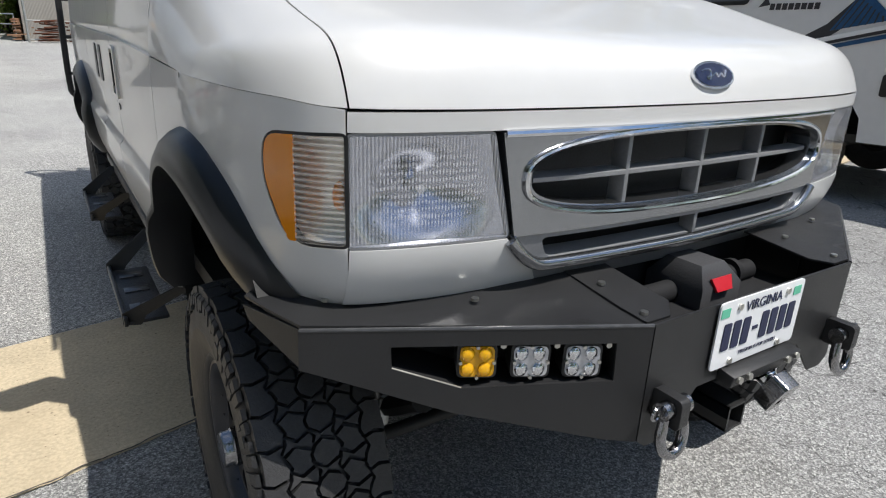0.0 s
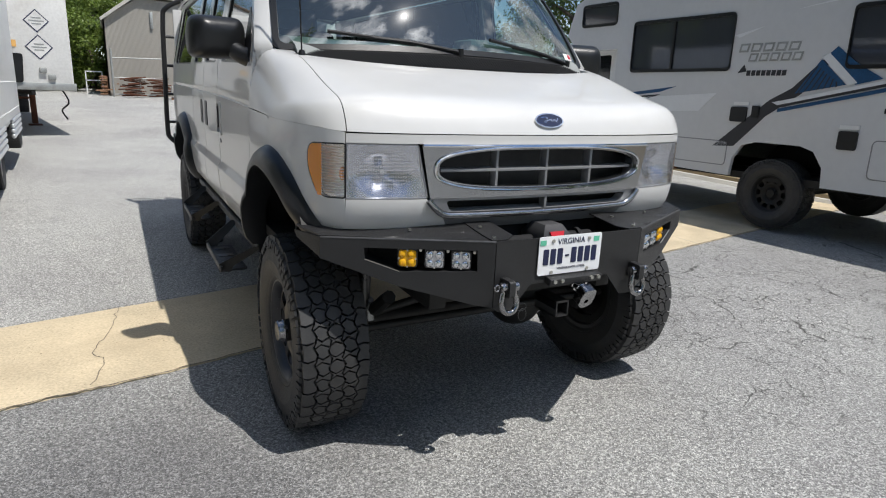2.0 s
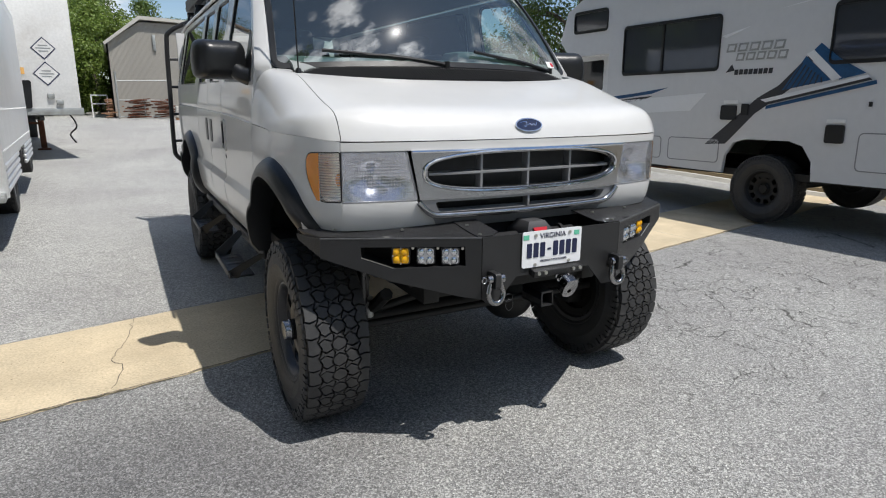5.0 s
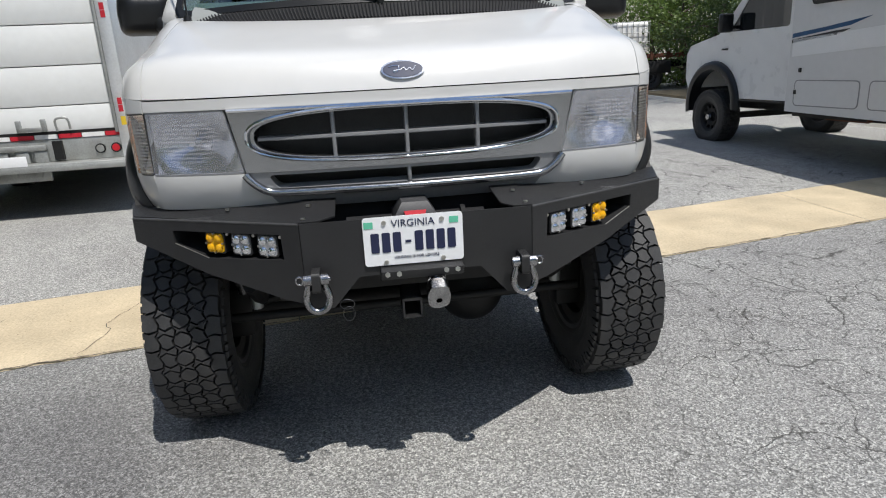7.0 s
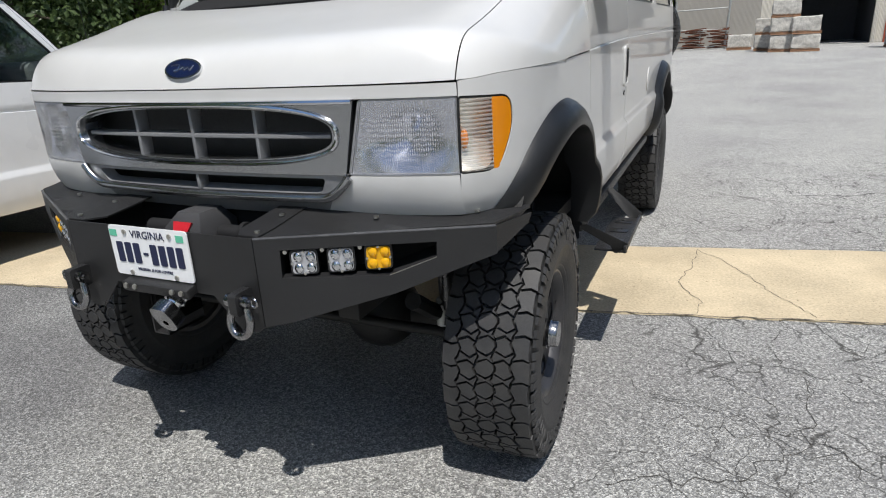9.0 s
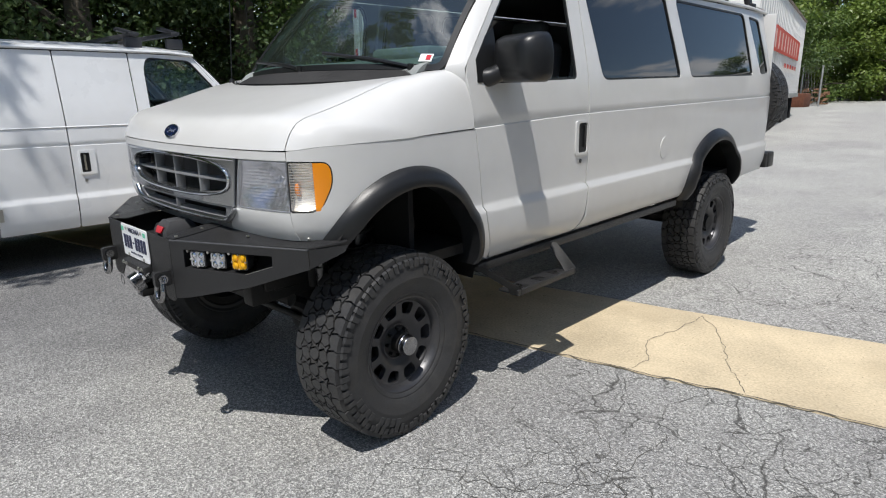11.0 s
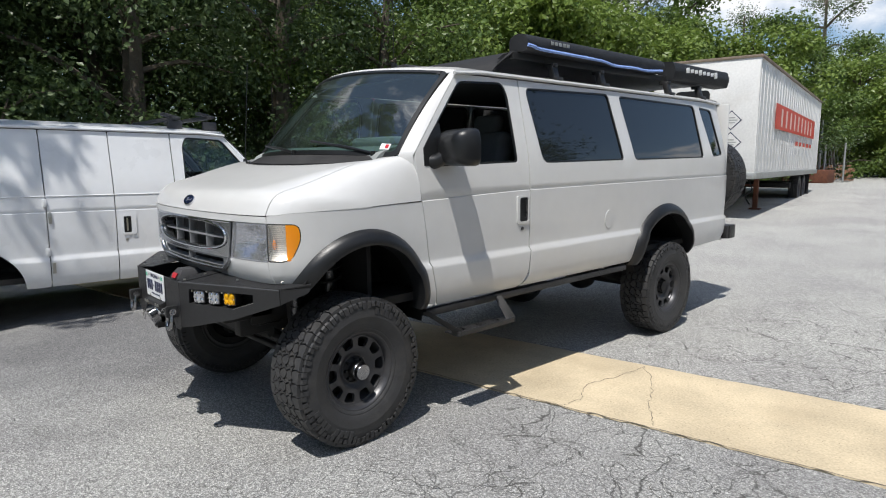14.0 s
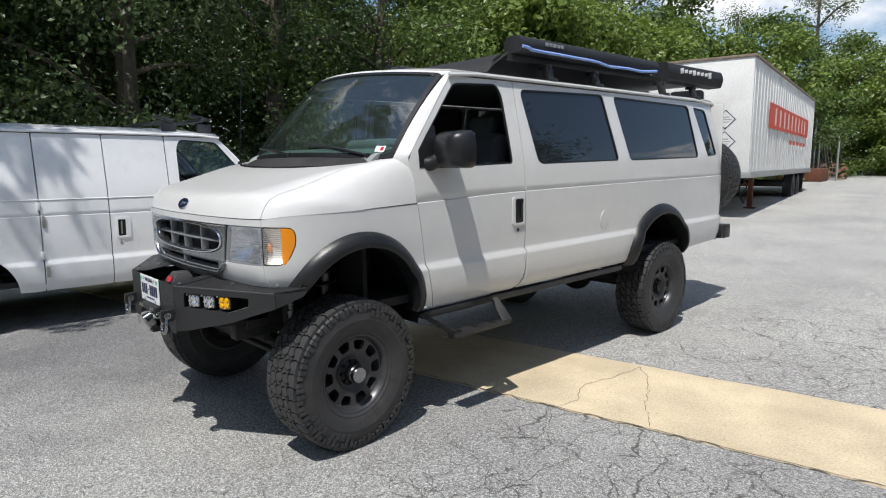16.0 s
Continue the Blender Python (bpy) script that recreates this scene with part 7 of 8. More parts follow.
for s in (1, -1):
    bm = B()
    box(bm, (s * (HW - .012), BL / 2, (BH + .86) / 2), (.024, BL, BH - .86), bevel=.004)
    sp = PB("side_panel", bm, M["alu"], label="riveted aluminium side panel")
    # rivets in plain white, their bright glints put into the colour
    bm = B()
    for yy in np.arange(.06, BL, .15):
        for z in (.98, 1.38, 2.8):
            rod(bm, (s * (HW - .002), yy, z), (s * (HW + .006), yy, z), .013, 6, .008)
    rv = part("rivet", bm, M["white_tape"], sp)
    rv["kind"] = "stuff"
    for k in range(4):
        bm = B()
        box(bm, (s * (HW - .015), 1.1, .86 - .035 - k * .075), (.05, 2.2, .062), bevel=.02, seg=3)
        PB("skirt_rib", bm, M["alu"], label="ribbed aluminium skirt")
        bm = B()
        box(bm, (s * (HW - .015), 4.9, .86 - .035 - k * .075), (.05, 2.1, .062), bevel=.02, seg=3)
        PB("skirt_rib", bm, M["alu"], label="ribbed aluminium skirt")
bm = B()
box(bm, (0, BL / 2, BH - .02), (2 * HW, BL, .04), bevel=.01)
PB("box_roof", bm, M["box_white"])
bm = B()
box(bm, (0, BL / 2, .87), (2 * HW - .06, BL, .06))
for s in (1, -1):
    box(bm, (s * .45, BL / 2 + .7, .70), (.09, BL + 1.5, .2))
PB("chassis_frame", bm, M["under"])
bm = B()
box(bm, (0, BL + .02, 2.0), (2 * HW, .04, BH - .9))
PB("front_wall", bm, M["box_white"])
bm = B()
box(bm, (0, BL + 1.0, 1.35), (2.0, 1.7, 1.7), bevel=.18, seg=4)
box(bm, (0, BL + 2.1, 1.05), (1.8, 1.0, .9), bevel=.15, seg=4)
PB("cab", bm, M["box_white"])
for x, t in ((.98, 0), (-.98, 180)):
    wheel(BT, pose(x, 2.45, .40, 0, 0, t), r=.40, w=.25, rr=.24, hubcap=False, rim_m="white_rim")
    wheel(BT, pose(x, 7.4, .40, 0, 0, t), r=.40, w=.25, rr=.24, hubcap=False)

# ---- motorhome ----
RV = thing("motorhome", pose(5.36, 2.08, .03, 0, 0, 2.9), "grey and white lifted motorhome with angular decals", "motorhome")
PR = lambda name, bm, m, parent=RV, label="", sharp=38: part(name, bm, m, parent, label, sharp)
FLAT = Matrix(((0, 0, -1, 0), (1, 0, 0, 0), (0, 1, 0, 0), (0, 0, 0, 1)))   # (y, z) outlines on the near wall, thick towards -x
arch_rv = [(-.60, .58), (-.58, .80), (-.46, .97), (-.30, 1.02), (.25, 1.02), (.42, .97), (.53, .80), (.55, .58)]
wall = [(2.66, .62), (2.66, 2.20), (3.55, 2.20), (3.78, 2.45), (3.62, 2.90), (3.30, 3.05), (-3.1, 3.16), (-3.3, 3.1), (-3.3, .60)] + arch_rv
W_MAIN, W_REAR, W_BUNK = [(.74, 1.875), (2.36, 1.875), (2.36, 2.54), (.74, 2.54)], [(-2.3, 1.88), (-.64, 1.88), (-.64, 2.50), (-2.3, 2.50)], [(2.72, 2.56), (3.45, 2.56), (3.45, 2.86), (2.72, 2.86)]
bm = B()
slab(bm, wall, FLAT @ Matrix.Translation((0, 0, -.05)), .05, [rounded(w, .06) for w in (W_MAIN, W_REAR, W_BUNK)], step=.5)
PR("side_wall", bm, M["rv_grey"], label="grey fibreglass side wall")
for w, split in ((W_MAIN, 1), (W_REAR, 1), (W_BUNK, 0)):
    bm = B()
    slab(bm, rounded(w, .06), FLAT @ Matrix.Translation((0, 0, -.02)), .008, step=.5)
    wd = PR("window", bm, M["rv_tint"], label="dark tinted window")
    bm = B()
    slab(bm, rounded(grow(w, .02), .07), FLAT @ Matrix.Translation((0, 0, -.005)), .02, [rounded(grow(w, -.025), .05)], step=.5)
    part("window_frame", bm, M["plastic"], wd, "black window frame")
    if split:
        bm = B()
        my = (w[0][0] + w[1][0]) / 2 + .1
        slab(bm, [(my - .018, w[0][1]), (my + .018, w[0][1]), (my + .018, w[2][1]), (my - .018, w[2][1])], FLAT @ Matrix.Translation((0, 0, -.012)), .02, step=1)
        part("mullion", bm, M["plastic"], wd)


def decal(name, poly, m, lift=.004, label=""):
    bm = B()
    slab(bm, poly, FLAT @ Matrix.Translation((0, 0, lift - .003)), .003, step=1)
    return PR(name, bm, M[m], label=label)


decal("light_wedge", [(2.62, 1.48), (.87, 1.59), (1.11, 1.36), (1.56, 1.34), (2.62, 1.28)], "rv_light", label="pale angular decal")
decal("blue_stripe", [(2.64, 1.55), (2.1, 1.60), (1.50, 1.67), (1.78, 1.59), (2.64, 1.50)], "decal_blue")
decal("dark_stripe", [(2.64, 1.48), (2.0, 1.545), (1.76, 1.56), (1.95, 1.50), (2.64, 1.44)], "decal_dark")
decal("dark_band", [(.83, .93), (.15, 1.52), (-.10, 1.66), (-.53, 2.10), (-.57, 2.06), (-.22, 1.60), (.17, 1.33), (.53, .95)], "decal_dark", label="dark slanting decal")
decal("blue_fan", [(-.14, 1.60), (-.38, 1.97), (-.68, 1.70)], "decal_blue", .007)
for i in range(7):
    o = i * .068
    decal("fan_blade", [(-.17 - o, 1.60 + i * .012), (-.185 - o, 1.61 + i * .012), (-.36 - o * .55, 1.90 - i * .028), (-.345 - o * .55, 1.90 - i * .028)], "decal_dark", .010)
decal("blue_band", [(-.53, 2.10), (-.45, 2.02), (-.77, 1.70), (-1.03, 1.76), (-.74, 1.93)], "decal_blue", .007)
decal("light_band", [(-.38, 1.99), (-.46, 2.03), (-.79, 1.72), (-.70, 1.69)], "rv_light", .010)
decal("light_stripe", [(.11, 1.495), (-1.05, 1.745), (-1.07, 1.715), (.04, 1.465)], "rv_light", .012)
decal("dark_stripe", [(.05, 1.460), (-1.07, 1.712), (-1.10, 1.690), (.03, 1.435)], "decal_dark", .012)
decal("blue_stripe", [(.03, 1.425), (-1.14, 1.685), (-1.15, 1.645), (.03, 1.385)], "decal_blue", .012)
decal("light_blade", [(-.03, 2.52), (-1.24, 2.72), (-3.0, 2.98), (-3.0, 2.90), (-1.25, 2.66)], "rv_light")
decal("light_blade", [(.72, 2.28), (.34, 2.365), (.66, 2.25)], "rv_light")
# model writing as plain slanted shapes
for i in range(5):
    y = .64 - i * .155
    decal("letter_shape", [(y, 2.075), (y - .125, 2.075), (y - .145, 2.175), (y - .02, 2.175)], "galv", .005)
    decal("letter_heart", [(y - .03, 2.097), (y - .105, 2.097), (y - .117, 2.153), (y - .042, 2.153)], "rv_grey", .008)
    y = .50 - i * .135
    decal("letter_shape", [(y, 1.965), (y - .108, 1.965), (y - .128, 2.06), (y - .02, 2.06)], "galv", .005)
    decal("letter_heart", [(y - .028, 1.985), (y - .09, 1.985), (y - .102, 2.04), (y - .04, 2.04)], "rv_grey", .008)
for i in range(8):
    decal("maker_bar", [(.50 - i * .064, 1.80), (.45 - i * .064, 1.80), (.445 - i * .064, 1.862), (.495 - i * .064, 1.862)], "decal_dark", .005)
decal("mark_swoosh", [(.62, 1.83), (.50, 1.85), (.54, 1.93)], "decal_dark", .005)
# hatches, vents, boxes
for y0, y1, z0, z1 in ((1.55, 2.52, .70, 1.0), (.62, 1.42, .70, 1.0), (-2.6, -1.05, .74, 1.14)):
    bm = B()
    o = rounded([(y0, z0), (y1, z0), (y1, z1), (y0, z1)], .06)
    slab(bm, grow(o, .006), FLAT @ Matrix.Translation((0, 0, -.002)), .006, [grow(o, -.006)], step=.5)
    ht = PR("hatch", bm, M["grey_chrome"], label="storage hatch in the side")
    bm = B()
    slab(bm, grow(o, -.008), FLAT @ Matrix.Translation((0, 0, -.002)), .006, step=.5)
    part("hatch_door", bm, M["rv_grey"], ht)
for y, z, w, h in ((.52, 1.34, .22, .18), (-.80, 1.12, .20, .20), (.30, 1.38, .09, .14), (2.45, 1.12, .03, .05), (2.50, .86, .03, .05), (-1.12, 1.44, .03, .05)):
    bm = B()
    slab(bm, rounded([(y - w / 2, z - h / 2), (y + w / 2, z - h / 2), (y + w / 2, z + h / 2), (y - w / 2, z + h / 2)], min(w, h) * .15), FLAT @ Matrix.Translation((0, 0, .0)), .02, step=.5)
    PR("service_box", bm, M["plastic"], label="small black service box")
for y, z in ((.50, 1.47), (-.80, 1.26)):
    bm = B()
    slab(bm, [(y - .10, z - .02), (y + .10, z - .02), (y + .10, z + .02), (y - .10, z + .02)], FLAT, .012, step=1)
    PR("vent_cap", bm, M["white_tape"])
# rest of the body
bm = B()
box(bm, (1.22, -.32, 3.09), (2.4, 5.9, .10), bevel=.03)
slab(bm, [(2.62, 2.20), (3.53, 2.20), (3.76, 2.45), (3.60, 2.90), (3.28, 3.05), (2.62, 3.08)], FLAT @ Matrix.Translation((0, 0, -2.42)), 2.37, step=.6)
PR("roof", bm, M["rv_white"])
bm = B()
box(bm, (1.22, -3.26, 1.85), (2.4, .06, 2.5), bevel=.02)
box(bm, (2.42, -.3, 1.85), (.05, 5.9, 2.5))
box(bm, (1.22, 2.63, 1.45), (2.36, .04, 1.6))
PR("far_wall", bm, M["rv_grey"])
bm = B()
box(bm, (1.22, -.3, .60), (2.3, 5.8, .08))
for x in (.7, 1.7):
    box(bm, (x, .9, .60), (.1, 8.2, .12))
rod(bm, (.3, 0, .42), (2.1, 0, .42), .06, 12)
rod(bm, (.4, 4.52, .42), (2.0, 4.52, .42), .05, 12)
box(bm, (.9, 2.0, .60), (.6, .5, .16), bevel=.05)
rod(bm, (.35, 1.5, .56), (.35, 2.4, .56), .035, 10)
PR("chassis_frame", bm, M["under"])
bm = B()
for p, q in (((.18, 2.15, .55), (.18, 1.55, .55)), ((.18, 1.6, .55), (.05, 1.4, .58))):
    rod(bm, p, q, .02, 8)
PR("exhaust_pipe", bm, M["rust"])
bm = B()
slab(bm, [(-.58, .60), (-.56, .80), (-.44, .96), (-.28, 1.005), (.24, 1.005), (.40, .96), (.51, .80), (.53, .60)], FLAT @ Matrix.Translation((0, 0, -.75)), .02, step=1)
PR("wheel_well", bm, M["dark"])
# cab: outline in side view, widened over the cabin
CABX = .22
prof = [(2.66, .72), (3.98, .72), (4.02, .78), (4.06, 1.0), (4.24, 1.16), (4.55, 1.20), (4.85, 1.14), (5.00, 1.0), (5.06, .80), (5.20, .84), (5.27, 1.0), (5.27, 1.38), (5.17, 1.50), (4.9, 1.56), (4.45, 1.64), (3.85, 2.20), (2.66, 2.20)]
WCAB = [(2.98, 1.66), (4.20, 1.66), (3.80, 2.12), (2.98, 2.14)]
for x0, flipx in ((CABX, 1), (2.44 - CABX, -1)):
    bm = B()
    slab(bm, prof, Matrix(((0, 0, -1, x0 + (.03 if flipx > 0 else 0)), (1, 0, 0, 0), (0, 1, 0, 0), (0, 0, 0, 1))), .03, [rounded(WCAB, .05)], step=.4)
    cab = PR("cab_side", bm, M["rv_white"], label="white cab side with a tinted window")
    bm = B()
    slab(bm, rounded(WCAB, .05), Matrix(((0, 0, -1, x0 + .02), (1, 0, 0, 0), (0, 1, 0, 0), (0, 0, 0, 1))), .006, step=.4)
    part("cab_window", bm, M["tint"], cab)
bm = B()
top = [(5.20, .84), (5.29, 1.0), (5.29, 1.38), (5.19, 1.50), (4.9, 1.56), (4.47, 1.63)]
for (ya, za), (yb, zb) in zip(top, top[1:]):
    a, b, c, d = [bm.verts.new(p) for p in ((CABX, ya, za), (2.44 - CABX, ya, za), (2.44 - CABX, yb, zb), (CABX, yb, zb))]
    bm.faces.new((a, b, c, d))
PR("cab_hood", bm, M["rv_white"], sharp=60)
bm = B()
a, b, c, d = [bm.verts.new(p) for p in ((CABX + .05, 4.47, 1.64), (2.39 - CABX, 4.47, 1.64), (2.34 - CABX, 3.88, 2.20), (CABX + .1, 3.88, 2.20))]
bm.faces.new((a, b, c, d))
PR("cab_windscreen", bm, M["tint"])
bm = B()
box(bm, (1.22, 5.27, .78), (1.9, .12, .22), bevel=.04)
PR("cab_bumper", bm, M["plastic"])
bm = B()
box(bm, (CABX - .01, 3.35, .70), (.02, 1.4, .02))
PR("cab_sill", bm, M["plastic"])
bm = B()
box(bm, (CABX - .008, 4.28, 1.42), (.01, .14, .025))
PR("cab_badge", bm, M["plastic"])
bm = B()
box(bm, (CABX - .008, 2.70, 1.45), (.012, .015, 1.45))
PR("cab_trim", bm, M["plastic"], label="black trim and door seam")
bm = B()
box(bm, (CABX - .16, 4.08, 1.78), (.20, .10, .26), bevel=.03)
box(bm, (CABX - .05, 4.10, 1.72), (.14, .05, .05), bevel=.01)
PR("cab_mirror", bm, M["plastic"], label="black cab mirror")
bm = B()
rows = []
for i in range(19):
    a = math.radians(-12 + 196 * i / 18)
    rows.append([bm.verts.new((x, 4.52 + r * math.cos(a), .60 + r * 1.0 * math.sin(a))) for x, r in ((CABX, .66), (CABX - .05, .65), (CABX - .07, .60), (CABX - .06, .54), (CABX + .1, .53))])
for p, q in zip(rows, rows[1:]):
    for j in range(4):
        bm.faces.new((p[j], q[j], q[j + 1], p[j + 1]))
PR("wheel_flare", bm, M["plastic"], sharp=60)
for y in (0, 4.52):
    wheel(RV, pose(.30 if y else .16, y, .42, 0, 0, 180), r=.42, w=.29, rr=.22, hubcap=y > 0, rim_m="under")
    wheel(RV, pose(2.44 - .16, y, .42, 0, 0, 0), r=.42, w=.29, rr=.22, hubcap=False)
bm = B()
box(bm, (.1, -2.2, .40), (.05, .5, .05))
rod(bm, (.1, -2.0, .58), (.1, -2.0, .30), .03, 8)
rod(bm, (.1, -2.4, .58), (.1, -2.4, .34), .02, 8)
PR("jack_leg", bm, M["under"])

# ---- semi trailer ----
TR = thing("semi_trailer", pose(-2.24, 13.93, .26, 0, 0, 10.97), "weathered white ribbed semi trailer with a faded red panel", "trailer")
PT = lambda name, bm, m, parent=TR, label="", sharp=38: part(name, bm, m, parent, label, sharp)
TL, TW, TB, TH = 13.8, 2.55, 1.10, 3.95
bm = B()
box(bm, (-TW / 2, .03, (TB + TH) / 2), (TW - .04, .06, TH - TB), bevel=.02)
fr = PT("front_wall", bm, M["trailer"], label="white front wall with diamond placards")
for z, w in ((2.44, .24), (1.90, .26)):
    for rr_, ml in ((w, "ink"), (w - .03, "trailer")):
        bm = B()
        slab(bm, [(-rr_, 0), (0, -rr_), (rr_, 0), (0, rr_)], pose(-.60, -.004 if ml == "ink" else -.008, z, 90, 0, 0), .004, step=1)
        part("placard", bm, M[ml], fr, "diamond hazard placard")
    bm = B()
    for k in (-1, 0, 1):
        slab(bm, [(-.14 + abs(k) * .05, k * .06 - .012), (.14 - abs(k) * .05, k * .06 - .012), (.14 - abs(k) * .05, k * .06 + .012), (-.14 + abs(k) * .05, k * .06 + .012)], pose(-.60, -.013, z, 90, 0, 0), .003, step=1)
    part("placard_bar", bm, M["galv"], fr)
bm = B()
slab(bm, rounded([(-.20, -.30), (.16, -.30), (.20, .30), (-.16, .30)], .06), pose(-1.12, -.03, 1.45, 90, 0, 0), .03, step=.5)
part("air_box", bm, M["plastic"], fr, "black rounded box")
bm = B()
slab(bm, rounded([(-.42, -.45), (.42, -.45), (.42, .45), (-.42, .45)], .12), pose(-1.55, -.03, 2.75, 90, 0, 0), .03, step=.5)
part("dark_panel", bm, M["plastic"], fr)
bm = B()
slab(bm, [(-.14, -.07), (.14, -.07), (.14, .07), (-.14, .07)], pose(-1.15, -.012, 1.95, 90, 0, 0), .004, step=1)
part("sticker", bm, M["orange_tag"], fr, "orange sticker")
for x, z in ((-.58, 1.42), (-.42, 1.28)):
    bm = B()
    box(bm, (x, -.04, z), (.14, .06, .12), bevel=.02)
    part("air_coupling", bm, M["galv"], fr)
for x in (-.02, -TW + .02):
    bm = B()
    box(bm, (x, TL / 2, (TB + TH) / 2), (.02, TL, TH - TB))
    sw = PT("side_wall", bm, M["trailer"], label="ribbed white side wall")
    rib = B()
    box(rib, (0, 0, 0), (.018, .06, TH - TB - .22), bevel=.006, seg=1)
    first = part("rib", rib, M["trailer"], sw)
    for i in range(30):
        o = first if i == 0 else new("rib", first.data)
        o.parent = sw
        o.matrix_local = pose(x + (.014 if x > -1 else -.014), .15 + (TL - .3) * i / 29, (TB + TH) / 2 - .02)
bm = B()
for x in (0.012, -TW - .0):
    box(bm, (x, TL / 2, TB - .02), (.05, TL, .16), bevel=.01)
box(bm, (-TW / 2, 0, TB - .02), (TW, .05, .16), bevel=.01)
PT("edge_rail", bm, M["galv"])
bm = B()
for x in (0.012, -TW - .0):
    box(bm, (x, TL / 2, TH - .01), (.05, TL, .07), bevel=.01)
box(bm, (-TW / 2, 0, TH - .01), (TW, .05, .07), bevel=.01)
PT("roof_rail", bm, M["old_rail"], label="rust-stained brown roof rail")
bm = B()
box(bm, (-TW / 2, TL / 2, TH), (TW, TL, .04))
box(bm, (-TW / 2, TL / 2, TB), (TW - .06, TL, .10))
box(bm, (-TW / 2, TL - .02, (TB + TH) / 2), (TW, .06, TH - TB))
PT("roof_and_floor", bm, M["trailer"])
bm = B()
slab(bm, [(2.35, 2.33), (11.6, 2.35), (11.6, 3.02), (2.35, 3.02)], Matrix(((0, 0, 1, .028), (1, 0, 0, 0), (0, 1, 0, 0), (0, 0, 0, 1))), .004, step=2)
rp = PT("red_panel", bm, M["trailer_red"], label="faded red panel with pale bars")
for i in range(9):
    bm = B()
    y = 3.3 + i * .88
    slab(bm, [(y, 2.43), (y + .26, 2.43), (y + .26, 2.92), (y, 2.92)], Matrix(((0, 0, 1, .034), (1, 0, 0, 0), (0, 1, 0, 0), (0, 0, 0, 1))), .004, step=2)
    part("writing_bar", bm, M["faded_red"], rp)
for i in range(5):
    bm = B()
    y = 6.6 + i * .95
    slab(bm, [(y, 1.98), (y + .55, 1.98), (y + .55, 2.11), (y, 2.11)], Matrix(((0, 0, 1, .03), (1, 0, 0, 0), (0, 1, 0, 0), (0, 0, 0, 1))), .004, step=2)
    part("writing_bar", bm, M["trailer_red"], rp)
bm = B()
for x in (-.50, -TW + .50):
    box(bm, (x, 3.35, .62), (.13, .13, 1.05), bevel=.01)
    box(bm, (x, 3.35, .06), (.30, .26, .05), bevel=.01)
    rod(bm, (x, 3.35, .9), (x - .4, 4.3, TB), .03, 8)
rod(bm, (-.50, 3.35, .75), (-TW + .5, 3.35, .75), .03, 8)
PT("landing_leg", bm, M["rust"], label="rusty landing legs")
bm = B()
tube(bm, bend([(-.30, .3, TB), (-.16, .35, .92), (-.10, .4, .72), (-.24, .42, .55), (-.14, .45, .35)], 6), .018, 6)
PT("air_hose", bm, M["dark"])
bm = B()
for x in (-.8, -1.75):
    box(bm, (x, TL / 2, TB - .12), (.08, TL, .18))
box(bm, (-TW / 2, 10.0, .62), (2.0, 3.0, .20), bevel=.03)
PT("underframe", bm, M["under"])
for y in (9.3, 10.6):
    for x, t in ((-.22, 0), (-TW + .22, 180)):
        wheel(TR, pose(x, y, .49, 0, 0, t), r=.49, w=.30, rr=.27, hubcap=False)
bm = B()
box(bm, (-.25, 11.5, .62), (.5, .02, .8))
PT("mud_flap", bm, M["dark"])

# ---- buildings at the back of the yard ----
BY = 38.5
BZ = ground_z(BY)
BLD = thing("warehouse", pose(0, BY, BZ - .02), "beige metal-clad warehouse with dark open bay doors", "building")
PW = lambda name, bm, m, parent=BLD, label="", sharp=38: part(name, bm, m, parent, label, sharp)
UP = Matrix(((1, 0, 0, 0), (0, 0, -1, .12), (0, 1, 0, 0), (0, 0, 0, 1)))
gable = [(-1.6, 0), (3.0, 0), (3.0, 5.35), (.25, 5.45), (-1.6, 4.2)]
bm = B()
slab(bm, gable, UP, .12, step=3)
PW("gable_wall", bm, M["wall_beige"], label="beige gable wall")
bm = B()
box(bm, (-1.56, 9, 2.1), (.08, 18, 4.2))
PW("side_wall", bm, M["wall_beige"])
front = [(3.0, 0), (4.35, 0), (4.35, 4.3), (8.35, 4.3), (8.35, 0), (11.9, 0), (11.9, 4.3), (15.6, 4.3), (15.6, 0), (24, 0), (24, 5.35), (3.0, 5.35)]
bm = B()
slab(bm, front, UP, .12, step=3)
PW("front_wall", bm, M["wall_cream"], label="cream metal front wall")
# lining boxes in a dark base colour that stands for the bays' shade
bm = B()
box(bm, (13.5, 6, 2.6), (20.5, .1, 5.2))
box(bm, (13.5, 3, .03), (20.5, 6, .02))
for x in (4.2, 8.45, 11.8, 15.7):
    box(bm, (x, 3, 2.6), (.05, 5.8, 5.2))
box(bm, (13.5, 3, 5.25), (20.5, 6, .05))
PW("dark_bay", bm, M["bay"], label="open bay interior, its shade put into the colour")
for x in (4.30, 8.40, 11.85, 15.65):
    bm = B()
    box(bm, (x, -.05, 2.15), (.22, .14, 4.3), bevel=.02)
    PW("door_jamb", bm, M["wall_cream"])
bm = B()
sl = [(-1.68, 4.10), (.25, 5.55), (3.0, 5.45), (24.3, 5.45), (24.3, 5.60), (3.0, 5.62), (.2, 5.75), (-1.74, 4.24)]
slab(bm, sl, UP @ Matrix.Translation((0, 0, -18)), 18.4, step=6)
PW("roof", bm, M["roof_metal"], label="pale metal roof")
bm = B()
box(bm, (9.35, -.03, 1.15), (.95, .06, 2.3), bevel=.01)
PW("door", bm, M["brick_paint"], label="brick-red steel door")
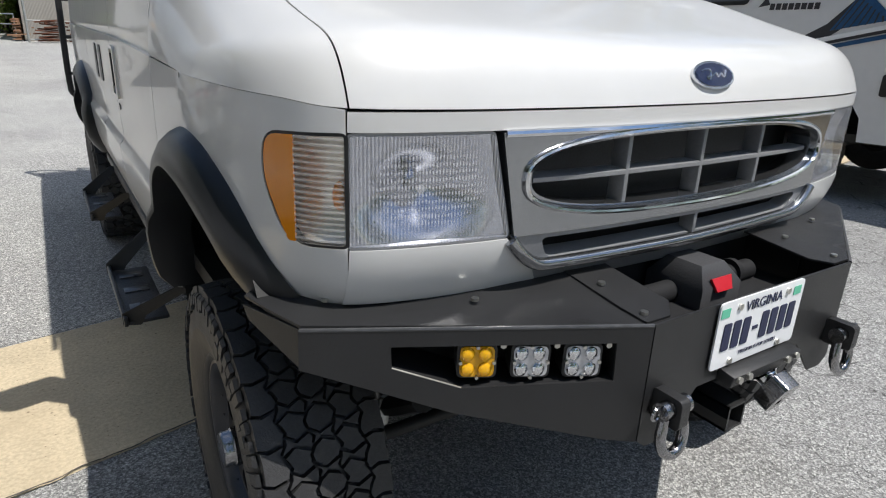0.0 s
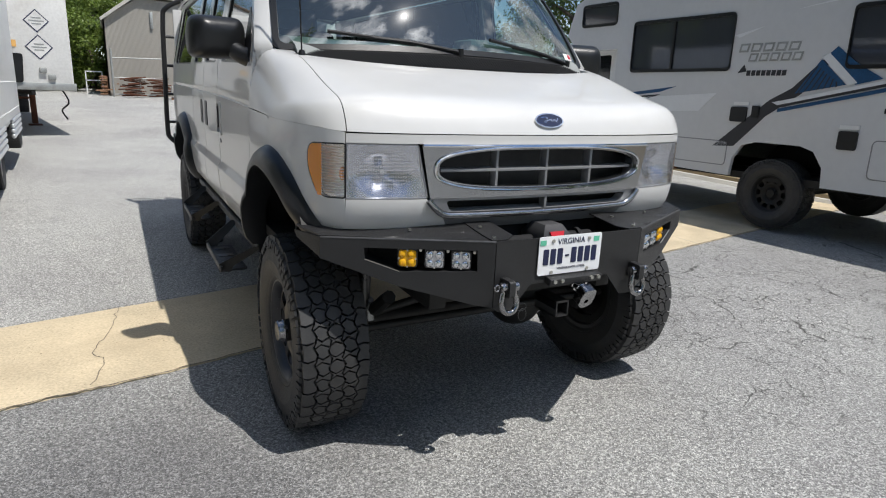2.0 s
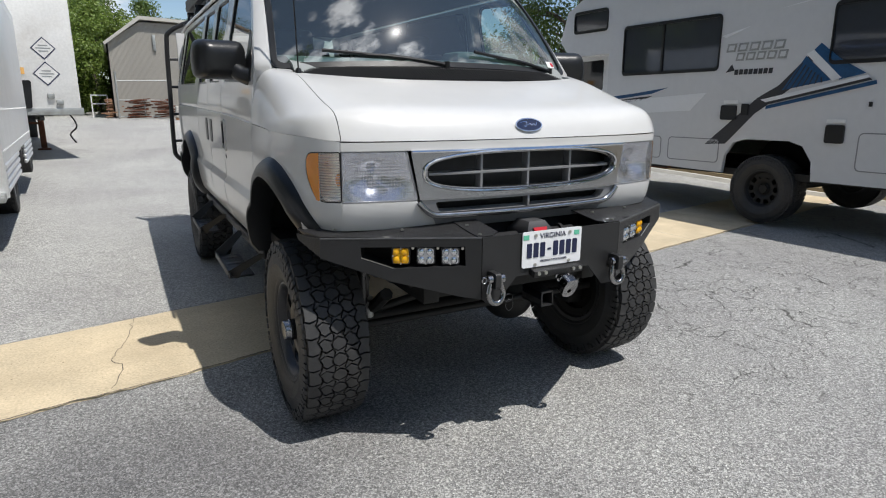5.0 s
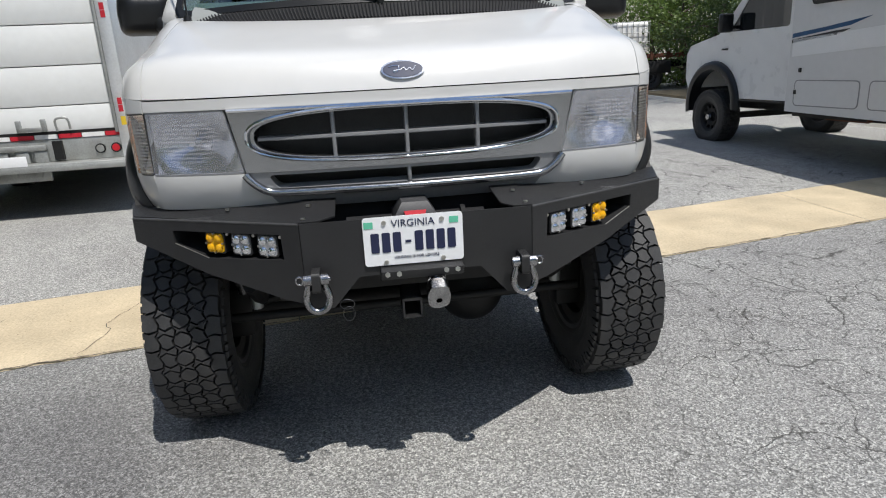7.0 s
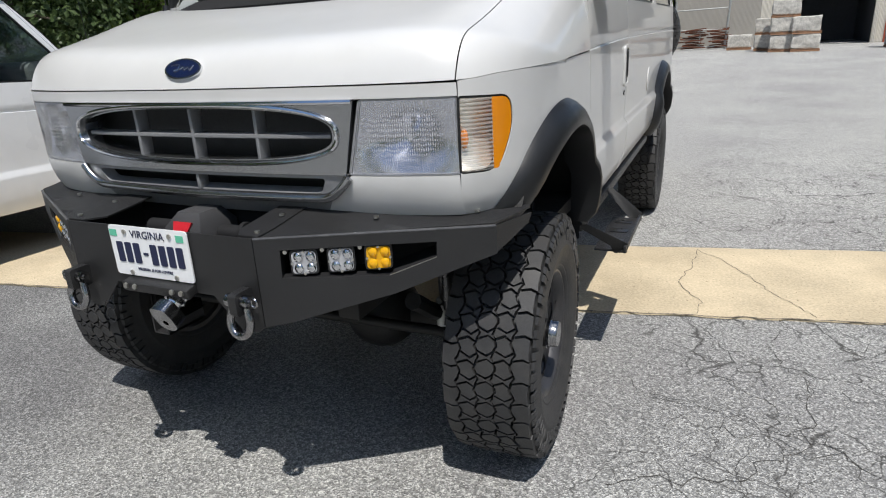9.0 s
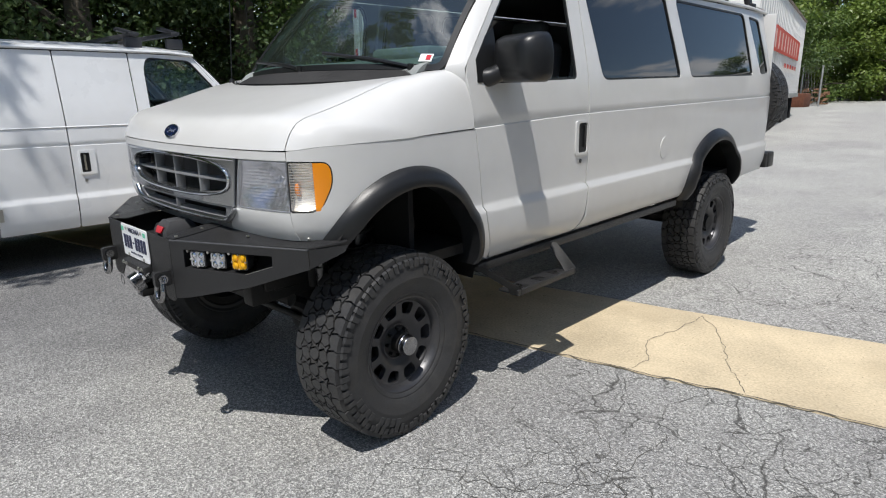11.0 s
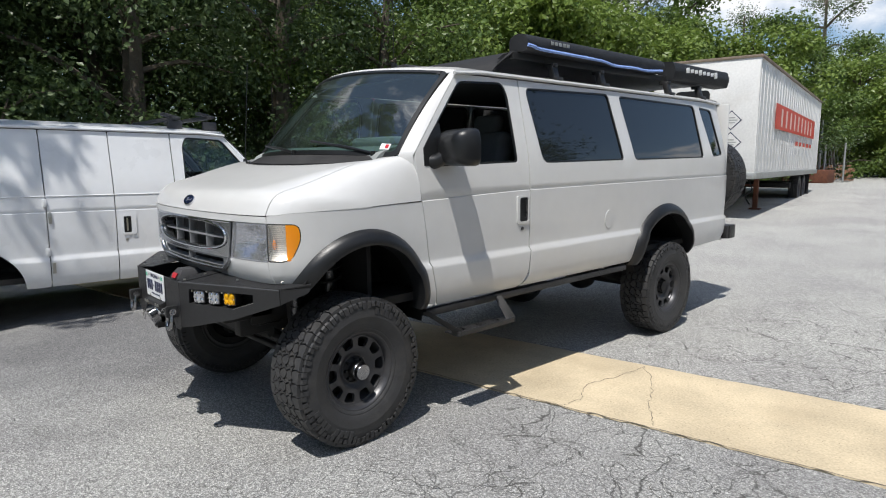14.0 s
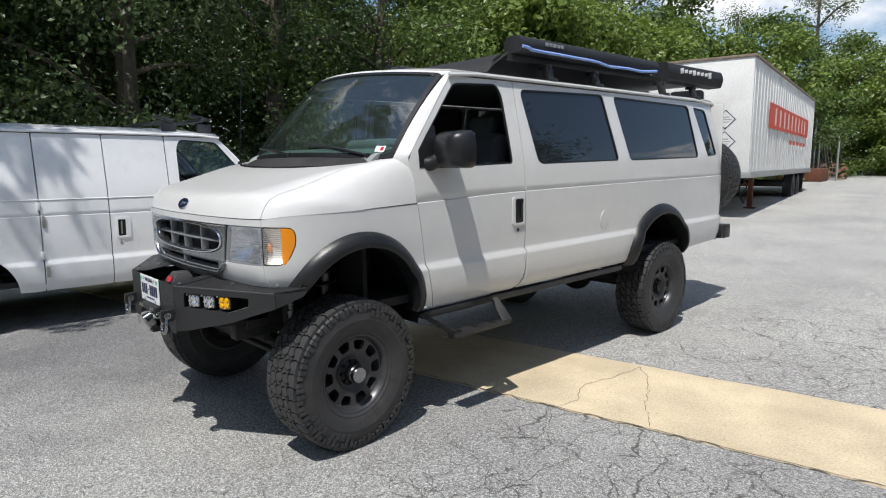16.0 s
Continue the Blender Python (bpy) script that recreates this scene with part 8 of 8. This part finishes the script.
for x, w, h in ((.9, .16, .9), (2.6, .25, .35)):
    bm = B()
    box(bm, (x, -.06, 4.3), (w, .1, h), bevel=.02)
    PW("wall_vent", bm, M["galv"])

# wrapped goods on pallets
def pallet_stack(x, y, levels, w=1.15, d=1.0, h=.62, film_="wrap"):
    st = thing("pallet_stack", pose(x, y, ground_z(y), 0, 0, random.uniform(-4, 4)), "grey plastic-wrapped goods stacked on wooden pallets", "pallet", "pallets by the warehouse")
    z = 0
    for k in range(levels):
        bm = B()
        for i in (-1, 0, 1):
            box(bm, (0, i * (d / 2 - .06), z + .05), (w, .09, .09))
        box(bm, (0, 0, z + .10), (w, d, .008))
        pl = part("pallet", bm, M["timber"], st)
        for i in range(6):
            b2 = B()
            box(b2, (-w / 2 + .08 + i * (w - .16) / 5, 0, z + .112), (.12, d, .016))
            part("board", b2, M["timber"], pl)
        bm = B()
        box(bm, (random.uniform(-.03, .03), 0, z + .12 + h / 2), (w - .04, d - .04, h), (0, 0, random.uniform(-3, 3)), bevel=.04, seg=3)
        bmesh.ops.subdivide_edges(bm, edges=[e for e in bm.edges if e.calc_length() > .3], cuts=5, use_grid_fill=True)
        for v in bm.verts:
            q = v.co * 3.5 + Vector((x, y, 0))
            v.co += Vector((noise.noise(q), noise.noise(q + Vector((9, 0, 0))), .8 * noise.noise(q + Vector((0, 9, 0))))) * .06
        part("wrapped_load", bm, M[film_], st)
        z += .12 + h


for x, y, n in ((2.0, 35.2, 1), (3.75, 31.6, 3), (4.6, 31.2, 2), (3.2, 33.0, 2)):
    pallet_stack(x, y, n)
for x, y, n in ((8.65, 32.2, 2), (10.35, 32.3, 2), (11.45, 33.3, 1)):
    pallet_stack(x, y, n, 1.55, 1.1, 1.06, "grey_wrap")

# mesh gate and frames
FN = thing("steel_gate", pose(-1.35, 37.0, ground_z(37)), "galvanised steel gate frame standing by the warehouse", "gate")
for x in (0.0, 2.65):
    bm = B()
    rod(bm, (x, 0, 0), (x + (.1 if x else 0), 0, 2.6), .06, 10)
    part("post", bm, M["galv"], FN)
for a, b in (((0, 0, 2.1), (2.65, 0, 2.15)), ((0, 0, 1.05), (2.65, 0, 1.05)), ((1.35, 0, .15), (1.35, 0, 1.05)), ((0, 0, .15), (2.65, 0, .15))):
    bm = B()
    rod(bm, a, b, .035, 8)
    part("rail", bm, M["galv"], FN)

# scrap timber and rusty racks
for k, (x, y, w) in enumerate(((-1.6, 39.5, 1.0), (-.3, 38.0, 1.2), (1.0, 38.0, 1.1))):
    bm = B()
    for i in range(14):
        box(bm, (random.uniform(-.2, .2), random.uniform(-.3, .3), .08 + i * .075), (w * random.uniform(.7, 1.1), .12, .06), (random.uniform(-6, 6), random.uniform(-6, 6), random.uniform(-14, 14)))
    ob = part("timber_pile", bm, M["rust"] if k else M["timber"])
    ob.location = (x, y - .9, ground_z(y))
    tagged(ob, "heap of rusty bars and old timber", "scrap pile", "scrap by the gate", kind="stuff")
bm = B()
box(bm, (0, 0, .8), (.9, .06, .06))
box(bm, (0, 0, 1.3), (.9, .06, .06))
for x in (-.42, .42):
    box(bm, (x, 0, .65), (.06, .06, 1.3))
ob = part("white_frame", bm, M["white_tape"])
ob.location = (-2.3, 40, ground_z(40))
tagged(ob, "small white metal frame", "frame")

# rusty flatbed truck with a caged tank
FB = thing("flatbed_truck", pose(8.5, 18.2, ground_z(18.2), 0, 0, -8), "rusty red flatbed with a caged white tank", "truck")
bm = B()
box(bm, (2.3, .9, 1.12), (5.0, 2.3, .14), bevel=.01)
box(bm, (-.22, .9, .98), (.10, 2.3, .62), bevel=.01)
for i in range(9):
    box(bm, (.2 + i * .55, -.27, 1.12), (.08, .06, .24))
part("flatbed", bm, M["rust"], FB)
bm = B()
for y in (.45, 1.35):
    box(bm, (2.3, y, .86), (4.6, .12, .24))
box(bm, (1.5, -.1, .75), (.9, .5, .4), bevel=.04)
part("chassis_frame", bm, M["under"], FB)
for x in (.55, 1.35):
    wheel(FB, pose(x, .0, .42, 0, 0, -90), r=.42, w=.26, rr=.26, hubcap=False)
    wheel(FB, pose(x, 1.9, .42, 0, 0, 90), r=.42, w=.26, rr=.26, hubcap=False)
TK = thing("caged_tank", FB.matrix_world @ pose(.85, .9, 1.2), "white plastic tank in a steel cage", "tank")
bm = B()
box(bm, (0, 0, .55), (1.1, .95, 1.0), bevel=.08, seg=3)
part("tank", bm, M["white_tape"], TK)
for i in range(7):
    bm = B()
    rod(bm, (-.56 + i * .187, -.52, .05), (-.56 + i * .187, -.52, 1.08), .012, 6)
    part("cage_bar", bm, M["galv"], TK)
for z in (.1, .4, .7, 1.05):
    bm = B()
    tube(bm, [(-.57, -.53, z), (.57, -.53, z), (.57, .53, z), (-.57, .53, z)], .012, 6, closed=True)
    part("cage_ring", bm, M["galv"], TK)

# far parked car, fence, brick stack at the trees
FC = thing("far_car", pose(-6.0, 62, ground_z(62), 0, 0, 80), "pale car parked far off under the trees", "car")
bm = B()
slab(bm, rounded([(-2.1, .3), (2.1, .3), (2.15, .75), (1.3, .9), (.7, 1.4), (-.9, 1.42), (-1.6, .95), (-2.15, .85)], .1), Matrix(((1, 0, 0, 0), (0, 0, -1, .85), (0, 1, 0, 0), (0, 0, 0, 1))), 1.7, step=.8)
part("car_body", bm, M["carcol"], FC)
bm = B()
slab(bm, [(-1.3, .95), (1.05, .95), (.62, 1.34), (-.85, 1.35)], Matrix(((1, 0, 0, 0), (0, 0, -1, .87), (0, 1, 0, 0), (0, 0, 0, 1))), 1.74, step=.8)
part("car_window", bm, M["tint"], FC)
for x in (-1.35, 1.35):
    bm = B()
    rod(bm, (x, -.86, .32), (x, .86, .32), .32, 20)
    part("car_wheel", bm, M["rubber"], FC)
UP_ = thing("steel_pole", pose(-7.35, 36.4, ground_z(36.4)), "tall galvanised pole by the fence", "pole")
bm = B()
rod(bm, (0, 0, -.05), (0, 0, 4.9), .07, 10, .055)
part("pole_tube", bm, M["galv"], UP_)
bm = B()
lathe(bm, [(.0, 0), (.06, 0), (.065, .02), (.0, .05)], 10, Matrix.Translation((0, 0, 4.9)) @ Matrix(((0, 0, 1, 0), (0, 1, 0, 0), (1, 0, 0, 0), (0, 0, 0, 1))))
part("pole_cap", bm, M["galv"], UP_)
FE = thing("chain_fence", pose(-6.98, 36.0, ground_z(36), 0, 0, 4), "chain-link fence with a leaning post by the trailer", "fence")
for x, t in ((0, 0), (.9, .15), (-1.8, 0)):
    bm = B()
    rod(bm, (x, 0, 0), (x, 0, 2.1), .05, 8)
    part("post", bm, M["galv"], FE)
bm = B()
for i in range(40):
    rod(bm, (-1.8 + i * .068, 0, .05), (-1.8 + i * .068 + (.3 if i % 2 else -.3), 0, 1.95), .004, 3)
ms = part("chain_mesh", bm, M["galv"], FE)
ms["kind"] = "stuff"
bm = B()
for i in range(90):
    box(bm, (random.uniform(-1.0, 1.0), random.uniform(-.5, .5), .1 + .085 * (i // 9)), (.21, .10, .075), (0, random.uniform(-8, 8), random.uniform(-30, 30)))
ob = part("brick_heap", bm, M["timber"])
ob.location = (-7.0, 37.3, ground_z(37))
tagged(ob, "heap of old bricks beside the fence", "brick heap", kind="stuff")
bm = B()
box(bm, (0, 0, .35), (2.2, 1.2, .7), bevel=.05)
ob = part("rusty_skip", bm, M["rust"])
ob.location = (-7.5, 35.2, ground_z(35))
tagged(ob, "low rusty steel skip", "skip")

# grass verge and kerb behind the motorhome
def verge(name, x0, x1, y0, y1, m, z, label, cat):
    bm = B()
    n = 24
    rows = []
    for i in range(n + 1):
        y = y0 + (y1 - y0) * i / n
        rows.append([bm.verts.new((x, y, ground_z(y) + (z if 0 < k < 3 else -.01))) for k, x in enumerate((x0, x0 + .05, x1 - .05, x1))])
    for p, q in zip(rows, rows[1:]):
        for k in range(3):
            bm.faces.new((p[k], p[k + 1], q[k + 1], q[k]))
    return tagged(part(name, bm, m), label, cat, kind="structure")


verge("kerb", 8.33, 8.5, -12, 16, M["kerb"], .07, "pale concrete kerb behind the motorhome", "kerb")
verge("verge", 8.505, 30, -14, 16, M["soil"], .12, "dry grassy verge under the trees", "verge")
bm = B()
gr_ = random.Random(4)
for i in range(7000):
    x, y = 8.56 + gr_.random() ** 1.6 * 6, gr_.uniform(-3, 12)
    a, h = gr_.uniform(0, 6.28), gr_.uniform(.03, .11)
    b = Vector((math.cos(a), math.sin(a), 0)) * .008
    p = Vector((x, y, ground_z(y) + .115))
    t = p + Vector((gr_.uniform(-.04, .04), gr_.uniform(-.04, .04), h))
    bm.faces.new([bm.verts.new(p - b), bm.verts.new(p + b), bm.verts.new(t)])
tagged(part("grass", bm, M["dry_grass"]), "short dry grass along the kerb", "grass", kind="stuff")
verge("forest_floor", -60, -8.6, -30, 62, M["soil"], .03, "leaf-strewn soil under the trees", "soil")
verge("forest_floor", -60, 60, 60, 110, M["soil"], .03, "leaf-strewn soil under the far trees", "soil")


# ---- trees ----
def leaf_cloud(bm, rnd, centres, n, size):
    """Leaves as small bent quads gathered round clump centres."""
    for c, r in centres:
        for i in range(n):
            d = Vector((rnd.gauss(0, 1), rnd.gauss(0, 1), rnd.gauss(0, .8)))
            d = d.normalized() * r * rnd.random() ** .45
            p = Vector(c) + d
            nrm = (d.normalized() * .5 + Vector((rnd.uniform(-1, 1), rnd.uniform(-1, 1), rnd.uniform(0, 1.2)))).normalized()
            u = nrm.orthogonal().normalized()
            u.rotate(Matrix.Rotation(rnd.uniform(0, 6.28), 3, nrm))
            v = nrm.cross(u)
            s = size * rnd.uniform(.6, 1.3)
            q = [bm.verts.new(p + u * s), bm.verts.new(p + v * s * .55 + nrm * s * .12), bm.verts.new(p - u * s * .8), bm.verts.new(p - v * s * .55 + nrm * s * .12)]
            bm.faces.new(q)


def tree_parts(seed, height, spread, base, leaves, size, m):
    """Trunk and crown meshes of one tree, base on the origin."""
    rnd = random.Random(seed)
    bm = B()
    lean = Vector((rnd.uniform(-.06, .06), rnd.uniform(-.06, .06), 0))
    top = Vector((0, 0, height * .8)) + lean * height
    r0 = height * .018 + .03
    line = bend([(0, 0, -.1), Vector((rnd.uniform(-.1, .1), rnd.uniform(-.1, .1), height * .3)), top * .6 + Vector((rnd.uniform(-.3, .3), rnd.uniform(-.3, .3), 0)), top], 4)
    tube(bm, line, [r0 * (1.25 - 1.1 * i / (len(line) - 1)) for i in range(len(line))], 8)
    centres = []
    nb = 16
    for k in range(nb):
        t = base + (1 - base) * (k + rnd.random() * .6) / nb
        o = line[min(int(t * (len(line) - 1)), len(line) - 1)]
        a = k * 2.4 + rnd.uniform(-.5, .5)
        reach = spread * (1.15 - .75 * abs(t - .45)) * rnd.uniform(.6, 1.1)
        e = o + Vector((math.cos(a) * reach, math.sin(a) * reach, reach * rnd.uniform(-.1, .55)))
        mid = o.lerp(e, .5) + Vector((0, 0, reach * .12))
        tube(bm, bend([o, mid, e], 3), [r0 * .35, r0 * .3, r0 * .26, r0 * .2, r0 * .15, r0 * .1, r0 * .06], 5)
        for f in (.45, .75, 1.0):
            c = o.lerp(e, f) + Vector((rnd.uniform(-.3, .3), rnd.uniform(-.3, .3), rnd.uniform(-.2, .4))) * spread * .35
            centres.append((c, spread * rnd.uniform(.22, .40)))
    centres.append((top, spread * .4))
    trunk = bm
    bm = B()
    leaf_cloud(bm, rnd, centres, max(1, leaves // len(centres)), size)
    return trunk, bm


def raw_mesh(name, bm, m, flat=False):
    me = bpy.data.meshes.new(name)
    bm.to_mesh(me)
    bm.free()
    me.materials.append(m)
    return me


TREES = []
for seed, h, sp, base, lv, sz, ml, nm in ((1, 13, 3.4, .16, 15000, .075, "leaf_b", "oak"), (2, 15, 3.2, .12, 15000, .075, "leaf_b", "oak"), (3, 11, 3.2, .10, 15000, .075, "leaf_a", "maple"),
                                          (4, 9, 3.0, .08, 8000, .10, "leaf_c", "maple"), (5, 4.2, 1.9, .02, 6500, .07, "leaf_a", "sapling"), (6, 3.2, 1.8, .02, 6000, .065, "leaf_b", "sapling"), (8, 10, 3.3, .06, 17000, .14, "leaf_c", "maple"), (9, 13, 3.4, .08, 17000, .15, "leaf_a", "maple")):
    t, c = tree_parts(seed, h, sp, base, lv, sz, M[ml])
    TREES.append((nm, raw_mesh("trunk", t, M["bark"]), raw_mesh("crown", c, M[ml])))

LABELS = {"oak": "tall dark-green broadleaf tree at the wood's edge", "maple": "bright green leafy tree behind the yard", "sapling": "low leafy undergrowth bush at the wood's edge"}


def plant(k, x, y, s, turn):
    nm, tr, cr = TREES[k]
    e = thing("tree" if nm != "sapling" else "bush", pose(x, y, ground_z(y) - .05, 0, 0, turn) @ Matrix.Scale(s, 4), LABELS[nm], "tree" if nm != "sapling" else "bush", "trees round the yard" if nm != "sapling" else "bushes at the wood's edge")
    a = new("trunk", tr)
    b = new("crown", cr)
    a.parent = b.parent = e
    return e


rt = random.Random(11)
# wood along the west side: a front row, taller trees behind, bushes at the foot
for i in range(13):
    y = -13 + i * 3.7
    plant(rt.choice((0, 1)) if y < 6 else rt.choice((2, 2, 3)) if y < 11 else rt.choice((6, 3, 7)), -10.6 + rt.uniform(-1.0, .6) - .06 * max(0, y), y + rt.uniform(-.8, .8), rt.uniform(.9, 1.15), rt.uniform(0, 360))
for i in range(11):
    y = -14 + i * 4.6
    plant(rt.choice((0, 1)), -14.6 + rt.uniform(-1, 1) - .06 * max(0, y), y + rt.uniform(-1, 1), rt.uniform(1.0, 1.3), rt.uniform(0, 360))
for i in range(9):
    y = -14 + i * 6.0
    plant(rt.choice((0, 1)), -19 + rt.uniform(-1, 1), y + rt.uniform(-1, 1), rt.uniform(1.1, 1.35), rt.uniform(0, 360))
for i in range(22):
    y = -10 + i * 1.9
    plant(5 if y < 5 else rt.choice((4, 5)), -9.6 + rt.uniform(-.6, .5) - .06 * max(0, y), y + rt.uniform(-.5, .5), rt.uniform(.75, 1.2), rt.uniform(0, 360))
for i in range(12):
    y = -15 + i * 4.4
    plant(1 if y < 4 else (2 if i % 3 else 3) if y < 14 else 6, -12.4 + (1.6 if y > 12 else 0) + rt.uniform(-.8, .8) - .06 * max(0, y), y + rt.uniform(-1, 1), rt.uniform(.7, .9), rt.uniform(0, 360))
for i in range(16):
    y = -15 + i * 3.2
    plant(rt.choice((4, 5)), -16.5 + rt.uniform(-1, 1) - .06 * max(0, y), y + rt.uniform(-1, 1), rt.uniform(1.6, 2.2), rt.uniform(0, 360))
# added broad tree, unseen, at the wood's edge; limbs shade the white van
rb = random.Random(31)
bm = B()
tube(bm, bend([(0, 0, -.1), (.15, .05, 3.0), (.3, -.1, 6.0), (.2, .1, 9.0), (.3, 0, 11.5)], 4), [.30 - .016 * i for i in range(17)], 10)
centres = [((rb.uniform(-2.2, 1.6), rb.uniform(-2.2, 2.2), rb.uniform(6.5, 12.0)), rb.uniform(.7, 1.2)) for i in range(40)]
for reach, side, tip in ((7.4, -.5, 8.7), (7.2, .45, 8.9), (7.6, 1.35, 8.6), (6.8, 2.3, 9.0), (7.0, 3.2, 8.8), (6.4, -1.4, 9.0)):
    limb = bend([(.2, 0, 6.2), (reach * .4, side * .4, 8.0), (reach * .75, side * .8, 8.8), (reach, side, tip)], 4)
    tube(bm, limb, [.10 - .0072 * i for i in range(13)], 6)
    for k, p in enumerate(limb[4:]):
        for j in range(2):
            c = p + Vector((rb.uniform(-.3, .3), rb.uniform(-.35, .35), rb.uniform(-.35, .15)))
            centres.append((c, rb.uniform(.25, .42)))
trunk = raw_mesh("trunk", bm, M["bark"])
bm = B()
leaf_cloud(bm, rb, centres, 90, .085)
TREES.append(("maple", trunk, raw_mesh("crown", bm, M["leaf_a"])))
plant(len(TREES) - 1, -9.27, -5.2, 1.0, 0)
# bright trees behind the trailer
for x, y, k, s in ((-10.5, 33, 6, .95), (-9.4, 38, 7, .85), (-8.4, 45, 6, .9), (-12.5, 40, 1, .85), (-6.2, 52, 7, .8), (-10, 52, 7, .9), (-3.5, 57, 7, .75), (-7, 66, 1, 1.1), (-13, 58, 1, 1.2), (-4.6, 45, 6, .75), (-2.6, 52, 6, .95),
                   (-1.5, 63, 7, .9), (2.5, 66, 7, .9), (-4.5, 72, 7, 1.1), (7, 68, 7, .9), (13, 66, 7, 1.0), (20, 62, 7, 1.0), (-9.2, 30, 4, 1.1), (-8.9, 36, 5, 1.3), (-8.0, 41, 4, 1.4), (-5.0, 58, 4, 1.5), (-7.6, 49, 5, 1.5)):
    plant(k, x, y, s, rt.uniform(0, 360))
# trees behind the motorhome and flatbed
for x, y, k, s in ((12.5, 9, 1, .8), (13, 4, 2, .85), (13.5, -2, 0, .85), (14, -8, 1, .85), (12.8, 14.5, 2, .8), (11.2, 11.8, 0, .95), (15, 20, 3, .6), (12.2, 22.5, 4, 1.1), (14.2, 24, 3, .6), (18, 12, 3, .75), (18, 2, 0, 1.0), (18, -7, 1, 1.0), (12.6, 20.6, 4, 1.1), (11.9, 17.4, 5, 1.1), (21, 24, 3, .7)):
    plant(k, x, y, s, rt.uniform(0, 360))
# unseen trees added along the south side to darken reflections in the van's front
for i in range(14):
    plant(rt.choice((0, 1, 2)), -22 + i * 4.1 + rt.uniform(-1, 1), -25 + rt.uniform(-2.5, 2.5), rt.uniform(.9, 1.2), rt.uniform(0, 360))
